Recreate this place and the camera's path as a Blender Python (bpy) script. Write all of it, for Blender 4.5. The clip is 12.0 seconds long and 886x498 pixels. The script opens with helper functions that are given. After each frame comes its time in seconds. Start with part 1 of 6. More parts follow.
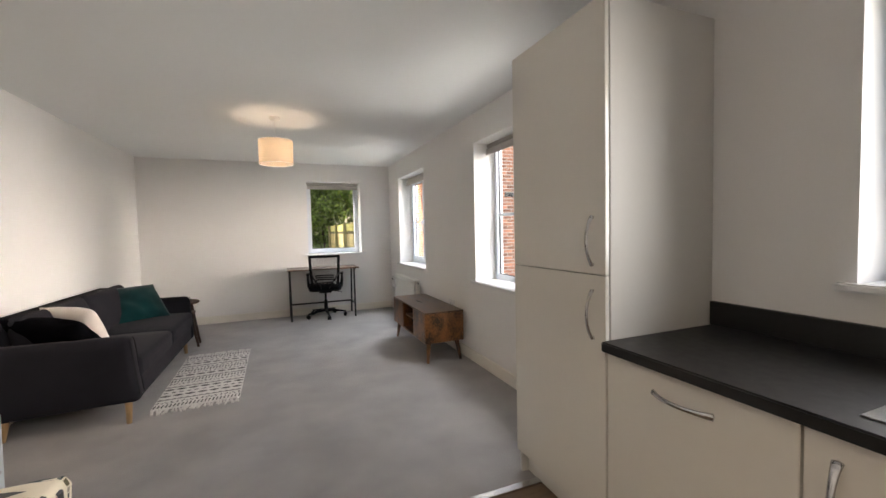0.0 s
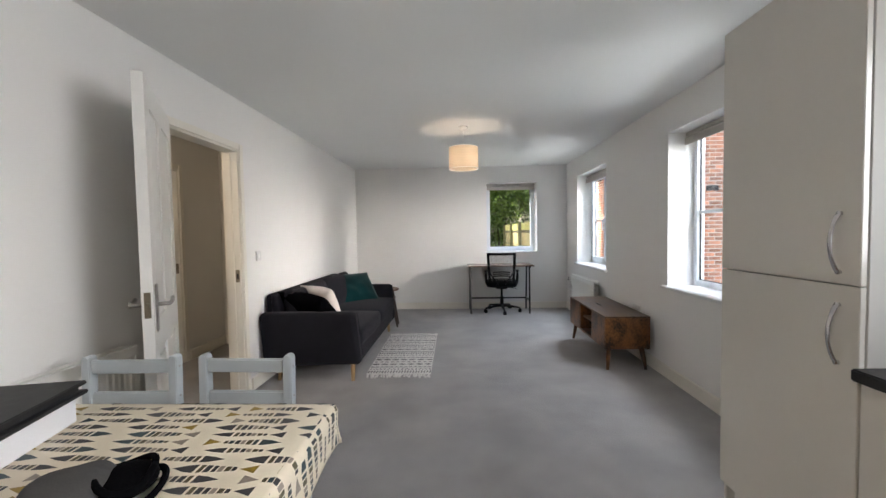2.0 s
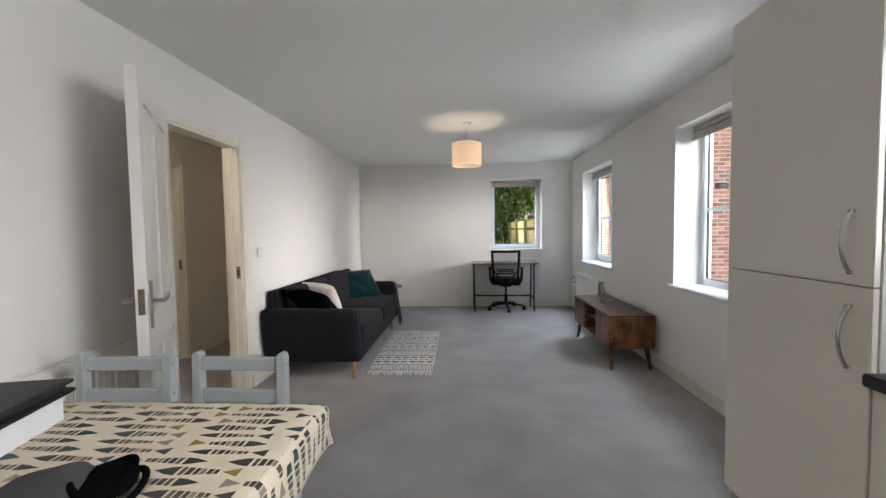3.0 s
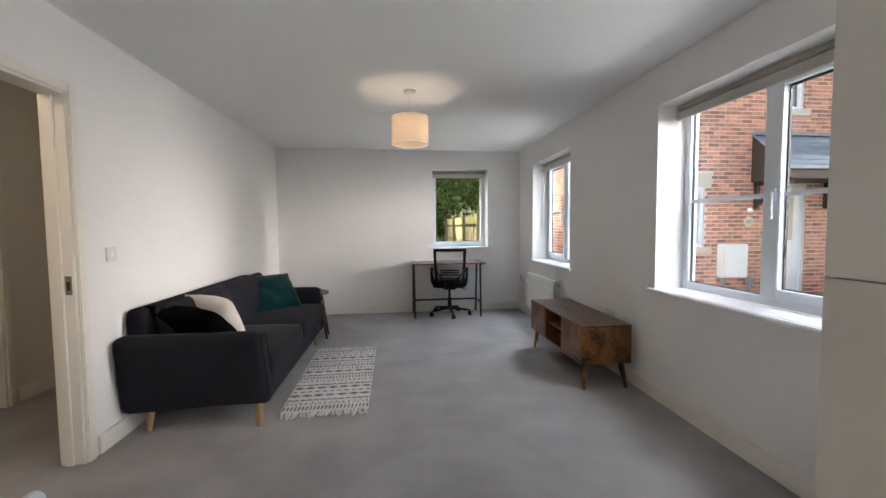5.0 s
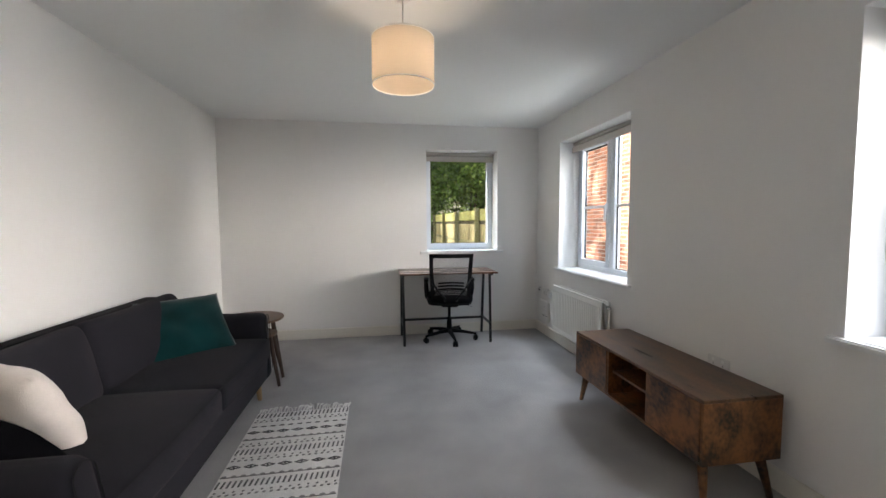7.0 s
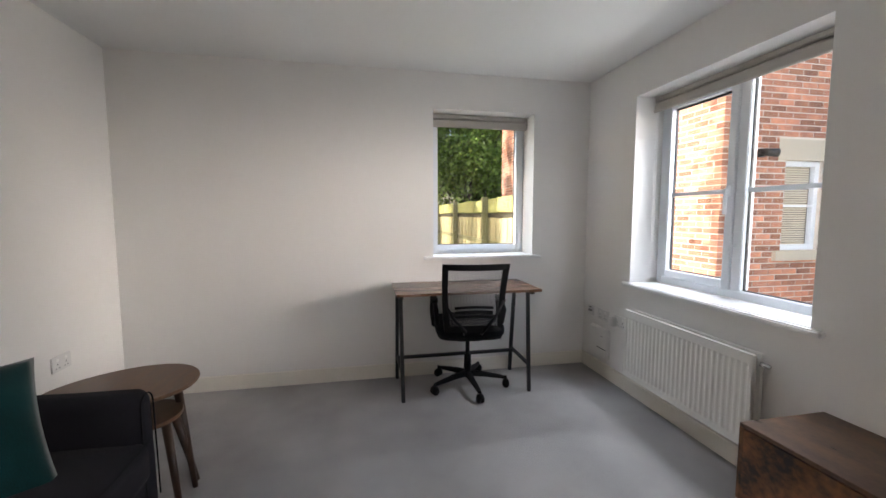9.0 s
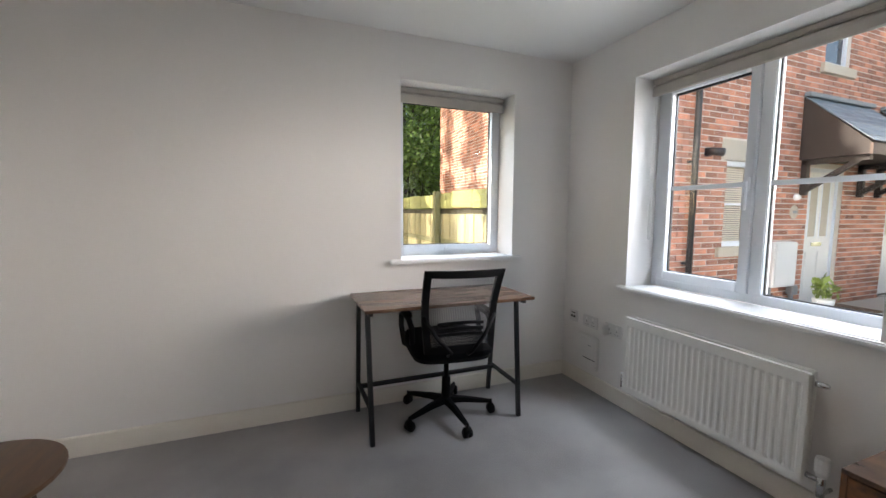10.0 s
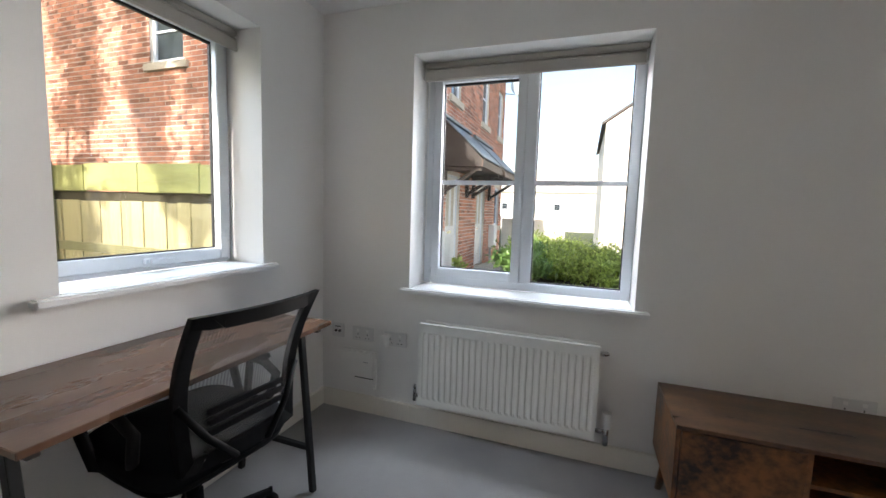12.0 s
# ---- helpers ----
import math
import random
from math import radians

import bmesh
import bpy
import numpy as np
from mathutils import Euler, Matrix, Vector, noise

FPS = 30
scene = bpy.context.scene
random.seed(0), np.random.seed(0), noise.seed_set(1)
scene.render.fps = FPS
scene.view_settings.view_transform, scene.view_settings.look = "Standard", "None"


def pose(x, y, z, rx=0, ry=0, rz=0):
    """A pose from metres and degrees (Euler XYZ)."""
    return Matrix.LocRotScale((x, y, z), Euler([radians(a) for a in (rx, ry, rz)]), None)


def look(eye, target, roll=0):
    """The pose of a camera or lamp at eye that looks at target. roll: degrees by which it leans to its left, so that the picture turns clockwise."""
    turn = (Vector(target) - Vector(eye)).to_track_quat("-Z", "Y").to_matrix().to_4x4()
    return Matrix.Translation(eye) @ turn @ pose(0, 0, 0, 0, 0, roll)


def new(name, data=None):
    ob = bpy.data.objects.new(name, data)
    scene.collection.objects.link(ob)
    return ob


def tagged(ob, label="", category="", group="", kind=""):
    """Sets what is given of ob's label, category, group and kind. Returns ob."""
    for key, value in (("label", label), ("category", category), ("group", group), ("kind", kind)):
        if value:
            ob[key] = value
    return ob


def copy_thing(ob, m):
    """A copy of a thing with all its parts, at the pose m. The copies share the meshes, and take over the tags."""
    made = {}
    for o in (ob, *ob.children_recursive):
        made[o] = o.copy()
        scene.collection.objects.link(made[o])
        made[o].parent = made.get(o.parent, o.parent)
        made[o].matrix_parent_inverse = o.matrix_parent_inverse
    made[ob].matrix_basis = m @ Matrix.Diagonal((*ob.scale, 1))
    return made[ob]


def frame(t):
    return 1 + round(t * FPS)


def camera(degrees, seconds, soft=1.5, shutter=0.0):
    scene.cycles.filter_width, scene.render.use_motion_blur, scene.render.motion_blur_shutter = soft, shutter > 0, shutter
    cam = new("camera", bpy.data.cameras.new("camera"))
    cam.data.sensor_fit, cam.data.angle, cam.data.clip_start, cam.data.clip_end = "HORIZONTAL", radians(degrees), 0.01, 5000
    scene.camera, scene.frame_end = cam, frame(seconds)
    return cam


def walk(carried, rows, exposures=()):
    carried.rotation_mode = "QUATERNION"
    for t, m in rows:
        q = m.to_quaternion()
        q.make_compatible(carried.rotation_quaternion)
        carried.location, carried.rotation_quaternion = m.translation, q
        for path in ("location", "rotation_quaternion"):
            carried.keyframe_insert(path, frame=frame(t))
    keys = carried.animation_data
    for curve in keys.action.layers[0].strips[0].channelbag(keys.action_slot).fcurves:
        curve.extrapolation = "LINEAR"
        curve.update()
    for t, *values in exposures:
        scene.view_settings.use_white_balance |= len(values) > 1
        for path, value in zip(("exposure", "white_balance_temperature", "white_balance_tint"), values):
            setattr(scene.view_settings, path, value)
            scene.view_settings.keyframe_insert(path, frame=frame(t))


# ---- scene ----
cam = camera(96.1, 12.0)
PATH = [
    (0, (0.449, 0.696, 1.304), (1.195, 2.549, 1.209), -1.3),
    (0.5, (0.442, 0.651, 1.298), (0.909, 2.594, 1.212), -1.2),
    (1, (0.416, 0.626, 1.297), (0.66, 2.609, 1.214), -1.1),
    (1.5, (0.38, 0.616, 1.299), (0.443, 2.613, 1.218), -1.1),
    (2, (0.372, 0.611, 1.302), (0.287, 2.607, 1.22), -1.0),
    (2.5, (0.378, 0.611, 1.304), (0.257, 2.605, 1.215), -0.9),
    (3, (0.41, 0.65, 1.301), (0.293, 2.644, 1.205), -0.8),
    (5, (0.308, 1.44, 1.276), (0.534, 3.424, 1.163), -0.5),
    (5.5, (0.27, 1.744, 1.287), (0.511, 3.726, 1.166), -0.3),
    (6, (0.273, 2.077, 1.276), (0.564, 4.052, 1.151), -0.4),
    (6.5, (0.306, 2.438, 1.287), (0.61, 4.41, 1.158), -0.3),
    (7, (0.301, 2.808, 1.29), (0.611, 4.78, 1.159), -0.3),
    (9, (0.284, 4.249, 1.297), (0.674, 6.204, 1.127), 0.0),
    (9.5, (0.219, 4.543, 1.288), (0.676, 6.483, 1.119), 0.0),
    (10, (0.12, 4.85, 1.278), (0.857, 6.701, 1.095), 0.4),
    (10.5, (0.079, 5.115, 1.282), (1.069, 6.84, 1.075), 0.5),
    (11, (0.036, 5.344, 1.271), (1.308, 6.875, 1.074), 0.8),
    (11.5, (-0.01, 5.661, 1.278), (1.708, 6.666, 1.084), 1.5),
    (12, (0.072, 5.847, 1.268), (1.95, 6.506, 1.074), 1.8),
]
walk(cam, [(t, look(eye, target, roll)) for t, eye, target, roll in PATH],
     ((0, 1.95, 7100, 14), (1.2, 1.95, 6650, 12), (2.5, 1.86, 6400, 11), (5, 1.76, 6500, 13), (7, 1.74, 6500, 11), (9, 1.72, 6700, 14), (10.5, 1.58, 6550, 12), (12, 1.44, 6450, 11)))

# ---- world, sun, added fill lamps at the windows, exposure ----
world = bpy.data.worlds.new("sky")
scene.world = world
world.use_nodes = True
sky = world.node_tree.nodes.new("ShaderNodeTexSky")
sky.sky_type = "NISHITA"
sky.sun_disc = False
SUN_DIR = Vector((-0.84, 0.11, 0.50)).normalized()
sky.sun_elevation = math.asin(SUN_DIR.z)
sky.sun_rotation = math.atan2(SUN_DIR.x, SUN_DIR.y)
sky.air_density, sky.dust_density, sky.ozone_density = 1.2, 2.5, 1.0
bg = world.node_tree.nodes["Background"]
bg.inputs["Strength"].default_value = 0.15
world.node_tree.links.new(sky.outputs[0], bg.inputs["Color"])

sun = new("sun", bpy.data.lights.new("sun", "SUN"))
sun.data.energy, sun.data.angle, sun.data.color = 4.0, radians(0.5), (1.0, 0.93, 0.82)
sun.matrix_world = look(SUN_DIR * 30, (0, 0, 0))


# An added area lamp, aimed in through a window in place of daylight.
def window_fill(name, eye, target, w, h, watts, colour=(0.92, 0.96, 1.0), spread=180):
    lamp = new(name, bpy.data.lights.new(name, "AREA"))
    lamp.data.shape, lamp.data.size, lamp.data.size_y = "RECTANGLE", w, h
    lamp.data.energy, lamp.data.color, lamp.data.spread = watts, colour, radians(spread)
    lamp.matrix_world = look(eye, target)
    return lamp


# unseen fill lamps standing in for sky light at the windows
window_fill("fill_desk_window", (1.25, 8.05, 2.72), (1.0, 6.9, 1.0), 0.95, 0.8, 30, (0.74, 0.87, 1.0))
window_fill("fill_side_window", (2.86, 6.45, 2.70), (0.6, 5.7, 1.0), 1.1, 0.8, 46, (0.80, 0.90, 1.0))
window_fill("fill_middle_window", (3.05, 3.25, 2.70), (-1.39, 4.7, 0.9), 1.5, 0.8, 30, (0.88, 0.94, 1.0))
# unseen fill lamps standing in for light bounced off houses and ground
window_fill("fill_houses_bounce", (7.0, 1.7, 2.3), (-1.39, 5.0, 1.2), 3.5, 2.2, 27, (1.0, 0.95, 0.91), 50)
window_fill("fill_terrace_bounce", (7.0, 4.3, 2.3), (-0.3, 7.1, 1.2), 1.2, 1.7, 8, (1.0, 0.95, 0.91), 46)
window_fill("fill_paving_bounce", (4.2, 3.4, 0.02), (-0.3, 4.0, 2.4), 2.6, 1.4, 14, (0.94, 0.98, 0.97), 110)
window_fill("fill_path_bounce", (4.2, 6.2, 0.02), (-0.3, 5.8, 2.4), 2.0, 1.2, 10, (0.94, 0.98, 0.97), 110)
window_fill("fill_kitchen_window", (2.255, 0.8, 1.6), (-1.39, 1.7, 1.2), 1.0, 0.95, 5, (0.96, 0.98, 1.0), 110)

bulb = new("pendant_bulb_light", bpy.data.lights.new("pendant_bulb_light", "POINT"))
bulb.data.energy, bulb.data.color, bulb.data.shadow_soft_size = 0.60, (1.0, 0.80, 0.62), 0.035
bulb.location = (0.425, 4.82, 2.07)
for i, (lx, ly) in enumerate([(0.15, 0.6), (0.75, -0.5), (-0.6, 0.3)]):
    spot = new("kitchen_downlight", bpy.data.lights.new("kitchen_downlight", "SPOT"))
    spot.data.energy, spot.data.color, spot.data.spot_size = 6.0, (1.0, 0.87, 0.72), radians(140)
    spot.data.spot_blend, spot.data.shadow_soft_size = 0.6, 0.06
    spot.matrix_world = look((lx, ly, 2.385), (lx, ly + 0.001, 0))

# unseen warm point light, added to brighten the hall; it has no fitting
hall_fill = new("hall_fill_light", bpy.data.lights.new("hall_fill_light", "POINT"))
hall_fill.data.energy, hall_fill.data.color, hall_fill.data.shadow_soft_size = 3.6, (1.0, 0.80, 0.58), 0.08
hall_fill.location = (-2.0, 2.7, 2.25)


# ---- materials ----
def material(name, colour, rough=0.6, vary=0.1, scale=4.0, fine=60.0, bump=0.05, metal=0.0, per_object=0.0,
             per_island=0.0, stretch=(1, 1, 1), second=None, spec=0.5, bump_dist=0.002, edge=(0.35, 0.65), thin=0.0):
    m = bpy.data.materials.new(name)
    m.use_nodes = True
    t = m.node_tree
    n, l = t.nodes, t.links
    b = n["Principled BSDF"]
    b.inputs["Roughness"].default_value = rough
    b.inputs["Metallic"].default_value = metal
    b.inputs["Specular IOR Level"].default_value = spec
    tc = n.new("ShaderNodeTexCoord")
    mp = n.new("ShaderNodeMapping")
    mp.inputs["Scale"].default_value = stretch
    l.new(tc.outputs["Object"], mp.inputs["Vector"])
    big = n.new("ShaderNodeTexNoise")
    big.inputs["Scale"].default_value, big.inputs["Detail"].default_value = scale, 5
    l.new(mp.outputs[0], big.inputs["Vector"])
    small = n.new("ShaderNodeTexNoise")
    small.inputs["Scale"].default_value, small.inputs["Detail"].default_value = fine, 4
    l.new(mp.outputs[0], small.inputs["Vector"])
    ramp = n.new("ShaderNodeValToRGB")
    c2 = second or tuple(c * (1 - vary) for c in colour)
    ramp.color_ramp.elements[0].color, ramp.color_ramp.elements[1].color = (*c2, 1), (*colour, 1)
    ramp.color_ramp.elements[0].position, ramp.color_ramp.elements[1].position = edge
    mix = n.new("ShaderNodeMath")
    mix.operation = "MULTIPLY_ADD"
    mix.inputs[1].default_value = 0.35
    l.new(small.outputs["Fac"], mix.inputs[0])
    half = n.new("ShaderNodeMath")
    half.operation = "MULTIPLY"
    half.inputs[1].default_value = 0.65
    l.new(big.outputs["Fac"], half.inputs[0])
    l.new(half.outputs[0], mix.inputs[2])
    l.new(mix.outputs[0], ramp.inputs[0])
    col = ramp.outputs["Color"]
    for amount, node, out in ((per_object, "ShaderNodeObjectInfo", "Random"), (per_island, "ShaderNodeNewGeometry", "Random Per Island")):
        if amount:
            src = n.new(node)
            mr = n.new("ShaderNodeMapRange")
            mr.inputs["To Min"].default_value, mr.inputs["To Max"].default_value = 1 - amount, 1 + amount
            l.new(src.outputs[out], mr.inputs["Value"])
            hsv = n.new("ShaderNodeHueSaturation")
            l.new(mr.outputs[0], hsv.inputs["Value"])
            l.new(col, hsv.inputs["Color"])
            col = hsv.outputs[0]
    l.new(col, b.inputs["Base Color"])
    if bump:
        bp = n.new("ShaderNodeBump")
        bp.inputs["Strength"].default_value, bp.inputs["Distance"].default_value = bump, bump_dist
        l.new(small.outputs["Fac"], bp.inputs["Height"])
        l.new(bp.outputs[0], b.inputs["Normal"])
    if thin:
        tl, mx = n.new("ShaderNodeBsdfTranslucent"), n.new("ShaderNodeMixShader")
        mx.inputs[0].default_value = thin
        l.new(col, tl.inputs["Color"])
        l.new(b.outputs[0], mx.inputs[1])
        l.new(tl.outputs[0], mx.inputs[2])
        l.new(mx.outputs[0], n["Material Output"].inputs[0])
    rr = n.new("ShaderNodeMapRange")
    rr.inputs["To Min"].default_value, rr.inputs["To Max"].default_value = max(rough - 0.08, 0.02), min(rough + 0.08, 1)
    l.new(big.outputs["Fac"], rr.inputs["Value"])
    l.new(rr.outputs[0], b.inputs["Roughness"])
    return m


def glass(name, tint=(1, 1, 1)):
    m = bpy.data.materials.new(name)
    m.use_nodes = True
    n, l = m.node_tree.nodes, m.node_tree.links
    n.remove(n["Principled BSDF"])
    tr, gl, mx, lw, pw, ma = (n.new(k) for k in ("ShaderNodeBsdfTransparent", "ShaderNodeBsdfGlossy", "ShaderNodeMixShader", "ShaderNodeLayerWeight", "ShaderNodeMath", "ShaderNodeMath"))
    tr.inputs[0].default_value = (*tint, 1)
    gl.inputs["Roughness"].default_value = 0.01
    pw.operation, ma.operation = "POWER", "MULTIPLY_ADD"
    pw.inputs[1].default_value, ma.inputs[1].default_value, ma.inputs[2].default_value = 5.0, 0.6, 0.025
    l.new(lw.outputs["Facing"], pw.inputs[0])
    l.new(pw.outputs[0], ma.inputs[0])
    l.new(ma.outputs[0], mx.inputs[0])
    l.new(tr.outputs[0], mx.inputs[1])
    l.new(gl.outputs[0], mx.inputs[2])
    l.new(mx.outputs[0], n["Material Output"].inputs[0])
    return m


WALL = material("matt white wall paint", (0.80, 0.785, 0.765), 0.85, 0.035, 1.1, 220, 0.12, bump_dist=0.001)
CEIL = material("matt white ceiling paint", (0.80, 0.805, 0.795), 0.9, 0.03, 0.9, 260, 0.1, bump_dist=0.001)
TRIM = material("ivory gloss trim paint", (0.80, 0.765, 0.69), 0.38, 0.05, 3, 90, 0.03)
UPVC = material("white upvc", (0.72, 0.755, 0.80), 0.3, 0.03, 5, 80, 0.02)
SILL = material("white gloss sill paint", (0.82, 0.82, 0.82), 0.22, 0.04, 4, 60, 0.03)
GASKET = material("black rubber gasket", (0.02, 0.02, 0.022), 0.6, 0.2, 30, 90, 0.02)
GLASS = glass("window glass")
BLIND = material("grey beige blind fabric", (0.50, 0.47, 0.43), 0.85, 0.08, 8, 300, 0.2)
DOORP = material("white satin door paint", (0.80, 0.785, 0.75), 0.35, 0.04, 3, 70, 0.04)
CHROME = material("brushed chrome", (0.72, 0.72, 0.73), 0.18, 0.1, 12, 120, 0.02, metal=1.0)
NICKEL = material("dull nickel", (0.42, 0.40, 0.38), 0.32, 0.15, 14, 120, 0.03, metal=1.0)
PLATE = material("satin grey white moulded plate", (0.68, 0.67, 0.66), 0.4, 0.03, 8, 120, 0.02)
PLASTIC = material("white plastic", (0.80, 0.79, 0.77), 0.4, 0.03, 8, 120, 0.02)
DARKHOLE = material("dark slot", (0.03, 0.03, 0.03), 0.7, 0.2, 20, 60, 0.02)
RADW = material("white radiator enamel", (0.80, 0.79, 0.75), 0.35, 0.04, 4, 100, 0.03)
CARPET = material("grey cut pile carpet", (0.43, 0.412, 0.405), 0.98, 0.28, 2.4, 420, 0.9, spec=0.1, bump_dist=0.006)
VINYL = material("brown wood vinyl", (0.24, 0.16, 0.10), 0.45, 0.3, 6, 40, 0.05, per_object=0.15, stretch=(1, 8, 1))
SOFA = material("charcoal woven upholstery", (0.023, 0.022, 0.027), 1.0, 0.25, 3, 700, 0.5, spec=0.02)
PIPING = material("charcoal piping", (0.010, 0.010, 0.012), 0.9, 0.2, 12, 500, 0.3, spec=0.2)
OAK = material("pale oak leg", (0.46, 0.29, 0.14), 0.5, 0.3, 9, 60, 0.08, stretch=(6, 6, 1))
WALNUT = material("walnut veneer", (0.14, 0.072, 0.036), 0.42, 0.4, 5, 50, 0.05, stretch=(8, 1, 1))
RUSTIC = material("rustic brown board", (0.23, 0.092, 0.028), 0.36, 0.8, 7, 45, 0.12, second=(0.016, 0.007, 0.004), stretch=(1.3, 0.9, 1.0), edge=(0.38, 0.60))
RUSTTOP = material("rustic brown board top", (0.155, 0.078, 0.036), 0.30, 0.5, 3.2, 48, 0.08, second=(0.034, 0.017, 0.010), stretch=(4, 0.9, 1), edge=(0.36, 0.64))
DESKTOP = material("dark rustic desk board", (0.15, 0.078, 0.046), 0.27, 0.4, 3, 50, 0.06, second=(0.068, 0.034, 0.020), stretch=(0.9, 3, 1), edge=(0.32, 0.68))
BLACKM = material("black powder coated steel", (0.009, 0.009, 0.010), 0.45, 0.2, 20, 160, 0.05)
BLACKP = material("black moulded plastic", (0.005, 0.005, 0.006), 0.5, 0.2, 15, 180, 0.06, spec=0.14)
SEATF = material("black seat fabric", (0.007, 0.008, 0.010), 0.95, 0.25, 6, 500, 0.4, spec=0.1)
MESHF = material("grey chair mesh", (0.16, 0.165, 0.17), 0.8, 0.2, 8, 300, 0.1)
TEAL = material("teal velvet", (0.001, 0.034, 0.036), 0.8, 0.6, 5, 300, 0.3, spec=0.08)
CREAM = material("cream fleece", (0.74, 0.67, 0.62), 0.95, 0.16, 9, 260, 0.6, bump_dist=0.004)
BLACKC = material("black plush", (0.004, 0.004, 0.005), 1.0, 0.3, 9, 200, 0.6, spec=0.02)
RUGW = material("woven cream rug", (0.77, 0.745, 0.72), 0.97, 0.16, 9, 260, 0.9, bump_dist=0.004)
WALNUTD = material("dark walnut leg", (0.062, 0.031, 0.018), 0.42, 0.4, 5, 50, 0.05, stretch=(6, 6, 1))
RUGB = material("woven black rug yarn", (0.15, 0.145, 0.145), 0.97, 0.3, 20, 260, 0.6)
RUGG = material("woven grey rug yarn", (0.30, 0.285, 0.28), 0.97, 0.3, 20, 260, 0.6)
GREYP = material("pale grey chair paint", (0.46, 0.50, 0.52), 0.42, 0.06, 4, 90, 0.05)
CLOTH = material("cream oilcloth", (0.76, 0.68, 0.54), 0.45, 0.05, 3, 140, 0.08)
INK1 = material("print charcoal", (0.055, 0.055, 0.06), 0.5, 0.3, 60, 160, 0.02)
INK2 = material("print mustard", (0.36, 0.24, 0.035), 0.5, 0.2, 60, 160, 0.02)
INK3 = material("print taupe", (0.33, 0.28, 0.23), 0.5, 0.2, 60, 160, 0.02)
INK4 = material("print slate teal", (0.04, 0.068, 0.078), 0.5, 0.2, 60, 160, 0.02)
INK5 = material("print olive brown", (0.12, 0.10, 0.055), 0.5, 0.2, 60, 160, 0.02)
GLOSSW = material("gloss ivory cabinet", (0.74, 0.71, 0.65), 0.16, 0.02, 2, 40, 0.01)
PANELW = material("satin ivory cabinet side", (0.66, 0.64, 0.60), 0.6, 0.03, 2, 60, 0.02)
WORKTOP = material("charcoal laminate worktop", (0.009, 0.0085, 0.009), 0.42, 0.35, 30, 240, 0.06)
STEEL = material("stainless steel", (0.62, 0.62, 0.62), 0.25, 0.1, 20, 160, 0.02, metal=1.0)
BOXW = material("white card", (0.72, 0.72, 0.74), 0.6, 0.05, 5, 90, 0.03)
BOOKB = material("black leatherette", (0.015, 0.015, 0.016), 0.55, 0.3, 30, 200, 0.12)
CAPG = material("dark grey felt", (0.055, 0.055, 0.056), 0.95, 0.25, 10, 300, 0.4)
HALLW = material("hall wall paint", (0.76, 0.74, 0.70), 0.85, 0.04, 1.3, 220, 0.1, bump_dist=0.001)
HALLF = material("hall vinyl floor", (0.30, 0.24, 0.17), 0.45, 0.2, 5, 40, 0.04)
BRICK = material("orange red facing brick", (0.55, 0.24, 0.145), 0.9, 0.3, 9, 60, 0.4, per_island=0.45, second=(0.33, 0.15, 0.105))
BRICKO = material("orange red facing brick single", (0.55, 0.24, 0.145), 0.9, 0.3, 9, 60, 0.4, per_object=0.45, second=(0.33, 0.15, 0.105))
MORTAR = material("pale mortar", (0.72, 0.65, 0.57), 0.95, 0.15, 12, 120, 0.3)
STONE = material("buff cast stone", (0.56, 0.50, 0.40), 0.85, 0.12, 8, 100, 0.2)
SLATE = material("blue grey slate", (0.19, 0.225, 0.25), 0.55, 0.25, 8, 60, 0.15, per_island=0.18)
BROWNT = material("dark brown stained timber", (0.032, 0.021, 0.016), 0.55, 0.3, 7, 50, 0.08)
FASCIA = material("mossy fence top board", (0.36, 0.36, 0.13), 0.9, 0.4, 6, 60, 0.3, stretch=(2, 0.4, 2), per_object=0.15)
FENCE = material("weathered green brown fence board", (0.42, 0.37, 0.20), 0.9, 0.4, 5, 60, 0.3, stretch=(4, 4, 0.5), per_object=0.18)
POST = material("grey green fence post", (0.21, 0.20, 0.10), 0.9, 0.35, 6, 60, 0.3, stretch=(4, 4, 0.6))
BARK = material("brown bark", (0.085, 0.062, 0.042), 0.95, 0.4, 9, 40, 0.8, bump_dist=0.02)
LEAF = material("green tree leaf", (0.25, 0.38, 0.09), 0.5, 0.45, 0.9, 12, 0.02, per_island=0.6, thin=0.6)
LAUREL = material("glossy laurel leaf", (0.38, 0.48, 0.12), 0.4, 0.3, 2, 20, 0.02, per_island=0.45, thin=0.5)
PALMG = material("dark fern leaf", (0.12, 0.22, 0.05), 0.45, 0.3, 2, 20, 0.02, per_island=0.35)
GRASS = material("rough grass ground", (0.08, 0.10, 0.035), 0.95, 0.4, 0.6, 30, 0.5, bump_dist=0.02)
PAVE = material("pale paving slab", (0.42, 0.39, 0.33), 0.9, 0.15, 2, 60, 0.2, per_object=0.08)
TAN = material("tan parasol cloth", (0.52, 0.26, 0.12), 0.9, 0.2, 6, 120, 0.2)
DISHG = material("pale grey painted steel", (0.42, 0.48, 0.52), 0.45, 0.08, 5, 80, 0.03)
# rail colour darkened to hold the shade under the fence's top boards
SHADEW = material("shade dark fence rail", (0.055, 0.048, 0.026), 0.9, 0.3, 6, 60, 0.3, stretch=(1, 0.3, 4))
SOIL = material("dark bark mulch", (0.05, 0.035, 0.025), 0.98, 0.5, 14, 60, 0.9, bump_dist=0.02)
TARMAC = material("asphalt", (0.055, 0.055, 0.055), 0.9, 0.2, 3, 120, 0.4)
RENDER = material("cream wall render", (0.70, 0.66, 0.58), 0.9, 0.06, 1.2, 60, 0.1)
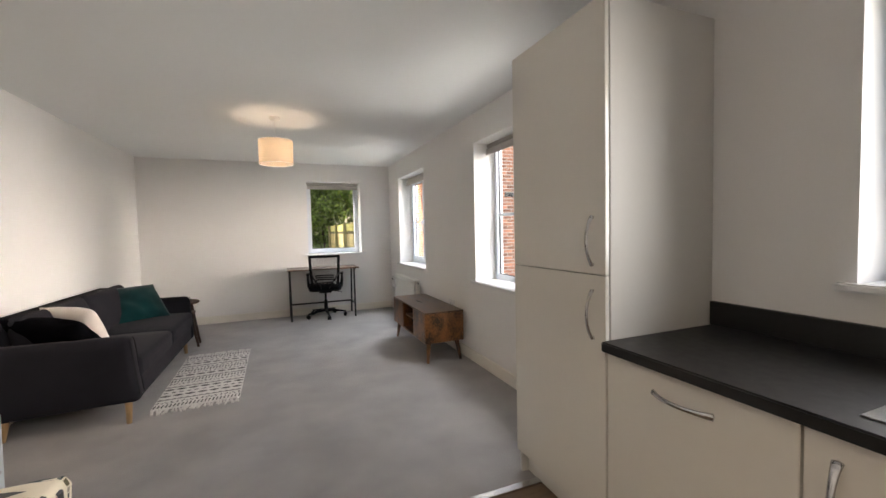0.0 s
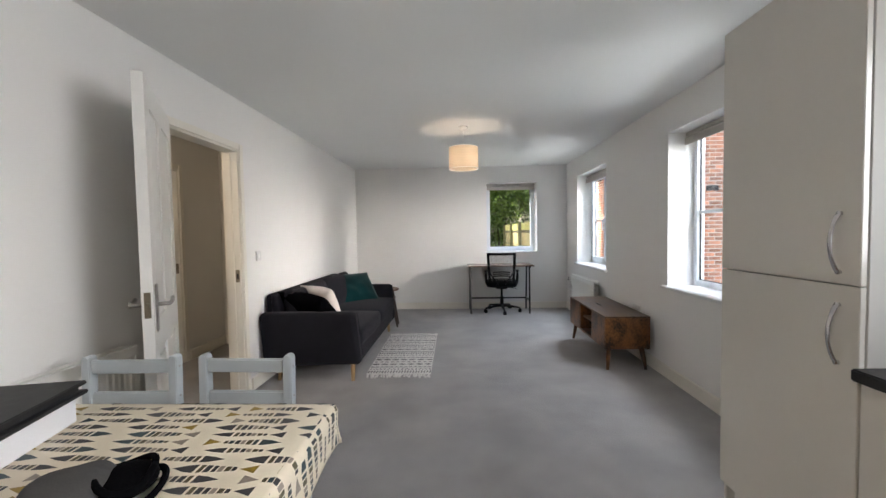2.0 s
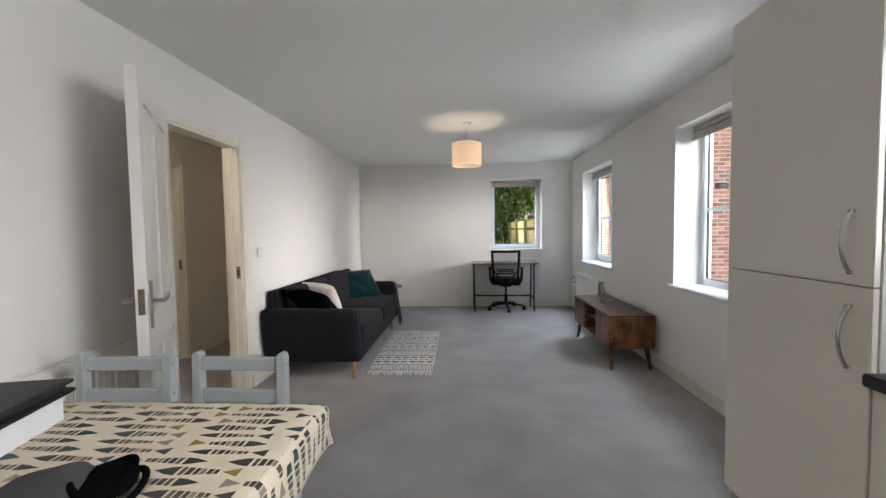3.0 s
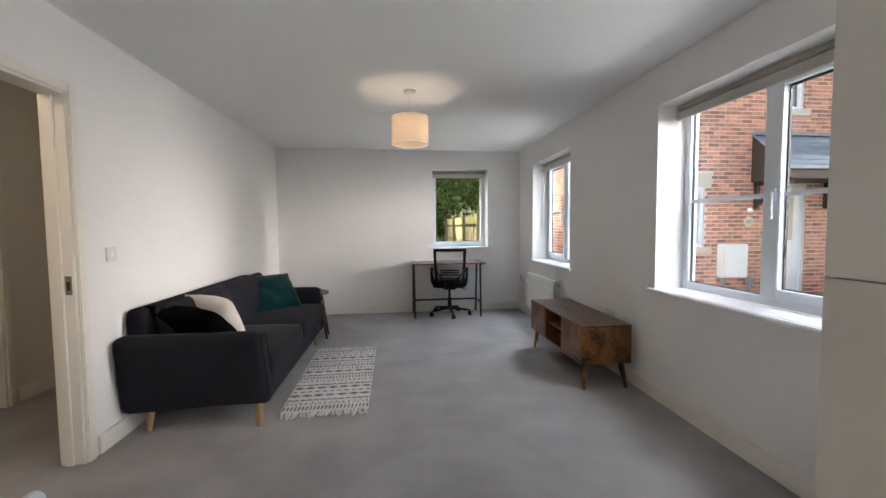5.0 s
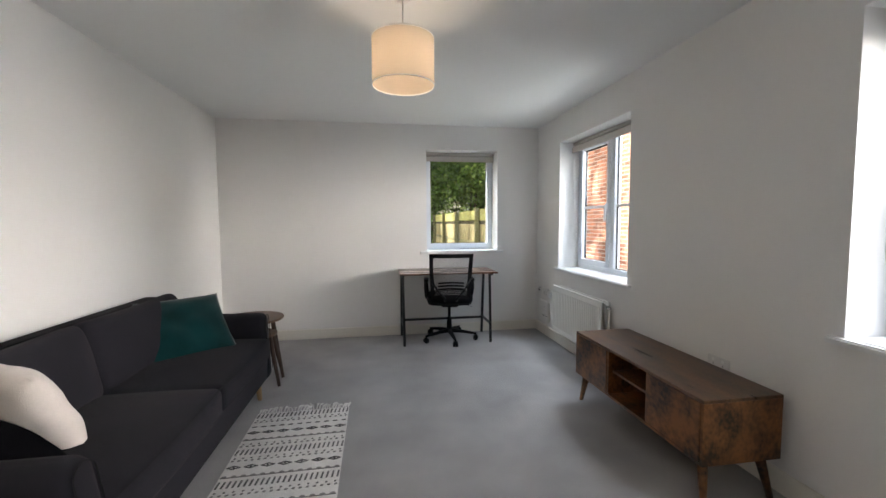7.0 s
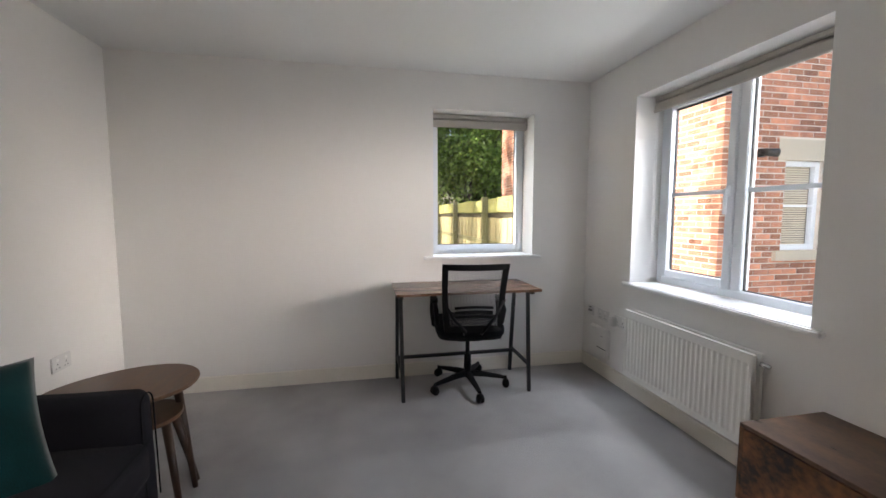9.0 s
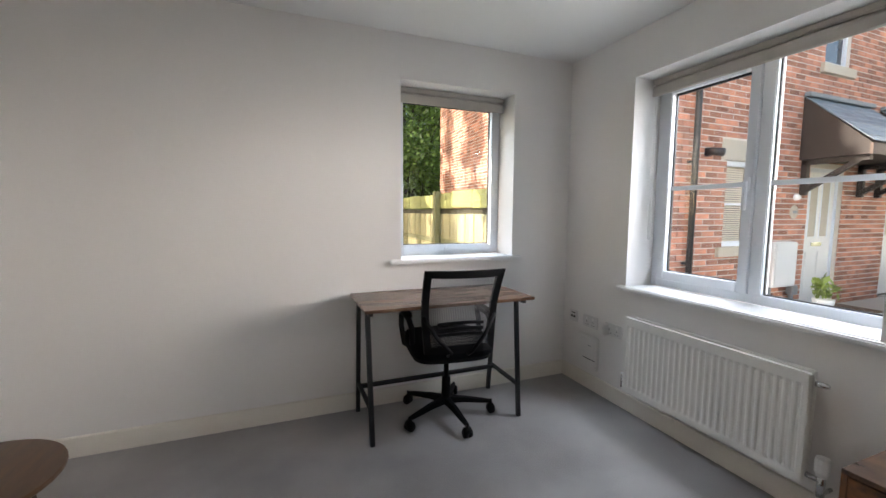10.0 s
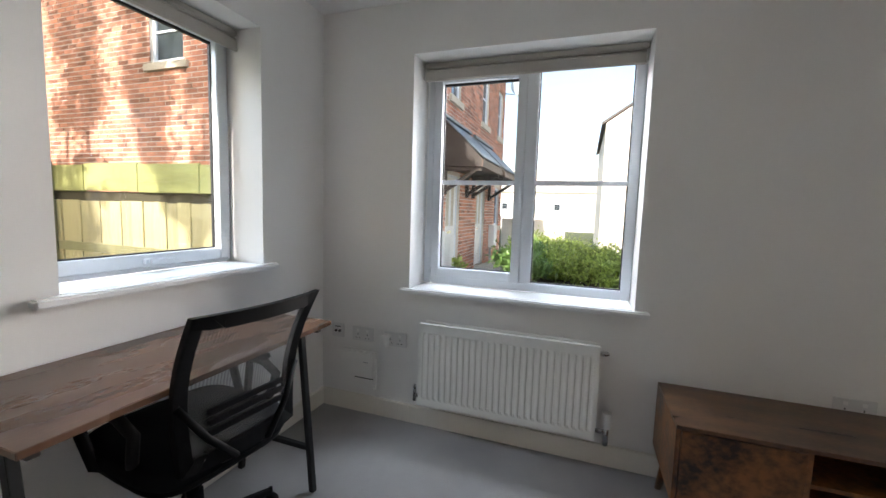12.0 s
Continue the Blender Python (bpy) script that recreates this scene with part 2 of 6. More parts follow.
RENDER2 = material("white wall render", (0.76, 0.75, 0.72), 0.9, 0.05, 1.2, 60, 0.1)
TILE = material("dark roof tile", (0.10, 0.085, 0.08), 0.85, 0.25, 6, 40, 0.3)
DARKPANE = material("dark window pane", (0.05, 0.06, 0.07), 0.08, 0.2, 2, 10, 0.0)
BLACKG = material("black gutter plastic", (0.02, 0.02, 0.022), 0.4, 0.2, 10, 60, 0.02)
GREYPL = material("grey plastic", (0.28, 0.29, 0.30), 0.5, 0.1, 10, 80, 0.02)
MAT = material("brown coir mat", (0.16, 0.10, 0.055), 0.98, 0.3, 20, 200, 0.8, bump_dist=0.01)
BRASS = material("worn latch metal", (0.30, 0.26, 0.20), 0.35, 0.2, 20, 90, 0.03, metal=1.0)

for cloth_mat, amount in ((SOFA, 0.05), (TEAL, 0.30), (CREAM, 0.25), (CARPET, 0.12)):
    shader = cloth_mat.node_tree.nodes["Principled BSDF"]
    shader.inputs["Sheen Weight"].default_value, shader.inputs["Sheen Roughness"].default_value = amount, 0.45

# open weave: the ribs are denser than the gaps between them
_n, _l = MESHF.node_tree.nodes, MESHF.node_tree.links
_c, _w, _r = _n.new("ShaderNodeTexCoord"), _n.new("ShaderNodeTexWave"), _n.new("ShaderNodeMapRange")
_t, _m = _n.new("ShaderNodeBsdfTransparent"), _n.new("ShaderNodeMixShader")
_w.bands_direction, _w.inputs["Scale"].default_value = "X", 32
_r.inputs["To Min"].default_value, _r.inputs["To Max"].default_value = 0.34, 0.62
_l.new(_c.outputs["Object"], _w.inputs["Vector"])
_l.new(_w.outputs["Fac"], _r.inputs["Value"])
_l.new(_r.outputs[0], _m.inputs[0])
_l.new(_t.outputs[0], _m.inputs[1])
_l.new(_n["Principled BSDF"].outputs[0], _m.inputs[2])
_l.new(_m.outputs[0], _n["Material Output"].inputs[0])

SHADE = bpy.data.materials.new("lit cream lampshade fabric")
SHADE.use_nodes = True
_n, _l = SHADE.node_tree.nodes, SHADE.node_tree.links
_d, _t, _m = _n.new("ShaderNodeBsdfDiffuse"), _n.new("ShaderNodeBsdfTranslucent"), _n.new("ShaderNodeMixShader")
_w = _n.new("ShaderNodeTexNoise")
_w.inputs["Scale"].default_value = 90
_r = _n.new("ShaderNodeValToRGB")
_r.color_ramp.elements[0].color, _r.color_ramp.elements[1].color = (0.54, 0.44, 0.34, 1), (0.64, 0.54, 0.43, 1)
_l.new(_w.outputs["Fac"], _r.inputs[0])
_l.new(_r.outputs[0], _d.inputs[0])
_l.new(_r.outputs[0], _t.inputs[0])
_m.inputs[0].default_value = 0.5
_l.new(_d.outputs[0], _m.inputs[1])
_l.new(_t.outputs[0], _m.inputs[2])
_l.new(_m.outputs[0], _n["Material Output"].inputs[0])

BULB = bpy.data.materials.new("lit bulb")
BULB.use_nodes = True
_b = BULB.node_tree.nodes["Principled BSDF"]
_b.inputs["Emission Color"].default_value, _b.inputs["Emission Strength"].default_value = (1.0, 0.82, 0.58, 1), 6.0


# ---- mesh helpers ----
def box(bm, x0, x1, y0, y1, z0, z1, m=None):
    vs = [bm.verts.new(Vector(p)) for p in ((x0, y0, z0), (x1, y0, z0), (x1, y1, z0), (x0, y1, z0), (x0, y0, z1), (x1, y0, z1), (x1, y1, z1), (x0, y1, z1))]
    if m is not None:
        for v in vs:
            v.co = m @ v.co
    for f in ((3, 2, 1, 0), (4, 5, 6, 7), (0, 1, 5, 4), (1, 2, 6, 5), (2, 3, 7, 6), (3, 0, 4, 7)):
        bm.faces.new([vs[i] for i in f])
    return vs


def tube(bm, a, b, r0, r1=None, seg=14, square=False):
    a, b = Vector(a), Vector(b)
    r1 = r0 if r1 is None else r1
    q = (b - a).to_track_quat("Z", "Y").to_matrix()
    rings = []
    n = 4 if square else seg
    for p, r in ((a, r0), (b, r1)):
        k = r * (1.4142 if square else 1)
        rings.append([bm.verts.new(p + q @ Vector((k * math.cos(2 * math.pi * (i + (0.5 if square else 0)) / n), k * math.sin(2 * math.pi * (i + (0.5 if square else 0)) / n), 0))) for i in range(n)])
    for i in range(n):
        bm.faces.new((rings[0][i], rings[0][(i + 1) % n], rings[1][(i + 1) % n], rings[1][i]))
    bm.faces.new(rings[0][::-1])
    bm.faces.new(rings[1])


def pipe_path(bm, pts, r, seg=10):
    """One round tube swept along a line of points."""
    pts = [Vector(p) for p in pts]
    rings, prev = [], None
    for i, p in enumerate(pts):
        d = (pts[min(i + 1, len(pts) - 1)] - pts[max(i - 1, 0)]).normalized()
        if prev is None:
            side = d.orthogonal().normalized()
        else:
            side = (prev - d * prev.dot(d)).normalized()
        prev = side
        up = d.cross(side)
        rings.append([bm.verts.new(p + (side * math.cos(2 * math.pi * k / seg) + up * math.sin(2 * math.pi * k / seg)) * r) for k in range(seg)])
    for a, b in zip(rings, rings[1:]):
        for k in range(seg):
            bm.faces.new((a[k], a[(k + 1) % seg], b[(k + 1) % seg], b[k]))
    bm.faces.new(rings[0][::-1])
    bm.faces.new(rings[-1])


def spun(bm, profile, centre, seg=32, axis="z"):
    rings = []
    for r, h in profile:
        ring = []
        for i in range(seg):
            a = 2 * math.pi * i / seg
            v = Vector((r * math.cos(a), r * math.sin(a), h))
            if axis == "x":
                v = Vector((h, r * math.cos(a), r * math.sin(a)))
            elif axis == "y":
                v = Vector((r * math.sin(a), h, r * math.cos(a)))
            ring.append(bm.verts.new(Vector(centre) + v))
        rings.append(ring)
    for r0, r1 in zip(rings, rings[1:]):
        for i in range(seg):
            bm.faces.new((r0[i], r0[(i + 1) % seg], r1[(i + 1) % seg], r1[i]))
    return rings


def superblob(bm, size, centre, e1=0.35, e2=0.35, nu=28, nv=14, m=None, shape=None):
    """A soft box: a superellipsoid of the given full size."""
    def p(c, e):
        return math.copysign(abs(c) ** e, c)
    rows = []
    for j in range(nv + 1):
        v = -math.pi / 2 + math.pi * j / nv
        row = []
        for i in range(nu):
            u = -math.pi + 2 * math.pi * i / nu
            co = Vector((size[0] / 2 * p(math.cos(v), e1) * p(math.cos(u), e2), size[1] / 2 * p(math.cos(v), e1) * p(math.sin(u), e2), size[2] / 2 * p(math.sin(v), e1)))
            if shape:
                co = shape(co)
            co = co + Vector(centre)
            row.append(bm.verts.new(m @ co if m else co))
        rows.append(row)
    for a, b in zip(rows, rows[1:]):
        for i in range(nu):
            bm.faces.new((a[i], a[(i + 1) % nu], b[(i + 1) % nu], b[i]))
    bmesh.ops.remove_doubles(bm, verts=rows[0] + rows[-1], dist=1e-5)


def finish(bm, bevel=0.0, smooth=False, seg=2):
    if bevel:
        bmesh.ops.bevel(bm, geom=list(bm.edges), offset=bevel, segments=seg, affect="EDGES", clamp_overlap=True)
    bmesh.ops.recalc_face_normals(bm, faces=bm.faces)
    for f in bm.faces:
        f.smooth = smooth
    return bm


def part(name, bm, mat, parent=None, label="", bevel=0.0, smooth=False, seg=2):
    finish(bm, bevel, smooth, seg)
    me = bpy.data.meshes.new(name)
    bm.to_mesh(me)
    bm.free()
    for m in (mat if isinstance(mat, (list, tuple)) else [mat]):
        me.materials.append(m)
    ob = new(name, me)
    if parent:
        ob.parent = parent
    return tagged(ob, label)


def bpart(name, dims, mat, parent=None, label="", bevel=0.003, m=None, seg=2):
    bm = bmesh.new()
    box(bm, *dims, m=m)
    return part(name, bm, mat, parent, label, bevel, seg=seg)


def thing(name, label, category, group="", at=(0, 0, 0), rz=0.0, kind=""):
    ob = new(name)
    ob.matrix_basis = pose(*at, 0, 0, rz)
    return tagged(ob, label, category, group, kind)


def structure(ob, label=""):
    return tagged(ob, label, "", "", "structure")


def wall(name, axis, a0, a1, u0, u1, z0, z1, openings, mat, label):
    """A wall slab between a0 and a1 on its axis, from u0 to u1, with openings (u0, u1, z0, z1) cut through."""
    us = sorted({u0, u1, *[o[0] for o in openings], *[o[1] for o in openings]})
    bm = bmesh.new()
    for ua, ub in zip(us, us[1:]):
        spans = sorted([(o[2], o[3]) for o in openings if o[0] <= ua and o[1] >= ub])
        z = z0
        for s0, s1 in spans + [(z1, z1)]:
            if s0 > z:
                if axis == "x":
                    box(bm, a0, a1, ua, ub, z, s0)
                else:
                    box(bm, ua, ub, a0, a1, z, s0)
            z = s1
    return structure(part(name, bm, mat, None), label)


# ---- room shell ----
XL, XR, YF, YB, H = -1.395, 2.17, 7.38, -1.3, 2.40
DOOR = (2.93, 3.77, 0.0, 2.0)
W1 = (0.83, 1.673, 0.955, 2.123)
W2 = (5.59, 6.785, 0.80, 2.12)
W3 = (2.72, 4.135, 0.80, 2.12)
W4 = (0.25, 1.385, 1.09, 2.12)
wall("wall_west", "x", XL - 0.12, XL, YB, YF, 0, H, [DOOR], WALL, "plain matt white plastered wall with a doorway")
wall("wall_east", "x", XR, XR + 0.3, YB, YF, -0.12, H, [W2, W3, W4], WALL, "plain matt white plastered wall with windows")
wall("wall_north", "y", YF, YF + 0.3, -2.6, XR + 0.3, -0.12, H, [W1], WALL, "plain matt white plastered wall with one window")
wall("wall_south", "y", YB - 0.12, YB, -2.6, XR + 0.3, 0, H, [], WALL, "plain matt white plastered wall")
bm = bmesh.new()
box(bm, -2.75, XR + 0.3, YB - 0.12, YF + 0.3, H, H + 0.25)
structure(part("ceiling", bm, CEIL), "flat matt white painted ceiling")
bm = bmesh.new()
box(bm, XL, XR, 2.385, YF, -0.12, 0)
structure(part("floor_carpet", bm, CARPET), "grey cut pile fitted carpet")
bm = bmesh.new()
box(bm, XL, XR, YB, 2.365, -0.12, -0.006)
structure(part("floor_kitchen", bm, VINYL), "brown wood effect vinyl kitchen floor")
bm = bmesh.new()
box(bm, XL, XR, 2.355, 2.397, -0.1, 0.006)
structure(part("threshold_strip", bm, STEEL, bevel=0.002), "bright metal threshold strip between carpet and vinyl")

# unseen upper storey and roof that close the building and block the sun
bm = bmesh.new()
box(bm, -2.75, XR + 0.3, YB - 0.12, YF + 0.3, H + 0.25, 5.2)
structure(part("upper_storey", bm, RENDER), "plain unseen upper storey, added to block the sun")


def skirting(name, dims):
    bm = bmesh.new()
    box(bm, *dims)
    structure(part(name, bm, TRIM, None, bevel=0.004), "ivory painted wooden skirting board")


SK, ST = 0.11, 0.018
skirting("baseboard_north", (XL, XR, YF - ST, YF, 0, SK))
skirting("baseboard_east", (XR - ST, XR, 2.52, YF - ST, 0, SK))
skirting("baseboard_west", (XL, XL + ST, DOOR[1] + 0.065, YF - ST, 0, SK))
skirting("baseboard_west_kitchen", (XL, XL + ST, YB, DOOR[0] - 0.065, 0, SK))

# ---- hall and the room across it ----
HD = (3.84, 4.60, 0.0, 2.0)
wall("wall_hall_west", "x", -2.62, -2.5, YB, YF, 0, H, [HD], HALLW, "cream painted hall wall with a doorway")
wall("wall_hall_end", "y", 5.3, 5.4, -2.5, XL - 0.12, 0, H, [], HALLW, "cream painted hall end wall")
wall("wall_hall_south", "y", 1.9, 2.0, -2.5, XL - 0.12, 0, H, [], HALLW, "cream painted hall end wall")
wall("wall_bedroom_north", "y", 4.78, 4.88, -4.4, -2.62, 0, H, [], HALLW, "cream painted bedroom wall")
wall("wall_bedroom_south", "y", 2.4, 2.5, -4.4, -2.62, 0, H, [], HALLW, "cream painted bedroom wall")
wall("wall_bedroom_west", "x", -4.5, -4.4, 2.4, 4.88, 0, H, [], HALLW, "cream painted bedroom wall")
bm = bmesh.new()
box(bm, -4.5, -2.62, 2.4, 4.88, H, H + 0.1)
structure(part("ceiling_bedroom", bm, CEIL), "flat matt white painted ceiling")
bm = bmesh.new()
box(bm, -4.4, XL, 2.0, 5.3, -0.1, -0.002)
structure(part("floor_hall", bm, CARPET), "grey cut pile hall carpet")
skirting("baseboard_bedroom", (-4.4, -2.62, 4.78 - ST, 4.78, 0, SK))
skirting("baseboard_hall_end", (-2.5, XL - 0.12, 5.3 - ST, 5.3, 0, SK))
skirting("baseboard_hall_west", (-2.5, -2.5 + ST, 2.0, HD[0] - 0.06, 0, SK))
skirting("baseboard_hall_west_north", (-2.5, -2.5 + ST, HD[1] + 0.06, 5.28, 0, SK))


def architrave(name, xs, y0, y1, z1, w=0.055, proud=0.016):
    """Jamb lining and architraves round an opening in a wall of constant x."""
    x0, x1 = xs
    ob = thing(name, "cream painted wooden door frame with moulded architrave", "", kind="structure")
    for nm, d in (("jamb", (x0, x1, y0, y0 + 0.026, 0, z1)), ("jamb", (x0, x1, y1 - 0.026, y1, 0, z1)), ("head", (x0, x1, y0 + 0.026, y1 - 0.026, z1 - 0.026, z1))):
        bpart(nm, d, TRIM, ob)
    for xa, xb in ((x1, x1 + proud), (x0 - proud, x0)):
        bpart("architrave", (xa, xb, y0 - w + 0.014, y0 + 0.014, 0, z1 + w - 0.014), TRIM, ob, bevel=0.005)
        bpart("architrave", (xa, xb, y1 - 0.014, y1 + w - 0.014, 0, z1 + w - 0.014), TRIM, ob, bevel=0.005)
        bpart("architrave", (xa, xb, y0 + 0.014, y1 - 0.014, z1 - 0.014, z1 + w - 0.014), TRIM, ob, bevel=0.005)
    bpart("door_stop", (x0 + 0.03, x0 + 0.07, y0 + 0.026, y0 + 0.038, 0, z1 - 0.026), TRIM, ob)
    bpart("door_stop", (x0 + 0.03, x0 + 0.07, y1 - 0.038, y1 - 0.026, 0, z1 - 0.026), TRIM, ob)
    return ob


fr = architrave("trim_door_frame", (XL - 0.12, XL), DOOR[0], DOOR[1], DOOR[3])
bpart("strike_plate", (XL - 0.045, XL - 0.012, DOOR[1] - 0.0285, DOOR[1] - 0.0255, 0.93, 1.03), BRASS, fr, "worn metal strike plate", 0.001)
bpart("strike_slot", (XL - 0.036, XL - 0.02, DOOR[1] - 0.0295, DOOR[1] - 0.0275, 0.955, 1.0), DARKHOLE, fr, "", 0)


def lever_handle(parent, side, px, pz, length=0.11):
    """A lever on a long backplate, on the face y = side * 0.02 of a door leaf."""
    s = 1 if side > 0 else -1
    y = 0.021 * s
    h = bpart("handle_backplate", (px - 0.02, px + 0.02, min(y, y + 0.008 * s), max(y, y + 0.008 * s), pz - 0.12, pz + 0.09), NICKEL, parent, "dull nickel long backplate", 0.003)
    bm = bmesh.new()
    pipe_path(bm, [Vector((px, y, pz)), Vector((px, y + 0.05 * s, pz)), Vector((px - 0.04, y + 0.055 * s, pz + 0.006)), Vector((px - 0.08, y + 0.052 * s, pz + 0.002)), Vector((px - length, y + 0.05 * s, pz + 0.012))], 0.009, 10)
    part("lever", bm, NICKEL, h, "curved dull nickel lever", 0, True)


def panel_door(name, width, height, at, rz, label, thick=0.042):
    """Six-panel style leaf: two tall panels above two short ones, with raised mouldings. Local x runs from the hinge."""
    d = thing(name, label, "door", at=at, rz=rz, kind="structure")
    t = thick / 2
    bm = bmesh.new()
    stile, rails = 0.105, ((0.0, 0.2), (0.78, 0.93), (height - 0.12, height))
    box(bm, 0, stile, -t, t, 0, height)
    box(bm, width - stile, width, -t, t, 0, height)
    box(bm, width / 2 - 0.05, width / 2 + 0.05, -t, t, 0.2, height - 0.12)
    for z0, z1 in rails:
        box(bm, stile, width / 2 - 0.05, -t, t, z0, z1)
        box(bm, width / 2 + 0.05, width - stile, -t, t, z0, z1)
    box(bm, width / 2 - 0.05, width / 2 + 0.05, -t, t, 0, 0.2)
    box(bm, width / 2 - 0.05, width / 2 + 0.05, -t, t, height - 0.12, height)
    part("door_leaf", bm, DOORP, d)
    for xa, xb in ((stile, width / 2 - 0.05), (width / 2 + 0.05, width - stile)):
        for za, zb in ((0.2, 0.78), (0.93, height - 0.12)):
            bpart("door_panel", (xa, xb, -t + 0.012, t - 0.012, za, zb), DOORP, d, "", 0)
            for s in (-1, 1):
                bm = bmesh.new()
                y0, y1 = sorted((s * (t - 0.012), s * (t - 0.004)))
                box(bm, xa + 0.03, xb - 0.03, y0, y1, za + 0.03, zb - 0.03)
                part("raised_field", bm, DOORP, d, bevel=0.006)
    return d


# open living-room door: hinge on the near jamb
leaf_dx, leaf_dy = 0.415, -0.705
leaf = panel_door("door_1", 0.815, 1.985, (XL + 0.028, 2.935, 0.01), math.degrees(math.atan2(leaf_dy, leaf_dx)), "white panelled interior door standing open into the room")
lever_handle(leaf, 1, 0.755, 1.0)
lever_handle(leaf, -1, 0.755, 1.0)
bpart("latch_plate", (0.8145, 0.8165, -0.012, 0.012, 0.95, 1.06), BRASS, leaf, "worn metal latch plate", 0.0005)
bpart("latch_bolt", (0.8165, 0.824, -0.007, 0.007, 0.993, 1.015), BRASS, leaf, "", 0.001)

# doorway across the hall
hf = architrave("trim_hall_door_frame", (-2.62, -2.5), HD[0], HD[1], HD[3])
bpart("strike_plate", (-2.545, -2.515, HD[1] - 0.0285, HD[1] - 0.0255, 0.93, 1.03), BRASS, hf, "worn metal strike plate", 0.001)
hd = panel_door("door_2", 0.70, 1.97, (-2.60, HD[0] + 0.05, 0.01), 172, "cream panelled bedroom door standing open")
lever_handle(hd, -1, 0.64, 1.0)


# ---- windows ----
def window(name, axis, face, u0, u1, z0, z1, kind, label, mid=None, fw=0.05):
    """A upvc window set in an opening: u runs along the wall, face is the frame's inner face, outwards positive."""
    w = thing(name, label, "window", kind="structure")

    def d(a0, a1, ua, ub, za, zb):
        return (a0, a1, ua, ub, za, zb) if axis == "x" else (ua, ub, a0, a1, za, zb)
    fd = 0.065
    f0, f1 = face, face + fd
    for nm, dims in (("frame_side", d(f0, f1, u0, u0 + fw, z0, z1)), ("frame_side", d(f0, f1, u1 - fw, u1, z0, z1)), ("frame_rail", d(f0, f1, u0 + fw, u1 - fw, z0, z0 + fw)), ("frame_rail", d(f0, f1, u0 + fw, u1 - fw, z1 - fw, z1))):
        bpart(nm, dims, UPVC, w, "", 0.005)
    cells = []
    um = mid or (u0 + u1) / 2
    if kind == "single":
        cells = [(u0 + fw, u1 - fw, True)]
    else:
        bpart("mullion", d(f0, f1, um - 0.032, um + 0.032, z0 + fw, z1 - fw), UPVC, w, "", 0.005)
        cells = [(u0 + fw, um - 0.032, kind == "sash_low"), (um + 0.032, u1 - fw, kind == "sash_high")]
    for ua, ub, sash in cells:
        za, zb = z0 + fw, z1 - fw
        if sash:
            sw, s0, s1 = 0.05, face - 0.012, face + 0.045
            for nm, dims in (("sash_stile", d(s0, s1, ua, ua + sw, za, zb)), ("sash_stile", d(s0, s1, ub - sw, ub, za, zb)), ("sash_rail", d(s0, s1, ua + sw, ub - sw, za, za + sw)), ("sash_rail", d(s0, s1, ua + sw, ub - sw, zb - sw, zb))):
                bpart(nm, dims, UPVC, w, "", 0.004)
            ua, ub, za, zb = ua + sw, ub - sw, za + sw, zb - sw
            if kind == "single":
                h = bpart("handle_base", d(face - 0.03, face - 0.012, (u0 + u1) / 2 - 0.035, (u0 + u1) / 2 + 0.035, z0 + fw + 0.012, z0 + fw + 0.036), UPVC, w, "white window handle", 0.004)
                bpart("handle_lever", d(face - 0.045, face - 0.03, (u0 + u1) / 2 - 0.02, (u0 + u1) / 2 + 0.085, z0 + fw + 0.014, z0 + fw + 0.034), UPVC, h, "", 0.004)
            else:
                uh = ub + sw / 2 if kind == "sash_low" else ua - sw / 2
                h = bpart("handle_base", d(face - 0.03, face - 0.012, uh - 0.012, uh + 0.012, 1.40, 1.47), UPVC, w, "white window handle", 0.004)
                bpart("handle_lever", d(face - 0.048, face - 0.03, uh - 0.01, uh + 0.01, 1.30, 1.45), UPVC, h, "", 0.004)
        g0 = face + 0.028
        for nm, dims in (("gasket", d(g0 - 0.004, g0 + 0.01, ua, ua + 0.006, za, zb)), ("gasket", d(g0 - 0.004, g0 + 0.01, ub - 0.006, ub, za, zb)), ("gasket", d(g0 - 0.004, g0 + 0.01, ua + 0.006, ub - 0.006, za, za + 0.006)), ("gasket", d(g0 - 0.004, g0 + 0.01, ua + 0.006, ub - 0.006, zb - 0.012, zb))):
            bpart(nm, dims, GASKET, w, "", 0)
        bm = bmesh.new()
        box(bm, *d(g0, g0 + 0.005, ua + 0.004, ub - 0.004, za + 0.004, zb - 0.004))
        pane = part("pane", bm, GLASS, w, "clear glass pane")
        pane.visible_shadow = False
        if kind != "single":
            bpart("glazing_bar", d(face + 0.014, g0 - 0.001, ua, ub, 1.425, 1.45), UPVC, w, "", 0.003)
            bpart("glazing_bar", d(g0 + 0.006, g0 + 0.02, ua, ub, 1.425, 1.45), UPVC, w, "", 0.003)
    return w


window("window_1", "y", 7.595, W1[0], W1[1], W1[2] + 0.012, W1[3], "single", "white upvc top hung window above the desk", fw=0.024)
window("window_2", "x", 2.385, W2[0], W2[1], W2[2] + 0.012, W2[3], "sash_high", "white upvc two light casement window with glazing bar", 6.155)
window("window_3", "x", 2.385, W3[0], W3[1], W3[2] + 0.012, W3[3], "sash_low", "white upvc two light casement window with glazing bar", 3.475)
window("window_4", "x", 2.385, W4[0], W4[1], W4[2] + 0.012, W4[3], "sash_low", "white upvc two light kitchen window")


def sill(name, dims):
    bm = bmesh.new()
    box(bm, *dims)
    structure(part(name, bm, SILL, None, bevel=0.007, seg=3), "white gloss painted window board")


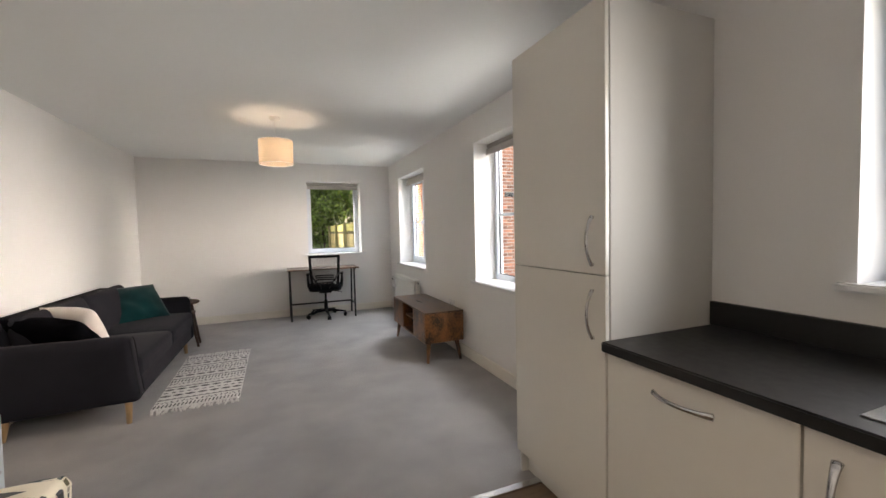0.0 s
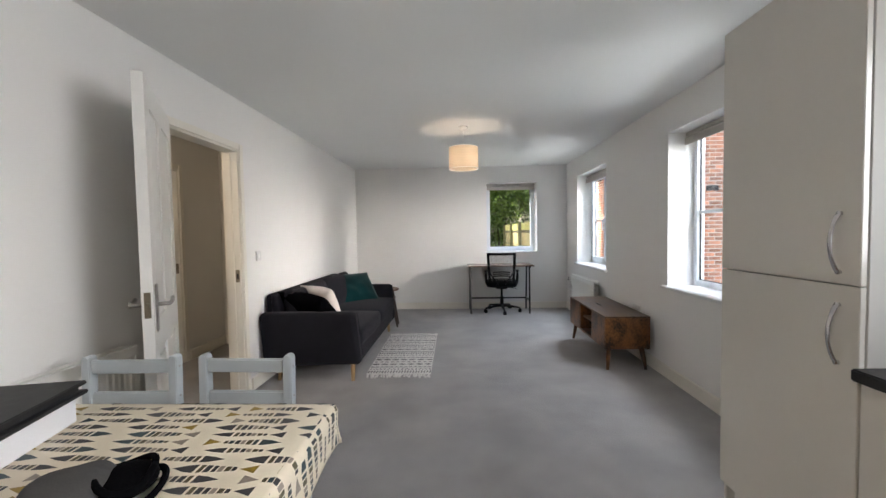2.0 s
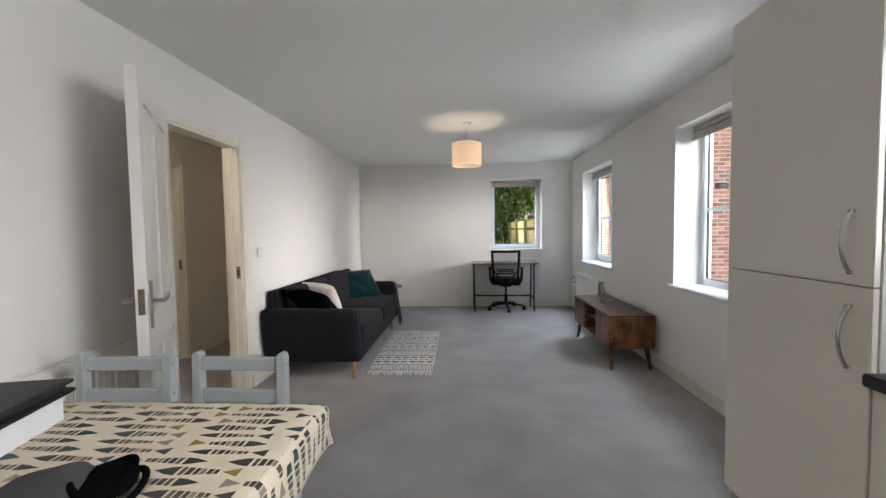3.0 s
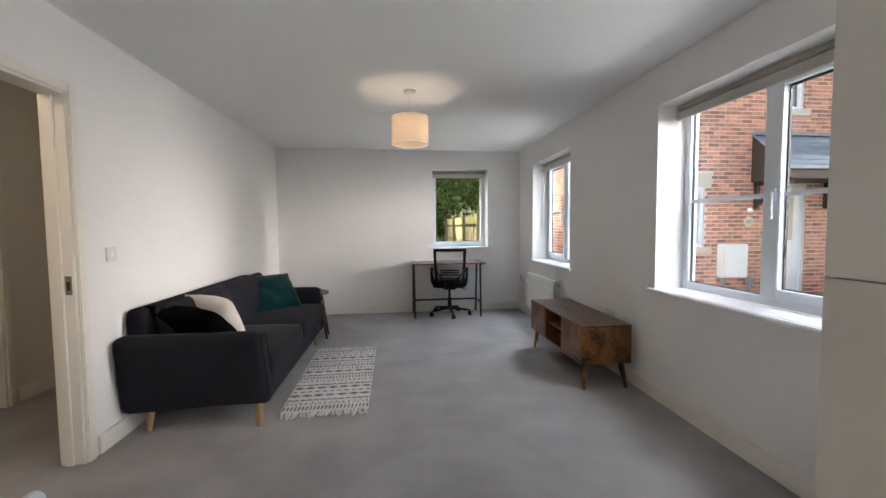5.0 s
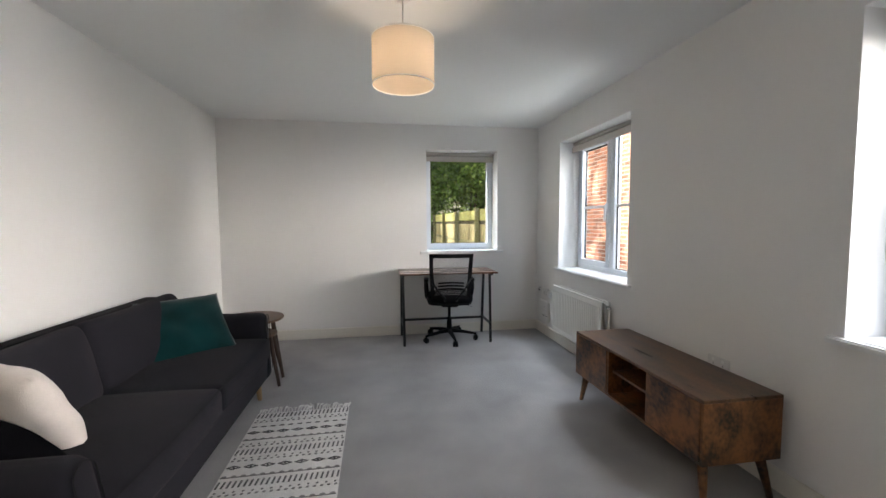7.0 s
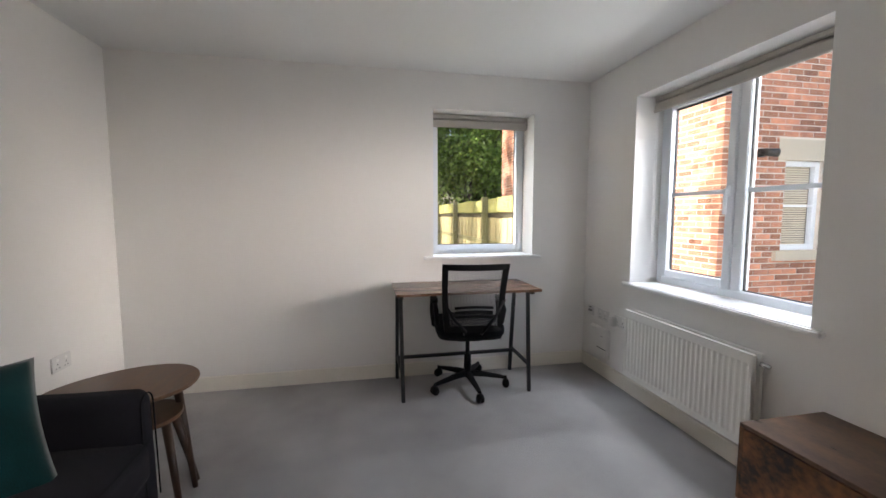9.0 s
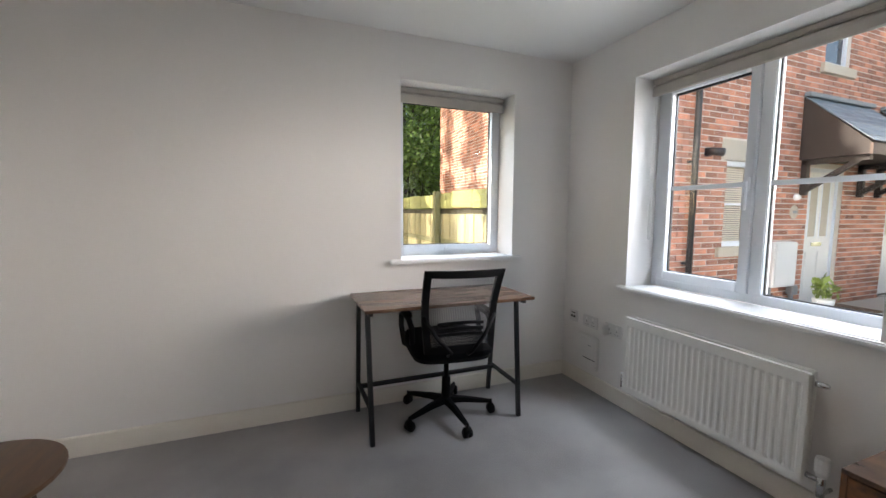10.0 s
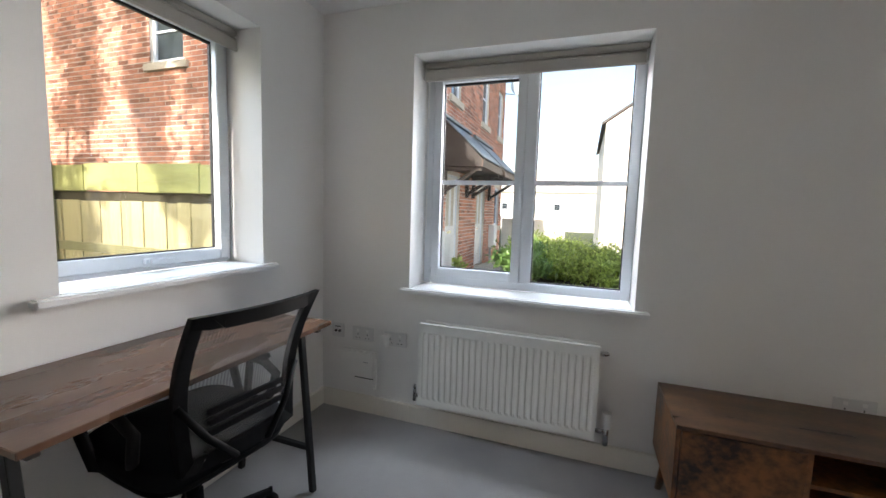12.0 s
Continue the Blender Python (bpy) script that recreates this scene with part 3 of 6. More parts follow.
sill("window_sill_1", (W1[0] - 0.08, W1[1] + 0.07, YF - 0.045, YF - 0.001, W1[2] - 0.018, W1[2] + 0.012))
sill("window_sill_1_inner", (W1[0] + 0.001, W1[1] - 0.001, YF - 0.002, 7.595, W1[2] - 0.018, W1[2] + 0.0115))
for k, (n_, w_) in enumerate((("window_sill_2", W2), ("window_sill_3", W3), ("window_sill_4", W4))):
    sill(n_, (XR - 0.04, XR - 0.001, w_[0] - 0.065, w_[1] + 0.05, w_[2] - 0.018, w_[2] + 0.012))
    sill(n_ + "_inner", (XR - 0.002, 2.385, w_[0] + 0.001, w_[1] - 0.001, w_[2] - 0.018, w_[2] + 0.0115))


def roller_blind(axis, face, u0, u1, ztop, label):
    b = thing("roller_blind", label, "blind", "window blinds")

    def d(a0, a1, ua, ub, za, zb):
        return (a0, a1, ua, ub, za, zb) if axis == "x" else (ua, ub, a0, a1, za, zb)
    bpart("headrail", d(face - 0.062, face - 0.004, u0 + 0.006, u1 - 0.006, ztop - 0.036, ztop - 0.003), BLIND, b, "", 0.006)
    bm = bmesh.new()
    c = (face - 0.046, ztop - 0.066)
    if axis == "x":
        tube(bm, (c[0], u0 + 0.02, c[1]), (c[0], u1 - 0.02, c[1]), 0.027, seg=20)
    else:
        tube(bm, (u0 + 0.02, c[0], c[1]), (u1 - 0.02, c[0], c[1]), 0.027, seg=20)
    part("fabric_roll", bm, BLIND, b, "rolled grey beige fabric", 0, True)
    for ue in (u0 + 0.008, u1 - 0.02):
        bpart("end_cap", d(face - 0.068, face - 0.02, ue, ue + 0.012, ztop - 0.1, ztop - 0.036), PLASTIC, b, "", 0.004)
    bpart("fabric", d(face - 0.0735, face - 0.071, u0 + 0.02, u1 - 0.02, ztop - 0.096, ztop - 0.06), BLIND, b, "", 0)
    bpart("bottom_bar", d(face - 0.08, face - 0.062, u0 + 0.018, u1 - 0.018, ztop - 0.112, ztop - 0.092), BLIND, b, "", 0.005)
    return b


roller_blind("y", 7.58, W1[0], W1[1], W1[3], "grey beige blind rolled up above the desk window")
for w_, uc in ((W2, W2[1] - 0.03), (W3, W3[1] - 0.03)):
    b_ = roller_blind("x", 2.37, w_[0], w_[1], w_[3], "grey beige blind rolled up in the side window")
    bm = bmesh.new()
    for du in (-0.008, 0.008):
        tube(bm, (2.315, uc + du, w_[3] - 0.05), (2.315, uc + du, 1.12), 0.0022, seg=6)
    tube(bm, (2.315, uc - 0.008, 1.12), (2.315, uc, 1.108), 0.0022, seg=6)
    tube(bm, (2.315, uc + 0.008, 1.12), (2.315, uc, 1.108), 0.0022, seg=6)
    part("pull_chain", bm, PLASTIC, b_, "thin white bead chain")


# ---- radiators ----
def radiator(name, x_face, out, y0, y1, z0, z1, label):
    """A pressed steel panel radiator; x_face is its front, out (+1 or -1) points to the wall."""
    r = thing(name, label, "radiator")
    n = int((y1 - y0) / 0.0335)
    pitch = (y1 - y0 - 0.03) / n
    bm = bmesh.new()
    prof = []
    y = y0 + 0.015
    prof.append((y0, 0.0))
    for i in range(n):
        prof += [(y + pitch * 0.12, 0.0), (y + pitch * 0.34, 0.0048), (y + pitch * 0.66, 0.0048), (y + pitch * 0.88, 0.0)]
        y += pitch
    prof.append((y1, 0.0))
    rows = []
    for k, (z, amt) in enumerate(((z0, 0), (z0 + 0.03, 0), (z0 + 0.045, 1), (z1 - 0.055, 1), (z1 - 0.04, 0), (z1, 0))):
        rows.append([bm.verts.new((x_face + out * (dpt * amt), yy, z)) for yy, dpt in prof])
    for a, b in zip(rows, rows[1:]):
        for i in range(len(prof) - 1):
            bm.faces.new((a[i], a[i + 1], b[i + 1], b[i]))
    back = [[bm.verts.new((x_face + out * 0.02, yy, zz)) for yy in (y0, y1)] for zz in (z0, z1)]
    bm.faces.new((back[0][0], back[0][1], back[1][1], back[1][0]))
    part("front_panel", bm, RADW, r, "", 0, False)
    xs = sorted((x_face + out * 0.02, x_face + out * 0.062))
    bm = bmesh.new()
    for i in range(int((y1 - y0) / 0.05)):
        yy = y0 + 0.03 + i * 0.05
        box(bm, xs[0], xs[1], yy, yy + 0.002, z0 + 0.04, z1 - 0.02)
    part("convector_fins", bm, RADW, r)
    xs2 = sorted((x_face + out * 0.066, x_face + out * 0.08))
    bpart("back_panel", (*xs2, y0 + 0.01, y1 - 0.01, z0 + 0.01, z1 + 0.004), RADW, r, "", 0.004)
    xt = sorted((x_face, x_face + out * 0.02))
    bpart("top_edge", (*xt, y0, y1, z1, z1 + 0.006), RADW, r, "", 0.002)
    for yy in (y0 + 0.12, y1 - 0.12):
        xb = sorted((x_face + out * 0.08, x_face + out * 0.113))
        bpart("wall_bracket", (*xb, yy - 0.015, yy + 0.015, z0 + 0.05, z1 - 0.05), RADW, r, "", 0.001)
    return r


rad = radiator("radiator", 2.052, 1, 5.735, 6.665, 0.185, 0.64, "white pressed steel panel radiator under the window")
bm = bmesh.new()
tube(bm, (2.10, 5.735, 0.60), (2.10, 5.70, 0.60), 0.012)
tube(bm, (2.10, 5.715, 0.60), (2.10, 5.692, 0.60), 0.008)
part("bleed_plug", bm, CHROME, rad, "chrome bleed plug", 0, True)
bm = bmesh.new()
tube(bm, (2.09, 5.735, 0.215), (2.09, 5.685, 0.215), 0.011)
tube(bm, (2.09, 5.685, 0.15), (2.09, 5.685, 0.235), 0.014)
tube(bm, (2.09, 5.685, 0.158), (2.168, 5.685, 0.158), 0.0075)
vb = part("valve_body", bm, CHROME, rad, "chrome valve body on its pipe", 0, True)
bm = bmesh.new()
spun(bm, [(0.0, 0.0), (0.018, 0.0), (0.02, 0.012), (0.025, 0.02), (0.026, 0.055), (0.022, 0.078), (0.0, 0.08)], (2.09, 5.685, 0.235), 20)
part("thermostatic_head", bm, PLASTIC, vb, "white ribbed thermostatic head")
bm = bmesh.new()
tube(bm, (2.09, 6.665, 0.215), (2.09, 6.70, 0.215), 0.010)
tube(bm, (2.09, 6.70, 0.18), (2.09, 6.70, 0.25), 0.011)
tube(bm, (2.09, 6.70, 0.25), (2.09, 6.70, 0.275), 0.009)
tube(bm, (2.09, 6.70, 0.188), (2.168, 6.70, 0.188), 0.0075)
part("lockshield_valve", bm, CHROME, rad, "chrome lockshield valve on its pipe", 0, True)
radiator("radiator", -1.305, -1, 1.30, 2.59, 0.15, 0.742, "white pressed steel panel radiator behind the dining table")


# ---- wall fittings ----
def plate(name, label, x_wall, into, yc, zc, w, h, gang):
    """A moulded plate on a wall of constant x; into (+1, -1) points into the room."""
    p = thing(name, label, "socket")
    xs = sorted((x_wall, x_wall + into * 0.009))
    bpart("faceplate", (*xs, yc - w / 2, yc + w / 2, zc - h / 2, zc + h / 2), PLATE, p, "", 0.0025)
    xf = x_wall + into * 0.009
    if gang == "switch":
        bpart("rocker", (*sorted((xf, xf + into * 0.003)), yc - 0.012, yc + 0.012, zc - 0.017, zc + 0.017), PLASTIC, p, "", 0.0012)
    elif gang == "aerial":
        for dy in (-0.014, 0.014):
            bm = bmesh.new()
            tube(bm, (xf, yc + dy, zc - 0.004), (xf + into * 0.006, yc + dy, zc - 0.004), 0.009, 0.008)
            part("coax_outlet", bm, DARKHOLE, p, "", 0, True)
        bpart("label_bar", (*sorted((xf, xf + into * 0.0012)), yc - 0.02, yc + 0.02, zc + 0.02, zc + 0.026), DARKHOLE, p, "", 0)
    else:
        for k in range(gang):
            cy = yc + (k - (gang - 1) / 2) * 0.064
            for dy, dz, sw, sh in ((0, -0.002, 0.004, 0.009), (-0.011, -0.024, 0.008, 0.004), (0.011, -0.024, 0.008, 0.004)):
                bpart("pin_slot", (*sorted((xf, xf + into * 0.0008)), cy + dy - sw / 2, cy + dy + sw / 2, zc + dz - sh / 2, zc + dz + sh / 2), DARKHOLE, p, "", 0)
            bpart("rocker", (*sorted((xf, xf + into * 0.003)), cy - 0.008, cy + 0.008, zc + 0.014, zc + 0.03), PLASTIC, p, "", 0.001)
    return p


plate("light_switch", "white single rocker light switch on the wall by the door", XL, 1, 4.02, 1.128, 0.086, 0.086, "switch")
plate("double_socket", "white double power socket on the wall behind the side table", XL, 1, 6.795, 0.475, 0.146, 0.086, 2)
plate("aerial_socket", "white aerial outlet with two dark connectors low on the wall", XR, -1, 7.262, 0.50, 0.086, 0.086, "aerial")
plate("double_socket", "white blank double plate low on the wall", XR, -1, 7.085, 0.495, 0.146, 0.086, 2)
plate("double_socket", "white double power socket with a plug in it", XR, -1, 6.865, 0.492, 0.146, 0.086, 2)
plate("double_socket", "white double power socket behind the tv stand", XR, -1, 4.73, 0.49, 0.146, 0.086, 2)
pl = thing("plug_adaptor", "white plug adaptor in the power socket", "plug")
bpart("adaptor_body", (XR - 0.055, XR - 0.0095, 6.90, 6.945, 0.45, 0.525), PLASTIC, pl, "", 0.005)
bpart("adaptor_cap", (XR - 0.062, XR - 0.055, 6.907, 6.938, 0.46, 0.515), PLASTIC, pl, "", 0.002)
fb = thing("fibre_box", "white plastic broadband box with a lower flap on the wall", "utility box")
bpart("box_body", (XR - 0.034, XR, 6.985, 7.225, 0.16, 0.395), PLASTIC, fb, "", 0.008)
bpart("box_lid", (XR - 0.040, XR - 0.034, 6.992, 7.218, 0.235, 0.388), PLASTIC, fb, "", 0.003)
bpart("box_flap", (XR - 0.039, XR - 0.034, 6.992, 7.218, 0.168, 0.228), PLASTIC, fb, "", 0.003)
bpart("seam", (XR - 0.0352, XR - 0.0338, 6.995, 7.12, 0.2285, 0.2345), DARKHOLE, fb, "", 0)
bpart("indicator_bar", (XR - 0.0408, XR - 0.0398, 7.03, 7.06, 0.33, 0.334), GREYPL, fb, "", 0)

# ---- pendant lamp ----
lp = thing("pendant_lamp", "lit cream fabric drum pendant lamp hanging from the ceiling", "lamp")
LX, LY = 0.425, 4.82
bm = bmesh.new()
spun(bm, [(0.0, 0.0), (0.05, 0.0), (0.05, -0.012), (0.035, -0.03), (0.0, -0.032)], (LX, LY, H), 28)
part("ceiling_rose", bm, PLASTIC, lp, "white plastic ceiling rose", 0, True)
bm = bmesh.new()
tube(bm, (LX, LY, H - 0.03), (LX, LY, 2.17), 0.003, seg=8)
part("flex", bm, PLASTIC, lp, "white flex")
bm = bmesh.new()
tube(bm, (LX, LY, 2.19), (LX, LY, 2.125), 0.019)
part("bulb_holder", bm, PLASTIC, lp)
bm = bmesh.new()
spun(bm, [(0.152, 1.965), (0.152, 2.185)], (LX, LY, 0), 56)
part("shade", bm, SHADE, lp, "cream fabric drum shade", 0, True)
for z in (1.965, 2.185):
    bm = bmesh.new()
    spun(bm, [(0.1535, z - 0.003), (0.1535, z + 0.003), (0.1505, z + 0.003), (0.1505, z - 0.003), (0.1535, z - 0.003)], (LX, LY, 0), 56)
    part("shade_ring", bm, PLASTIC, lp, "white wire ring")
for k in range(3):
    bm = bmesh.new()
    a = 2 * math.pi * k / 3 + 0.4
    tube(bm, (LX + 0.02 * math.cos(a), LY + 0.02 * math.sin(a), 2.165), (LX + 0.151 * math.cos(a), LY + 0.151 * math.sin(a), 2.183), 0.002, seg=6)
    part("shade_spoke", bm, PLASTIC, lp, "white wire spoke")
bm = bmesh.new()
spun(bm, [(0.0, 2.045), (0.02, 2.05), (0.029, 2.07), (0.027, 2.095), (0.014, 2.125)], (LX, LY, 0), 18)
bu = part("bulb", bm, BULB, lp, "glowing bulb", 0, True)
bu.visible_shadow = False


# ---- sofa ----
def rounded_slab(bm, x0, x1, y0, y1, z0, z1, r, bend, n=9):
    """A padded slab with the rounding r on all its edges; bend moves each point afterwards."""
    lv = [-1 + 2 * i / n for i in range(n + 1)]

    def axis(t, a, b, rr):
        h, c = (b - a) / 2, (a + b) / 2
        k = abs(t)
        return c + math.copysign((h - rr) * min(1, k / 0.55) + (rr * (k - 0.55) / 0.45 if k > 0.55 else 0), t), max(0, (k - 0.55) / 0.45)
    pts = {}

    def vert(i, j, k):
        if (i, j, k) not in pts:
            p = Vector([axis(lv[q], a, b, r)[0] for q, a, b in ((i, x0, x1), (j, y0, y1), (k, z0, z1))])
            core = Vector([min(max(c, a + r), b - r) for c, a, b in zip(p, (x0, y0, z0), (x1, y1, z1))])
            d = p - core
            if d.length > 1e-6:
                d = d.normalized() * r * max(abs(d.x), abs(d.y), abs(d.z)) / r
            pts[i, j, k] = bm.verts.new(bend(core + d))
        return pts[i, j, k]
    for side in (0, n):
        for i in range(n):
            for j in range(n):
                for f in (lambda u, v: (side, u, v), lambda u, v: (u, side, v), lambda u, v: (u, v, side)):
                    bm.faces.new([vert(*f(u, v)) for u, v in ((i, j), (i + 1, j), (i + 1, j + 1), (i, j + 1))])


def sofa():
    s = thing("sofa", "charcoal grey two seat fabric sofa on splayed oak legs", "sofa")
    y0, y1, xb, xf = 3.985, 6.0, -1.37, -0.53
    bm = bmesh.new()
    rounded_slab(bm, xb + 0.02, xf - 0.005, y0 + 0.07, y1 - 0.07, 0.145, 0.34, 0.025, lambda p: p)
    part("seat_base", bm, SOFA, s, "", 0, True)
    bm = bmesh.new()
    rounded_slab(bm, xb, xb + 0.15, y0 + 0.09, y1 - 0.09, 0.165, 0.778, 0.03, lambda p: Vector((p.x - 0.04 * max(0, p.z - 0.4) / 0.38 * (p.x > xb + 0.08), p.y, p.z)))
    part("back_frame", bm, SOFA, s, "", 0, True)
    bm = bmesh.new()
    pipe_path(bm, [Vector((xb + 0.098, y0 + 0.12, 0.772)), Vector((xb + 0.098, (y0 + y1) / 2, 0.776)), Vector((xb + 0.098, y1 - 0.12, 0.772))], 0.0035, 6)
    part("back_piping", bm, PIPING, s, "dark piping")
    for sgn, ya in ((-1, y0), (1, y1)):
        ins = -sgn

        def flare(p):
            f = (p.z - 0.14) / 0.48
            back = max(0.0, (-0.75 - p.x) / 0.6)
            return Vector((p.x - 0.035 * max(0, f) * (p.x > -0.8), p.y + ins * 0.055 * (1 - f) + sgn * 0.05 * back * (sgn < 0), p.z + 0.012 * back * f))
        bm = bmesh.new()
        rounded_slab(bm, xb - 0.012, xf + 0.012, min(ya, ya + ins * 0.135), max(ya, ya + ins * 0.135), 0.14, 0.622, 0.052, flare, 11)
        part("arm", bm, SOFA, s, "", 0, True)
        bm = bmesh.new()
        pts = [flare(Vector((xf + 0.0125, ya + ins * (0.0675 + 0.046 * math.cos(a)), 0.565 + 0.046 * math.sin(a)))) for a in [math.pi * k / 8 for k in range(9)]]
        pts = [flare(Vector((xf + 0.0125, ya + ins * 0.1135, 0.2)))] + pts + [flare(Vector((xf + 0.0125, ya + ins * 0.0215, 0.2)))]
        pipe_path(bm, pts, 0.0028, 6)
        part("arm_piping", bm, PIPING, s, "dark piping")
    ym = 4.985
    for ya, yb in ((y0 + 0.118, ym - 0.001), (ym + 0.001, y1 - 0.118)):
        w = yb - ya

        def crown(p):
            u, v = (p.y - ya) / w * 2 - 1, (p.x - (xf - 0.33)) / 0.35
            top = max(0.0, (p.z - 0.34) / 0.11)
            puff = 0.042 * max(0, 1 - abs(u) ** 2.4) * max(0, 1 - abs(v) ** 2.6)
            wave = 0.004 * noise.noise(Vector((p.x * 5, p.y * 5, 1.0)))
            return Vector((p.x + 0.014 * max(0, 1 - u * u) * (v > 0.6), p.y, p.z + (puff + wave) * top))
        bm = bmesh.new()
        rounded_slab(bm, xf - 0.70, xf + 0.012, ya, yb, 0.295, 0.448, 0.038, crown, 14)
        part("seat_cushion", bm, SOFA, s, "", 0, True)
        bm = bmesh.new()
        pipe_path(bm, [crown(Vector((xf + 0.004, ya + w * k / 12, 0.441))) + Vector((0, 0, 0.001)) for k in range(13)], 0.0028, 6)
        part("cushion_piping", bm, PIPING, s, "dark piping")
        m = Matrix.Translation((xb + 0.225, (ya + yb) / 2, 0.615)) @ Euler((0, radians(-14), 0)).to_matrix().to_4x4()

        def pillow(p):
            u, v = p.y / (w / 2), p.z / 0.195
            k = max(0, 1 - abs(u) ** 2.2) ** 0.7 * max(0, 1 - abs(v) ** 2.2) ** 0.7
            x = p.x * (0.62 + 0.75 * k) + 0.006 * noise.noise(Vector((p.y * 6, p.z * 6, 2.0)))
            return m @ Vector((x, p.y * (1 - 0.02 * v * v), p.z * (1 - 0.05 * (1 - u * u) * (v > 0.5))))
        bm = bmesh.new()
        rounded_slab(bm, -0.085, 0.085, -w / 2 + 0.004, w / 2 - 0.004, -0.195, 0.195, 0.05, pillow, 14)
        part("back_cushion", bm, SOFA, s, "", 0, True)
        bm = bmesh.new()
        pts = [pillow(Vector((0.06, (w / 2 - 0.02) * c, 0.178 * d))) for c, d in ((-1, -0.9), (-1, 0), (-1, 0.8), (-0.93, 0.97), (-0.5, 1), (0, 1), (0.5, 1), (0.93, 0.97), (1, 0.8), (1, 0), (1, -0.9))]
        pipe_path(bm, pts, 0.003, 6)
        part("cushion_piping", bm, PIPING, s, "dark piping")
    for lx, ly, dx, dy in ((xf - 0.07, y0 + 0.11, 0.005, -0.03), (xb + 0.12, y0 + 0.13, -0.02, -0.03), (xf - 0.07, y1 - 0.2, 0.01, 0.03), (xb + 0.12, y1 - 0.2, -0.02, 0.03)):
        bm = bmesh.new()
        tube(bm, (lx, ly, 0.22), (lx + dx, ly + dy, 0.0), 0.026, 0.016, 18)
        part("leg", bm, OAK, s, "pale oak tapered leg", 0, True)
    return s


sofa()


def throw_cushion(label, size, depth, mat, m, seed=0.0, nip=0.07):
    bm = bmesh.new()
    n = 22
    sides = []
    for s in (1, -1):
        g = []
        for j in range(n + 1):
            row = []
            for i in range(n + 1):
                u, v = 2 * i / n - 1, 2 * j / n - 1
                k = max(0.0, (1 - abs(u) ** 2.2)) ** 0.5 * max(0.0, (1 - abs(v) ** 2.2)) ** 0.5
                pinch = 1 - nip * (1 - abs(u) ** 2) * abs(v) ** 3
                pinch2 = 1 - nip * (1 - abs(v) ** 2) * abs(u) ** 3
                w = 0.02 * noise.noise(Vector((u * 2 + seed, v * 2, s)))
                row.append(bm.verts.new(m @ Vector((u * size / 2 * pinch2, v * size / 2 * pinch, s * (depth / 2 * k) + w * k))))
            g.append(row)
        for a, b in zip(g, g[1:]):
            for i in range(n):
                bm.faces.new((a[i], a[i + 1], b[i + 1], b[i]))
        sides.append(g)
    bmesh.ops.remove_doubles(bm, verts=bm.verts, dist=0.0015)
    return tagged(part("cushion", bm, mat, None, label, 0, True), "", "cushion", "sofa cushions")


def lean(x, y, z, rx, ry, rz, spin=0):
    return pose(x, y, z, rx, ry, rz) @ pose(0, 0, 0, 0, 0, spin)


throw_cushion("black plush cushion lying in the sofa corner", 0.52, 0.19, BLACKC, lean(-1.0, 4.235, 0.59, 46, 0, 158, 4), 1.0)
throw_cushion("cream fleece cushion leaning on the black cushion", 0.39, 0.18, CREAM, lean(-0.99, 4.43, 0.625, 64, 0, 155, 4), 4.0, -0.03)
throw_cushion("teal velvet cushion leaning on the sofa back", 0.50, 0.17, TEAL, lean(-0.95, 5.60, 0.61, 46, 0, 42, 0), 7.0)

# ---- rug ----
rg = thing("rug", "cream and black patterned woven cotton rug with tasselled ends", "rug", at=(-0.222, 4.90, 0), rz=0.8)
RW, RL = 0.60, 1.37
bm = bmesh.new()
nx, ny = 16, 48
top = [[bm.verts.new((RW * (i / nx - 0.5), RL * (j / ny - 0.5), 0.009 + 0.003 * noise.noise(Vector((i * 0.4, j * 0.3, 0))))) for i in range(nx + 1)] for j in range(ny + 1)]
bot = [[bm.verts.new((v.co.x, v.co.y, 0.001)) for v in row] for row in (top[0], top[-1])]
for a, b in zip(top, top[1:]):
    for i in range(nx):
        bm.faces.new((a[i], a[i + 1], b[i + 1], b[i]))
for i in range(nx):
    bm.faces.new((bot[0][i], bot[0][i + 1], top[0][i + 1], top[0][i]))
    bm.faces.new((top[-1][i], top[-1][i + 1], bot[1][i + 1], bot[1][i]))
part("weave", bm, RUGW, rg, "cream cotton weave", 0, True)
bmB, bmG = bmesh.new(), bmesh.new()


def flat(bmx, pts):
    vs0 = [bmx.verts.new((x, y, 0.0095)) for x, y in pts]
    vs1 = [bmx.verts.new((x, y, 0.0135)) for x, y in pts]
    bmx.faces.new(vs1)
    for i in range(len(pts)):
        bmx.faces.new((vs0[i], vs0[(i + 1) % len(pts)], vs1[(i + 1) % len(pts)], vs1[i]))


def diamonds(y, n, w, h, t):
    for k in range(n):
        c = RW * ((k + 0.5) / n - 0.5)
        for sx in (-1, 1):
            for sy in (-1, 1):
                flat(bmB, [(c + sx * w, y), (c, y + sy * h), (c, y + sy * (h - t)), (c + sx * (w - t * 1.6), y)])
        flat(bmB, [(c - 0.006, y), (c, y - 0.005), (c + 0.006, y), (c, y + 0.005)])


def dashes(y, n, w, h, slant, bmx):
    for k in range(n):
        c = RW * ((k + 0.5) / n - 0.5)
        flat(bmx, [(c - w, y - h), (c + w, y - h), (c + w + slant, y + h), (c - w + slant, y + h)])


def moons(y, n, r_, bmx):
    for k in range(n):
        c = RW * ((k + 0.5) / n - 0.5)
        flat(bmx, [(c + r_ * math.cos(a), y + r_ * 0.8 * math.sin(a)) for a in [math.pi * q / 7 for q in range(8)]])


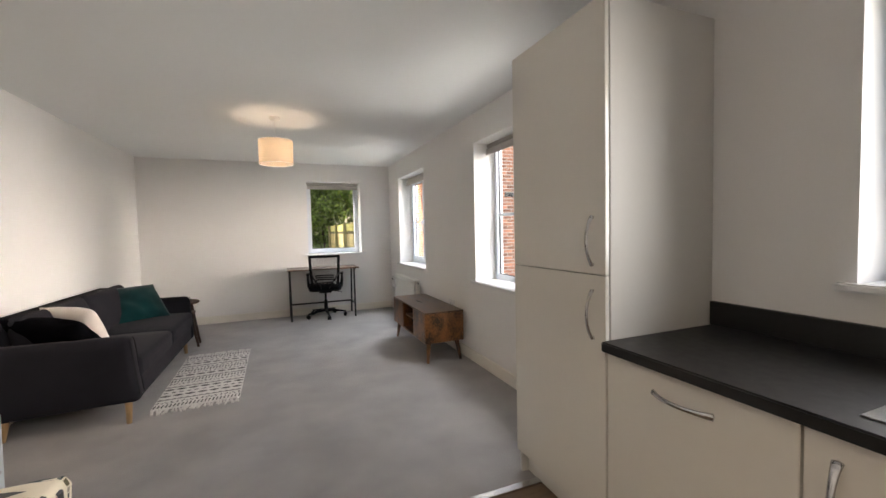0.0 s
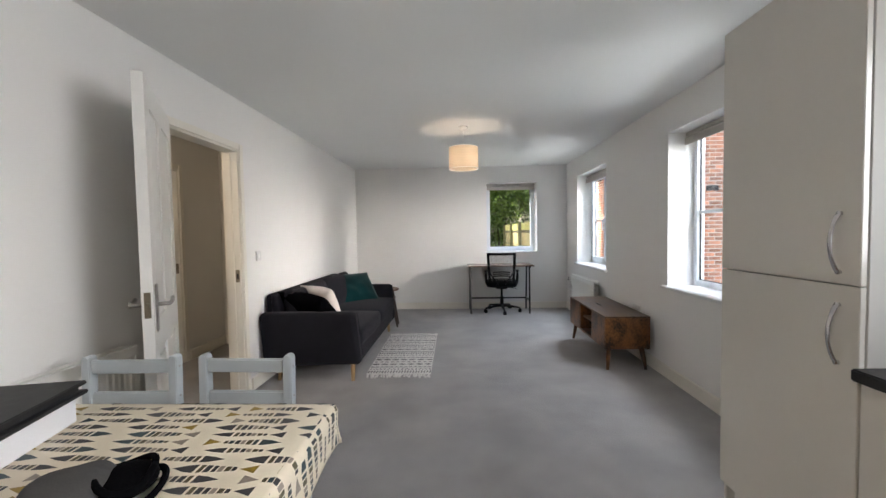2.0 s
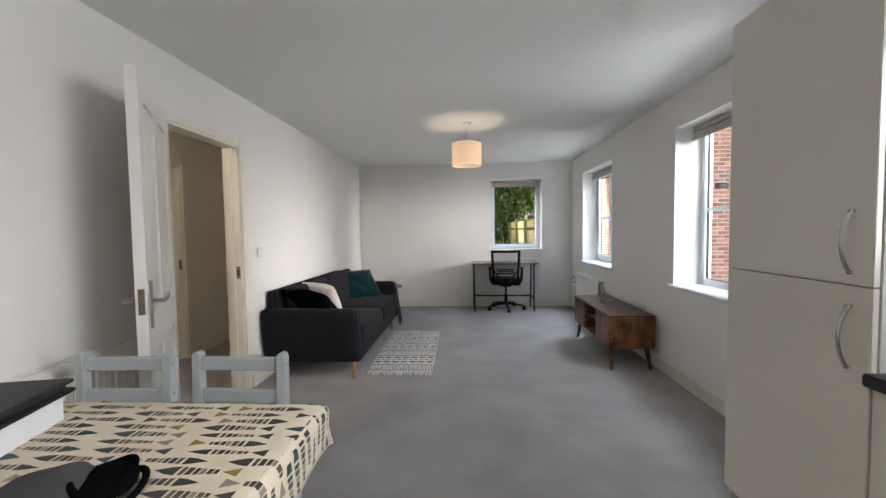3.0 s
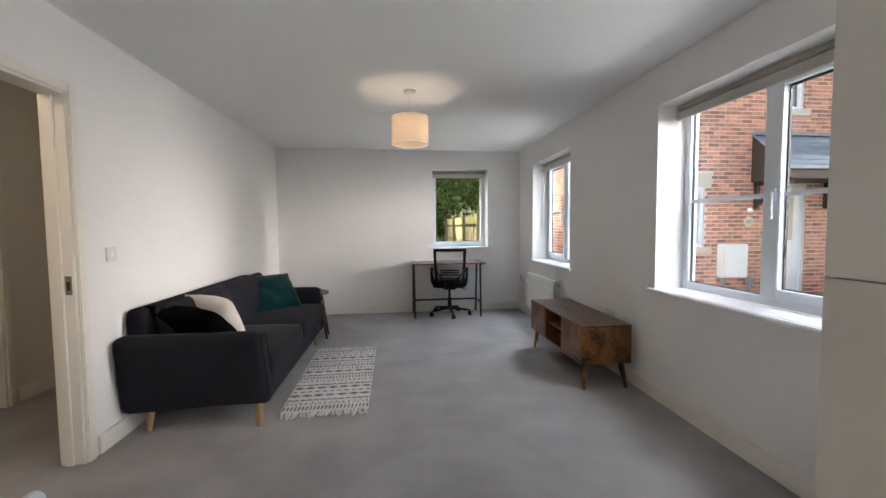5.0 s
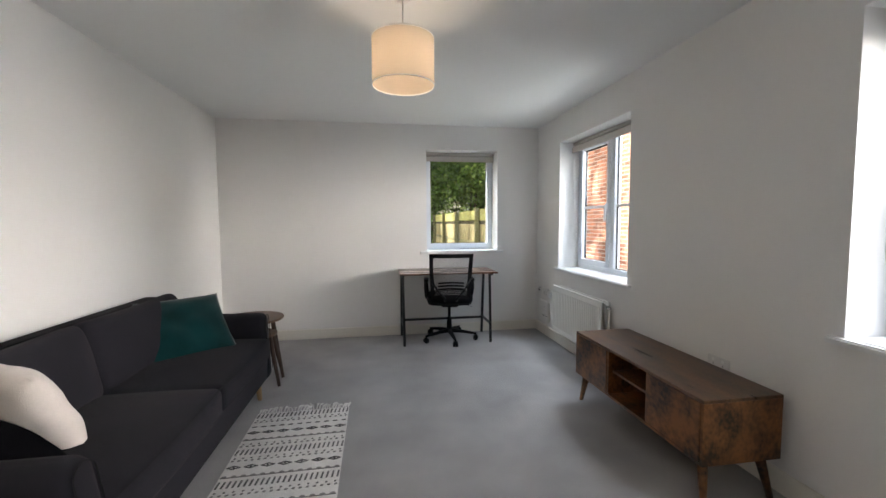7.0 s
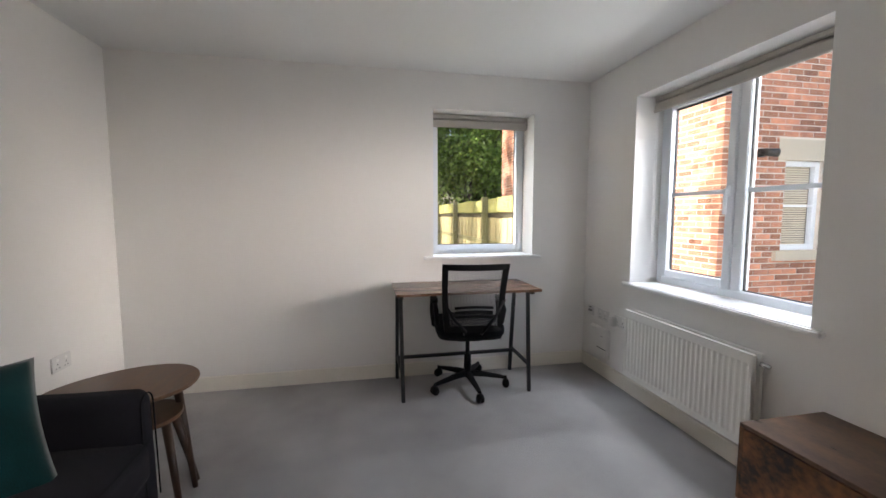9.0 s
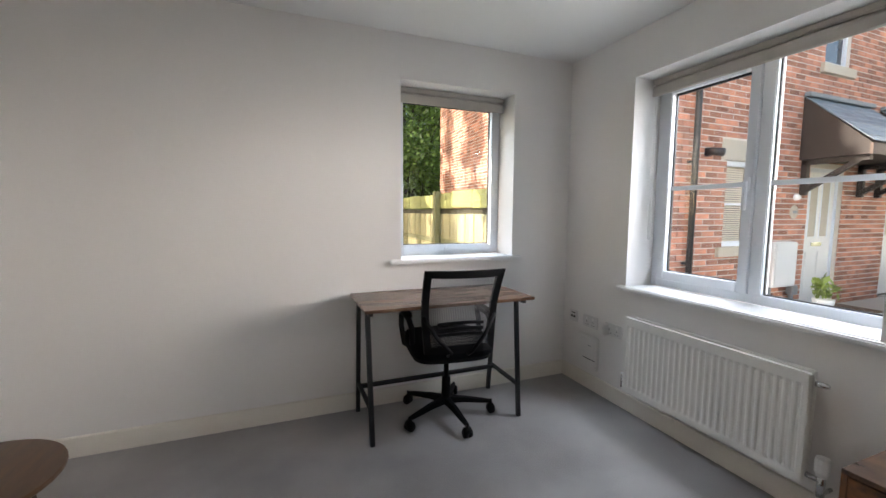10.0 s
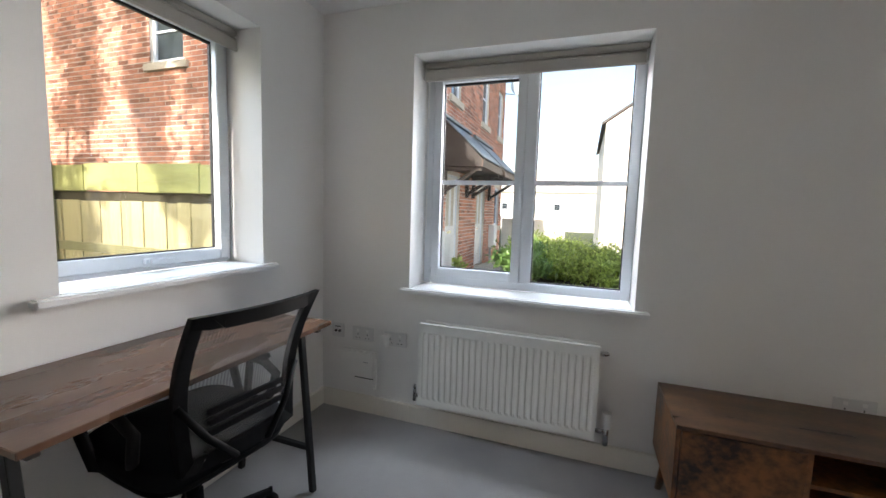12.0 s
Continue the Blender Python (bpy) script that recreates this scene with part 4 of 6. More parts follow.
def line(y, t, bmx):
    flat(bmx, [(-RW / 2 + 0.006, y - t), (RW / 2 - 0.006, y - t), (RW / 2 - 0.006, y + t), (-RW / 2 + 0.006, y + t)])


bands = ["bars", "dots", "moons", "dia", "ticks", "dia", "moons", "dots", "bars", "moons", "dia", "dots", "bars", "dots", "moons", "dia", "ticks", "dots", "bars"]
for k, q in enumerate(bands):
    y_ = -RL / 2 + 0.045 + (RL - 0.09) * k / (len(bands) - 1)
    if q == "bars":
        dashes(y_, 23, 0.0042, 0.024, 0.004, bmB)
    elif q == "moons":
        moons(y_ - 0.010, 13, 0.013, bmG)
        line(y_ - 0.014, 0.0012, bmG)
    elif q == "dots":
        dashes(y_ - 0.010, 18, 0.006, 0.004, 0.003, bmG)
        dashes(y_ + 0.012, 14, 0.004, 0.003, 0.003, bmB)
    elif q == "dia":
        diamonds(y_, 7, 0.036, 0.016, 0.0045)
    else:
        dashes(y_, 11, 0.013, 0.0035, 0.004, bmB)
tagged(part("black_pattern", bmB, RUGB, rg, "raised black yarn pattern"), kind="stuff")
tagged(part("grey_pattern", bmG, RUGG, rg, "raised grey yarn pattern"), kind="stuff")
for sgn in (-1, 1):
    bm = bmesh.new()
    for k in range(34):
        x = RW * ((k + 0.5) / 34 - 0.5)
        dx, ln = random.uniform(-0.03, 0.03), random.uniform(0.05, 0.10)
        y_ = sgn * RL / 2
        for q in range(3):
            ex = x + dx + random.uniform(-0.01, 0.01)
            pipe_path(bm, [Vector((x, y_ - sgn * 0.004, 0.008)), Vector((x + dx * 0.4, y_ + sgn * ln * 0.5, 0.010 + random.uniform(0, 0.012))), Vector((ex, y_ + sgn * ln, 0.006))], 0.005, 5)
    tagged(part("tassels", bm, RUGW, rg, "knotted cream tassels"), kind="stuff")

# ---- nesting side tables ----


def side_table(name, label, cx, cy, a, b, rot, h, legs):
    t = thing(name, label, "side table", "nesting tables")
    bm = bmesh.new()
    n = 44
    rings = []
    for z, k in ((h - 0.018, 0.985), (h - 0.012, 1.0), (h - 0.003, 1.0), (h, 0.99)):
        ring = []
        for i in range(n):
            u = 2 * math.pi * i / n
            egg = 1 + 0.13 * math.cos(u)
            x, y = a * k * math.cos(u), b * k * math.sin(u) * egg
            c, s_ = math.cos(radians(rot)), math.sin(radians(rot))
            ring.append(bm.verts.new((cx + x * c - y * s_, cy + x * s_ + y * c, z)))
        rings.append(ring)
    for r0, r1 in zip(rings, rings[1:]):
        for i in range(n):
            bm.faces.new((r0[i], r0[(i + 1) % n], r1[(i + 1) % n], r1[i]))
    bm.faces.new(rings[-1])
    bm.faces.new(rings[0][::-1])
    part("tabletop", bm, WALNUT, t, "brown walnut veneer top")
    for (x0, y0_), (x1, y1_) in legs:
        bm = bmesh.new()
        tube(bm, (x0, y0_, h - 0.018), (x1, y1_, 0), 0.02, 0.012, 16)
        part("leg", bm, WALNUTD, t, "", 0, True)
    return t


side_table("side_table", "walnut brown egg shaped side table beside the sofa", -0.83, 6.30, 0.31, 0.25, 20, 0.505,
           [((-0.62, 6.34), (-0.525, 6.25)), ((-0.98, 6.14), (-1.06, 6.09)), ((-0.90, 6.45), (-0.95, 6.53))])
side_table("side_table", "smaller walnut brown side table nested underneath", -0.72, 6.20, 0.17, 0.15, 20, 0.40,
           [((-0.60, 6.17), (-0.51, 6.06)), ((-0.60, 6.25), (-0.54, 6.31)), ((-0.83, 6.17), (-0.90, 6.10))])


# ---- tv stand ----
def tv_stand():
    s = thing("tv_stand", "rustic brown tv stand with open middle shelf and splayed legs", "tv stand")
    x0, x1, y0, y1, z0, z1 = 1.70, 2.11, 4.315, 5.475, 0.195, 0.50
    ya, yb = 4.70, 5.07
    bpart("top_panel", (x0, x1, y0, y1, z1 - 0.016, z1), RUSTTOP, s, "brown board top with pale worn edges", 0.0015)
    bpart("side_panel", (x0, x1, y0, y0 + 0.016, z0, z1 - 0.016), RUSTIC, s, "mottled rustic end panel", 0.001)
    bpart("side_panel", (x0, x1, y1 - 0.016, y1, z0, z1 - 0.016), RUSTIC, s, "", 0.001)
    bpart("bottom_panel", (x0, x1, y0 + 0.016, y1 - 0.016, z0, z0 + 0.016), RUSTIC, s, "", 0.001)
    bpart("back_panel", (x1 - 0.006, x1, y0 + 0.016, y1 - 0.016, z0 + 0.016, z1 - 0.016), RUSTIC, s, "", 0)
    for y in (ya, yb):
        bpart("divider", (x0 + 0.002, x1 - 0.006, y - 0.008, y + 0.008, z0 + 0.016, z1 - 0.016), RUSTIC, s, "", 0.001)
    bpart("shelf", (x0 + 0.03, x1 - 0.006, ya + 0.008, yb - 0.008, 0.345, 0.36), RUSTIC, s, "", 0.001)
    for d0, d1 in ((y0 + 0.019, ya - 0.010), (yb + 0.010, y1 - 0.019)):
        bpart("door", (x0 - 0.002, x0 + 0.014, d0, d1, z0 + 0.019, z1 - 0.019), RUSTIC, s, "mottled rustic cupboard door", 0.001)
    for lx, ly, dx, dy in ((x0 + 0.055, y0 + 0.06, -0.03, -0.05), (x1 - 0.055, y0 + 0.06, 0.02, -0.05), (x0 + 0.055, y1 - 0.06, -0.025, 0.03), (x1 - 0.055, y1 - 0.06, 0.02, 0.03)):
        bm = bmesh.new()
        tube(bm, (lx, ly, z0), (lx + dx, ly + dy, 0), 0.024, 0.014, 18)
        part("leg", bm, RUSTIC, s, "dark tapered wooden leg", 0, True)


tv_stand()


# ---- desk ----
def desk():
    d = thing("desk", "dark rustic brown desk on black steel trestle legs under the window", "desk")
    x0, x1, y0, y1, z = 0.492, 1.53, 6.868, 7.355, 0.768
    bpart("desktop", (x0, x1, y0, y1, z - 0.018, z), DESKTOP, d, "dark brown board top with worn streaks", 0.0015)
    feet = []
    for x, sx in ((x0 + 0.035, -1), (x1 - 0.06, 1)):
        f, b = Vector((x - 0.008 * sx, 6.915, 0)), Vector((x, 7.335, 0))
        ft, bt = Vector((x, 6.985, z - 0.03)), Vector((x, 7.25, z - 0.03))
        for a, c in ((f, ft), (b, bt)):
            bm = bmesh.new()
            tube(bm, a, c, 0.0125, square=True)
            part("leg", bm, BLACKM, d, "", 0.002)
        bpart("top_rail", (x - 0.0125, x + 0.0125, y0 + 0.02, y1 - 0.02, z - 0.038, z - 0.0185), BLACKM, d, "", 0.002)
        k = 0.2 / (z - 0.03)
        bm = bmesh.new()
        tube(bm, f.lerp(ft, k), b.lerp(bt, k), 0.011, square=True)
        part("side_rail", bm, BLACKM, d, "", 0.002)
        feet.append(b.lerp(bt, k))
    bm = bmesh.new()
    tube(bm, feet[0] + Vector((0, -0.06, 0)), feet[1] + Vector((0, -0.06, 0)), 0.012, square=True)
    part("stretcher", bm, BLACKM, d, "", 0.002)


desk()


# ---- office chair ----
def office_chair():
    c = thing("office_chair", "black mesh back office swivel chair at the desk", "office chair", at=(1.041, 7.095, 0), rz=-6)
    bm = bmesh.new()
    tube(bm, (0, 0, 0.10), (0, 0, 0.25), 0.03, 0.026, 20)
    tube(bm, (0, 0, 0.25), (0, 0, 0.40), 0.016, 0.016, 16)
    part("gas_lift", bm, BLACKP, c, "", 0, True)
    for k in range(5):
        a = radians(-81 + 72 * k)
        dx, dy = math.cos(a), math.sin(a)
        bm = bmesh.new()
        rows = []
        for t, w, z0, z1 in ((0.02, 0.028, 0.085, 0.125), (0.12, 0.022, 0.082, 0.115), (0.24, 0.017, 0.07, 0.095), (0.29, 0.014, 0.066, 0.085)):
            p = Vector((dx * t, dy * t, 0))
            n_ = Vector((-dy, dx, 0)) * w
            rows.append([bm.verts.new(p + n_ + Vector((0, 0, z0))), bm.verts.new(p - n_ + Vector((0, 0, z0))), bm.verts.new(p - n_ * 0.6 + Vector((0, 0, z1))), bm.verts.new(p + n_ * 0.6 + Vector((0, 0, z1)))])
        for r0, r1 in zip(rows, rows[1:]):
            for i in range(4):
                bm.faces.new((r0[i], r0[(i + 1) % 4], r1[(i + 1) % 4], r1[i]))
        bm.faces.new(rows[0])
        bm.faces.new(rows[-1][::-1])
        arm = part("base_spoke", bm, BLACKP, c, "", 0.003)
        bm = bmesh.new()
        ctr = Vector((dx * 0.29, dy * 0.29, 0.027))
        ax = Vector((-dy, dx, 0)).normalized()
        for s in (-1, 1):
            tube(bm, ctr + ax * s * 0.006, ctr + ax * s * 0.024, 0.027, 0.025, 18)
        tube(bm, ctr + Vector((0, 0, 0.02)), ctr + Vector((0, 0, 0.06)), 0.008)
        tube(bm, ctr + ax * -0.02 + Vector((0, 0, 0.012)), ctr + ax * 0.02 + Vector((0, 0, 0.012)), 0.024, 0.024, 16)
        part("caster", bm, BLACKP, arm, "black twin wheel caster", 0, True)
    bpart("mechanism", (-0.09, 0.09, -0.13, 0.12, 0.385, 0.425), BLACKP, c, "", 0.008)
    bm = bmesh.new()
    pipe_path(bm, [Vector((0.08, 0.0, 0.40)), Vector((0.21, -0.03, 0.385)), Vector((0.25, -0.035, 0.37))], 0.006, 8)
    part("lift_lever", bm, CHROME, c, "thin metal lever with black knob", 0, True)
    bm = bmesh.new()
    superblob(bm, (0.48, 0.47, 0.035), (0, 0, 0.435), 0.4, 0.45, 36, 10)
    part("seat_shell", bm, BLACKP, c, "", 0, True)
    bm = bmesh.new()
    superblob(bm, (0.50, 0.49, 0.10), (0, 0.0, 0.478), 0.5, 0.42, 40, 14)
    part("seat_cushion", bm, SEATF, c, "black fabric seat pad", 0, True)

    def bk(u, v):
        """A point of the back: u across -1..1, v up 0..1, with a lumbar curve."""
        w = 0.223 - 0.022 * (1 - v) ** 2
        y = -0.285 - 0.105 * v + 0.05 * math.sin(math.pi * v) - 0.045 * (1 - u * u) * 0.7
        return Vector((u * w, y + 0.03, 0.50 + 0.478 * v))
    bm = bmesh.new()
    loop = []
    for v in [i / 14 for i in range(15)]:
        loop.append(bk(-1, v))
    for u in [-1 + 2 * i / 12 for i in range(1, 12)]:
        loop.append(bk(u, 1))
    for v in [1 - i / 14 for i in range(15)]:
        loop.append(bk(1, v))
    for u in [1 - 2 * i / 12 for i in range(1, 12)]:
        loop.append(bk(u, 0))
    rings = []
    n = len(loop)
    cen = sum(loop, Vector()) / n
    for i, p in enumerate(loop):
        inw = cen - p
        inw.y = 0
        wd = 0.040
        if abs(inw.x) > 0.15 and p.z < 0.97 and p.z > 0.53:
            q = Vector((math.copysign(wd, inw.x), 0, 0))
        elif abs(inw.x) > 0.15:
            q = Vector((math.copysign(wd, inw.x), 0, math.copysign(wd, inw.z)))
        else:
            q = Vector((0, 0, math.copysign(wd if inw.z < 0 else 0.05, inw.z)))
        rings.append([bm.verts.new(p + Vector((0, -0.011, 0))), bm.verts.new(p + q + Vector((0, -0.011, 0))), bm.verts.new(p + q + Vector((0, 0.011, 0))), bm.verts.new(p + Vector((0, 0.011, 0)))])
    for i in range(n):
        r0, r1 = rings[i], rings[(i + 1) % n]
        for k in range(4):
            bm.faces.new((r0[k], r0[(k + 1) % 4], r1[(k + 1) % 4], r1[k]))
    part("back_frame", bm, BLACKP, c, "black moulded back frame", 0.003)
    bm = bmesh.new()
    sheet = [[bm.verts.new(bk(-0.88 + 1.76 * i / 16, 0.06 + 0.90 * j / 14)) for i in range(17)] for j in range(15)]
    for lo, hi in zip(sheet, sheet[1:]):
        for i in range(16):
            bm.faces.new((lo[i], lo[i + 1], hi[i + 1], hi[i]))
    part("back_mesh", bm, MESHF, c, "see through grey mesh with vertical ribs", 0, True)
    for v0 in (0.19, 0.255, 0.32):
        bm = bmesh.new()
        prev = None
        for i in range(13):
            u = -0.62 + 1.24 * i / 12
            o = Vector((0, -0.022, 0))
            p, q = bk(u, v0 - 0.018 - 0.05 * u * u + 0.05) + o, bk(u, v0 + 0.018 - 0.05 * u * u + 0.05) + o
            cur = [bm.verts.new(p), bm.verts.new(q), bm.verts.new(q + Vector((0, 0.01, 0))), bm.verts.new(p + Vector((0, 0.01, 0)))]
            if prev:
                for k in range(4):
                    bm.faces.new((prev[k], prev[(k + 1) % 4], cur[(k + 1) % 4], cur[k]))
            prev = cur
        part("lumbar_slat", bm, BLACKP, c)
    for s in (-1, 1):
        bm = bmesh.new()
        pipe_path(bm, [bk(s * 0.97, 0.44) + Vector((0, -0.012, 0)), bk(s * 0.66, 0.2) + Vector((0, -0.026, 0)), bk(s * 0.3, 0.02) + Vector((0, -0.02, 0)), Vector((s * 0.06, -0.16, 0.43))], 0.011, 10)
        part("back_bracket", bm, BLACKP, c, "", 0, True)
        bm = bmesh.new()
        pts = [Vector((s * 0.20, 0.06, 0.435)), Vector((s * 0.252, 0.08, 0.46)), Vector((s * 0.262, 0.13, 0.56)), Vector((s * 0.258, 0.15, 0.63)), Vector((s * 0.252, 0.08, 0.655)), Vector((s * 0.25, -0.06, 0.65)), Vector((s * 0.246, -0.13, 0.615)), Vector((s * 0.238, -0.10, 0.52)), Vector((s * 0.20, -0.02, 0.44))]
        pipe_path(bm, pts, 0.017, 10)
        ar = part("armrest", bm, BLACKP, c, "black looped armrest", 0, True)
        bm = bmesh.new()
        superblob(bm, (0.055, 0.22, 0.026), (s * 0.252, 0.03, 0.668), 0.5, 0.5, 24, 8)
        part("arm_pad", bm, BLACKP, ar, "", 0, True)


office_chair()


# ---- kitchen ----
def bow_handle(parent, p, q, out, bow=0.03, label="chrome bow handle"):
    """A thin flat bow handle between p and q, standing off along out."""
    p, q, out = Vector(p), Vector(q), Vector(out)
    bm = bmesh.new()
    side = (q - p).cross(out).normalized()
    rows = []
    for i in range(19):
        t = i / 18
        rise = 0.004 + bow * math.sin(math.pi * t) ** 0.75
        wide = 0.0075 + 0.0045 * abs(2 * t - 1) ** 3
        c = p.lerp(q, t) + out * rise
        rows.append([bm.verts.new(c + side * wide * u + out * 0.0035 * v) for u, v in ((-1, 0), (-0.6, 1), (0.6, 1), (1, 0), (0.6, -1), (-0.6, -1))])
    for a, b in zip(rows, rows[1:]):
        for k in range(6):
            bm.faces.new((a[k], a[(k + 1) % 6], b[(k + 1) % 6], b[k]))
    bm.faces.new(rows[0][::-1])
    bm.faces.new(rows[-1])
    for t in (0.02, 0.98):
        c = p.lerp(q, t)
        tube(bm, c - out * 0.001, c + out * 0.010, 0.007, 0.008, 10)
    return part("handle", bm, CHROME, parent, label, 0, True)


XK = 1.575
fz = thing("fridge_cabinet", "tall gloss ivory integrated fridge freezer cabinet with two doors", "cabinet")
bpart("side_panel", (XK + 0.022, XR - 0.001, 1.853, 1.871, 0, 2.165), PANELW, fz, "satin ivory end panel", 0.0015)
bpart("side_panel", (XK + 0.022, XR - 0.001, 2.475, 2.493, 0, 2.165), PANELW, fz, "", 0.0015)
bpart("top_panel", (XK + 0.022, XR - 0.001, 1.871, 2.475, 2.147, 2.165), PANELW, fz, "", 0.001)
bpart("back_panel", (XR - 0.02, XR - 0.002, 1.871, 2.475, 0.1, 2.147), PANELW, fz, "", 0)
bpart("plinth", (XK + 0.06, XK + 0.078, 1.871, 2.475, 0.0, 0.135), PANELW, fz, "satin ivory plinth", 0.001)
d1 = bpart("door", (XK, XK + 0.02, 1.856, 2.49, 1.118, 2.163), GLOSSW, fz, "gloss ivory upper door", 0.002)
d2 = bpart("door", (XK, XK + 0.02, 1.856, 2.49, 0.125, 1.114), GLOSSW, fz, "gloss ivory lower door", 0.002)
bow_handle(d1, (XK, 1.922, 1.152), (XK, 1.922, 1.345), (-1, 0, 0))
bow_handle(d2, (XK, 1.922, 0.862), (XK, 1.922, 1.055), (-1, 0, 0))


def base_unit(y0, y1, label, hy):
    u = thing("base_unit", label, "cabinet", "kitchen base units")
    bpart("carcass", (XK + 0.024, XR - 0.06, y0 + 0.001, y1 - 0.001, 0.14, 0.831), PANELW, u, "", 0.001)
    d_ = bpart("door", (XK + 0.002, XK + 0.021, y0 + 0.002, y1 - 0.002, 0.145, 0.828), GLOSSW, u, "gloss ivory door", 0.002)
    if hy is None:
        m_ = (y0 + y1) / 2
        bow_handle(d_, (XK + 0.002, m_ - 0.1, 0.75), (XK + 0.002, m_ + 0.1, 0.75), (-1, 0, 0))
    else:
        bow_handle(d_, (XK + 0.002, hy, 0.57), (XK + 0.002, hy, 0.77), (-1, 0, 0))
    return u


base_unit(1.24, 1.852, "gloss ivory base unit with a wide chrome handle", None)
base_unit(0.62, 1.237, "gloss ivory base unit under the sink", 1.17)
base_unit(0.0, 0.617, "gloss ivory base unit under the worktop", 0.08)
base_unit(-0.62, -0.003, "gloss ivory base unit under the worktop", -0.08)
base_unit(-1.29, -0.623, "gloss ivory base unit under the worktop", -0.7)
bm = bmesh.new()
box(bm, XK + 0.06, XK + 0.078, -1.29, 1.852, 0, 0.14)
tagged(part("kitchen_plinth", bm, PANELW, None, bevel=0.001), "satin ivory kickboard under the base units", "plinth")
wt = thing("worktop", "charcoal laminate kitchen worktop with upstand", "worktop")
bm = bmesh.new()
box(bm, XK - 0.03, XR - 0.001, -1.29, 1.8515, 0.833, 0.871)
part("worktop_slab", bm, WORKTOP, wt, "", 0.005, False, 3)
bpart("upstand", (XR - 0.02, XR - 0.001, -1.29, 1.8515, 0.872, 0.972), WORKTOP, wt, "", 0.002)
sk = thing("sink", "stainless steel inset kitchen sink", "sink")
bm = bmesh.new()
box(bm, 1.62, 2.09, 0.18, 1.155, 0.8715, 0.8755)
part("drainer", bm, STEEL, sk, "", 0.0015)
bm = bmesh.new()
for k in range(7):
    box(bm, 1.68, 2.03, 0.62 + k * 0.07, 0.632 + k * 0.07, 0.876, 0.8795)
part("drainer_ribs", bm, STEEL, sk, "", 0.001)
bm = bmesh.new()
spun(bm, [(0.022, 0.876), (0.022, 0.93), (0.012, 0.935), (0.012, 1.12)], (2.05, 0.5, 0), 18)
pipe_path(bm, [Vector((2.05, 0.5, 1.12)), Vector((2.0, 0.5, 1.17)), Vector((1.92, 0.5, 1.17)), Vector((1.87, 0.5, 1.12))], 0.011, 12)
part("tap", bm, CHROME, sk, "chrome mixer tap", 0, True)
for lx, ly in ((0.15, 0.6), (0.75, -0.5), (-0.6, 0.3)):
    dl = thing("downlight", "white recessed kitchen ceiling downlight", "lamp", "kitchen downlights")
    bm = bmesh.new()
    spun(bm, [(0.045, H - 0.001), (0.047, H - 0.006), (0.03, H - 0.008), (0.028, H - 0.003)], (lx, ly, 0), 24)
    part("bezel", bm, PLASTIC, dl, "", 0, True)


# ---- dining table with cloth ----
tx0, tx1, ty0, ty1 = -1.22, -0.07, 1.12, 1.85
tb = thing("dining_table", "pale grey painted dining table under an oilcloth", "table")
bpart("tabletop", (tx0, tx1, ty0, ty1, 0.72, 0.745), GREYP, tb, "", 0.003)
for x in (tx0 + 0.06, tx1 - 0.06):
    for y in (ty0 + 0.06, ty1 - 0.06):
        bm = bmesh.new()
        tube(bm, (x, y, 0.72), (x, y, 0), 0.027, 0.022, square=True)
        part("leg", bm, GREYP, tb, "", 0.003)
for d_ in ((tx0 + 0.09, tx1 - 0.09, ty0 + 0.05, ty0 + 0.07, 0.64, 0.72), (tx0 + 0.09, tx1 - 0.09, ty1 - 0.07, ty1 - 0.05, 0.64, 0.72)):
    bpart("apron", d_, GREYP, tb, "", 0.002)
tc_ = thing("tablecloth", "cream oilcloth printed with striped fish hanging over the table", "tablecloth")
bm = bmesh.new()
cx0, cx1, cy0, cy1, cz, drop = tx0 - 0.012, tx1 + 0.014, ty0 - 0.012, ty1 + 0.014, 0.7505, 0.15


def cloth_pt(u, v):
    """u, v in metres from the cloth's corner; the overhang folds down with a soft bend and flares at corners."""
    x, y, z = cx0 - drop + u, cy0 - drop + v, cz
    dx = max(x - cx1, cx0 - x, 0)
    dy = max(y - cy1, cy0 - y, 0)
    sx, sy = (1 if x > cx1 else -1), (1 if y > cy1 else -1)
    X, Y = min(max(x, cx0), cx1), min(max(y, cy0), cy1)
    over = max(dx, dy)
    if over > 0:
        both = min(dx, dy)
        fl = 0.006 * math.sin(u * 17 + v * 13) * over / drop
        X += sx * (0.018 * min(1, dx / 0.03) + both * 0.03 + (fl if dx else 0)) if dx else 0
        Y += sy * (0.018 * min(1, dy / 0.03) + both * 0.03 + (fl if dy else 0)) if dy else 0
        z -= max(0, over - 0.012)
    return Vector((X, Y, z))


us = sorted({0.0, *[drop * k / 8 for k in range(9)], *[drop + (cx1 - cx0) * k / 24 for k in range(25)], *[drop + (cx1 - cx0) + drop * k / 8 for k in range(9)]})
vs_ = sorted({0.0, *[drop * k / 8 for k in range(9)], *[drop + (cy1 - cy0) * k / 16 for k in range(17)], *[drop + (cy1 - cy0) + drop * k / 8 for k in range(9)]})
grid = [[bm.verts.new(cloth_pt(u, v)) for u in us] for v in vs_]
for a, b in zip(grid, grid[1:]):
    for i in range(len(us) - 1):
        bm.faces.new((a[i], a[i + 1], b[i + 1], b[i]))
cl = part("cloth", bm, CLOTH, tc_, "cream oilcloth sheet", 0, True)
so = cl.modifiers.new("thickness", "SOLIDIFY")
so.thickness, so.offset = 0.0016, 1
prints = {k: bmesh.new() for k in "abcde"}


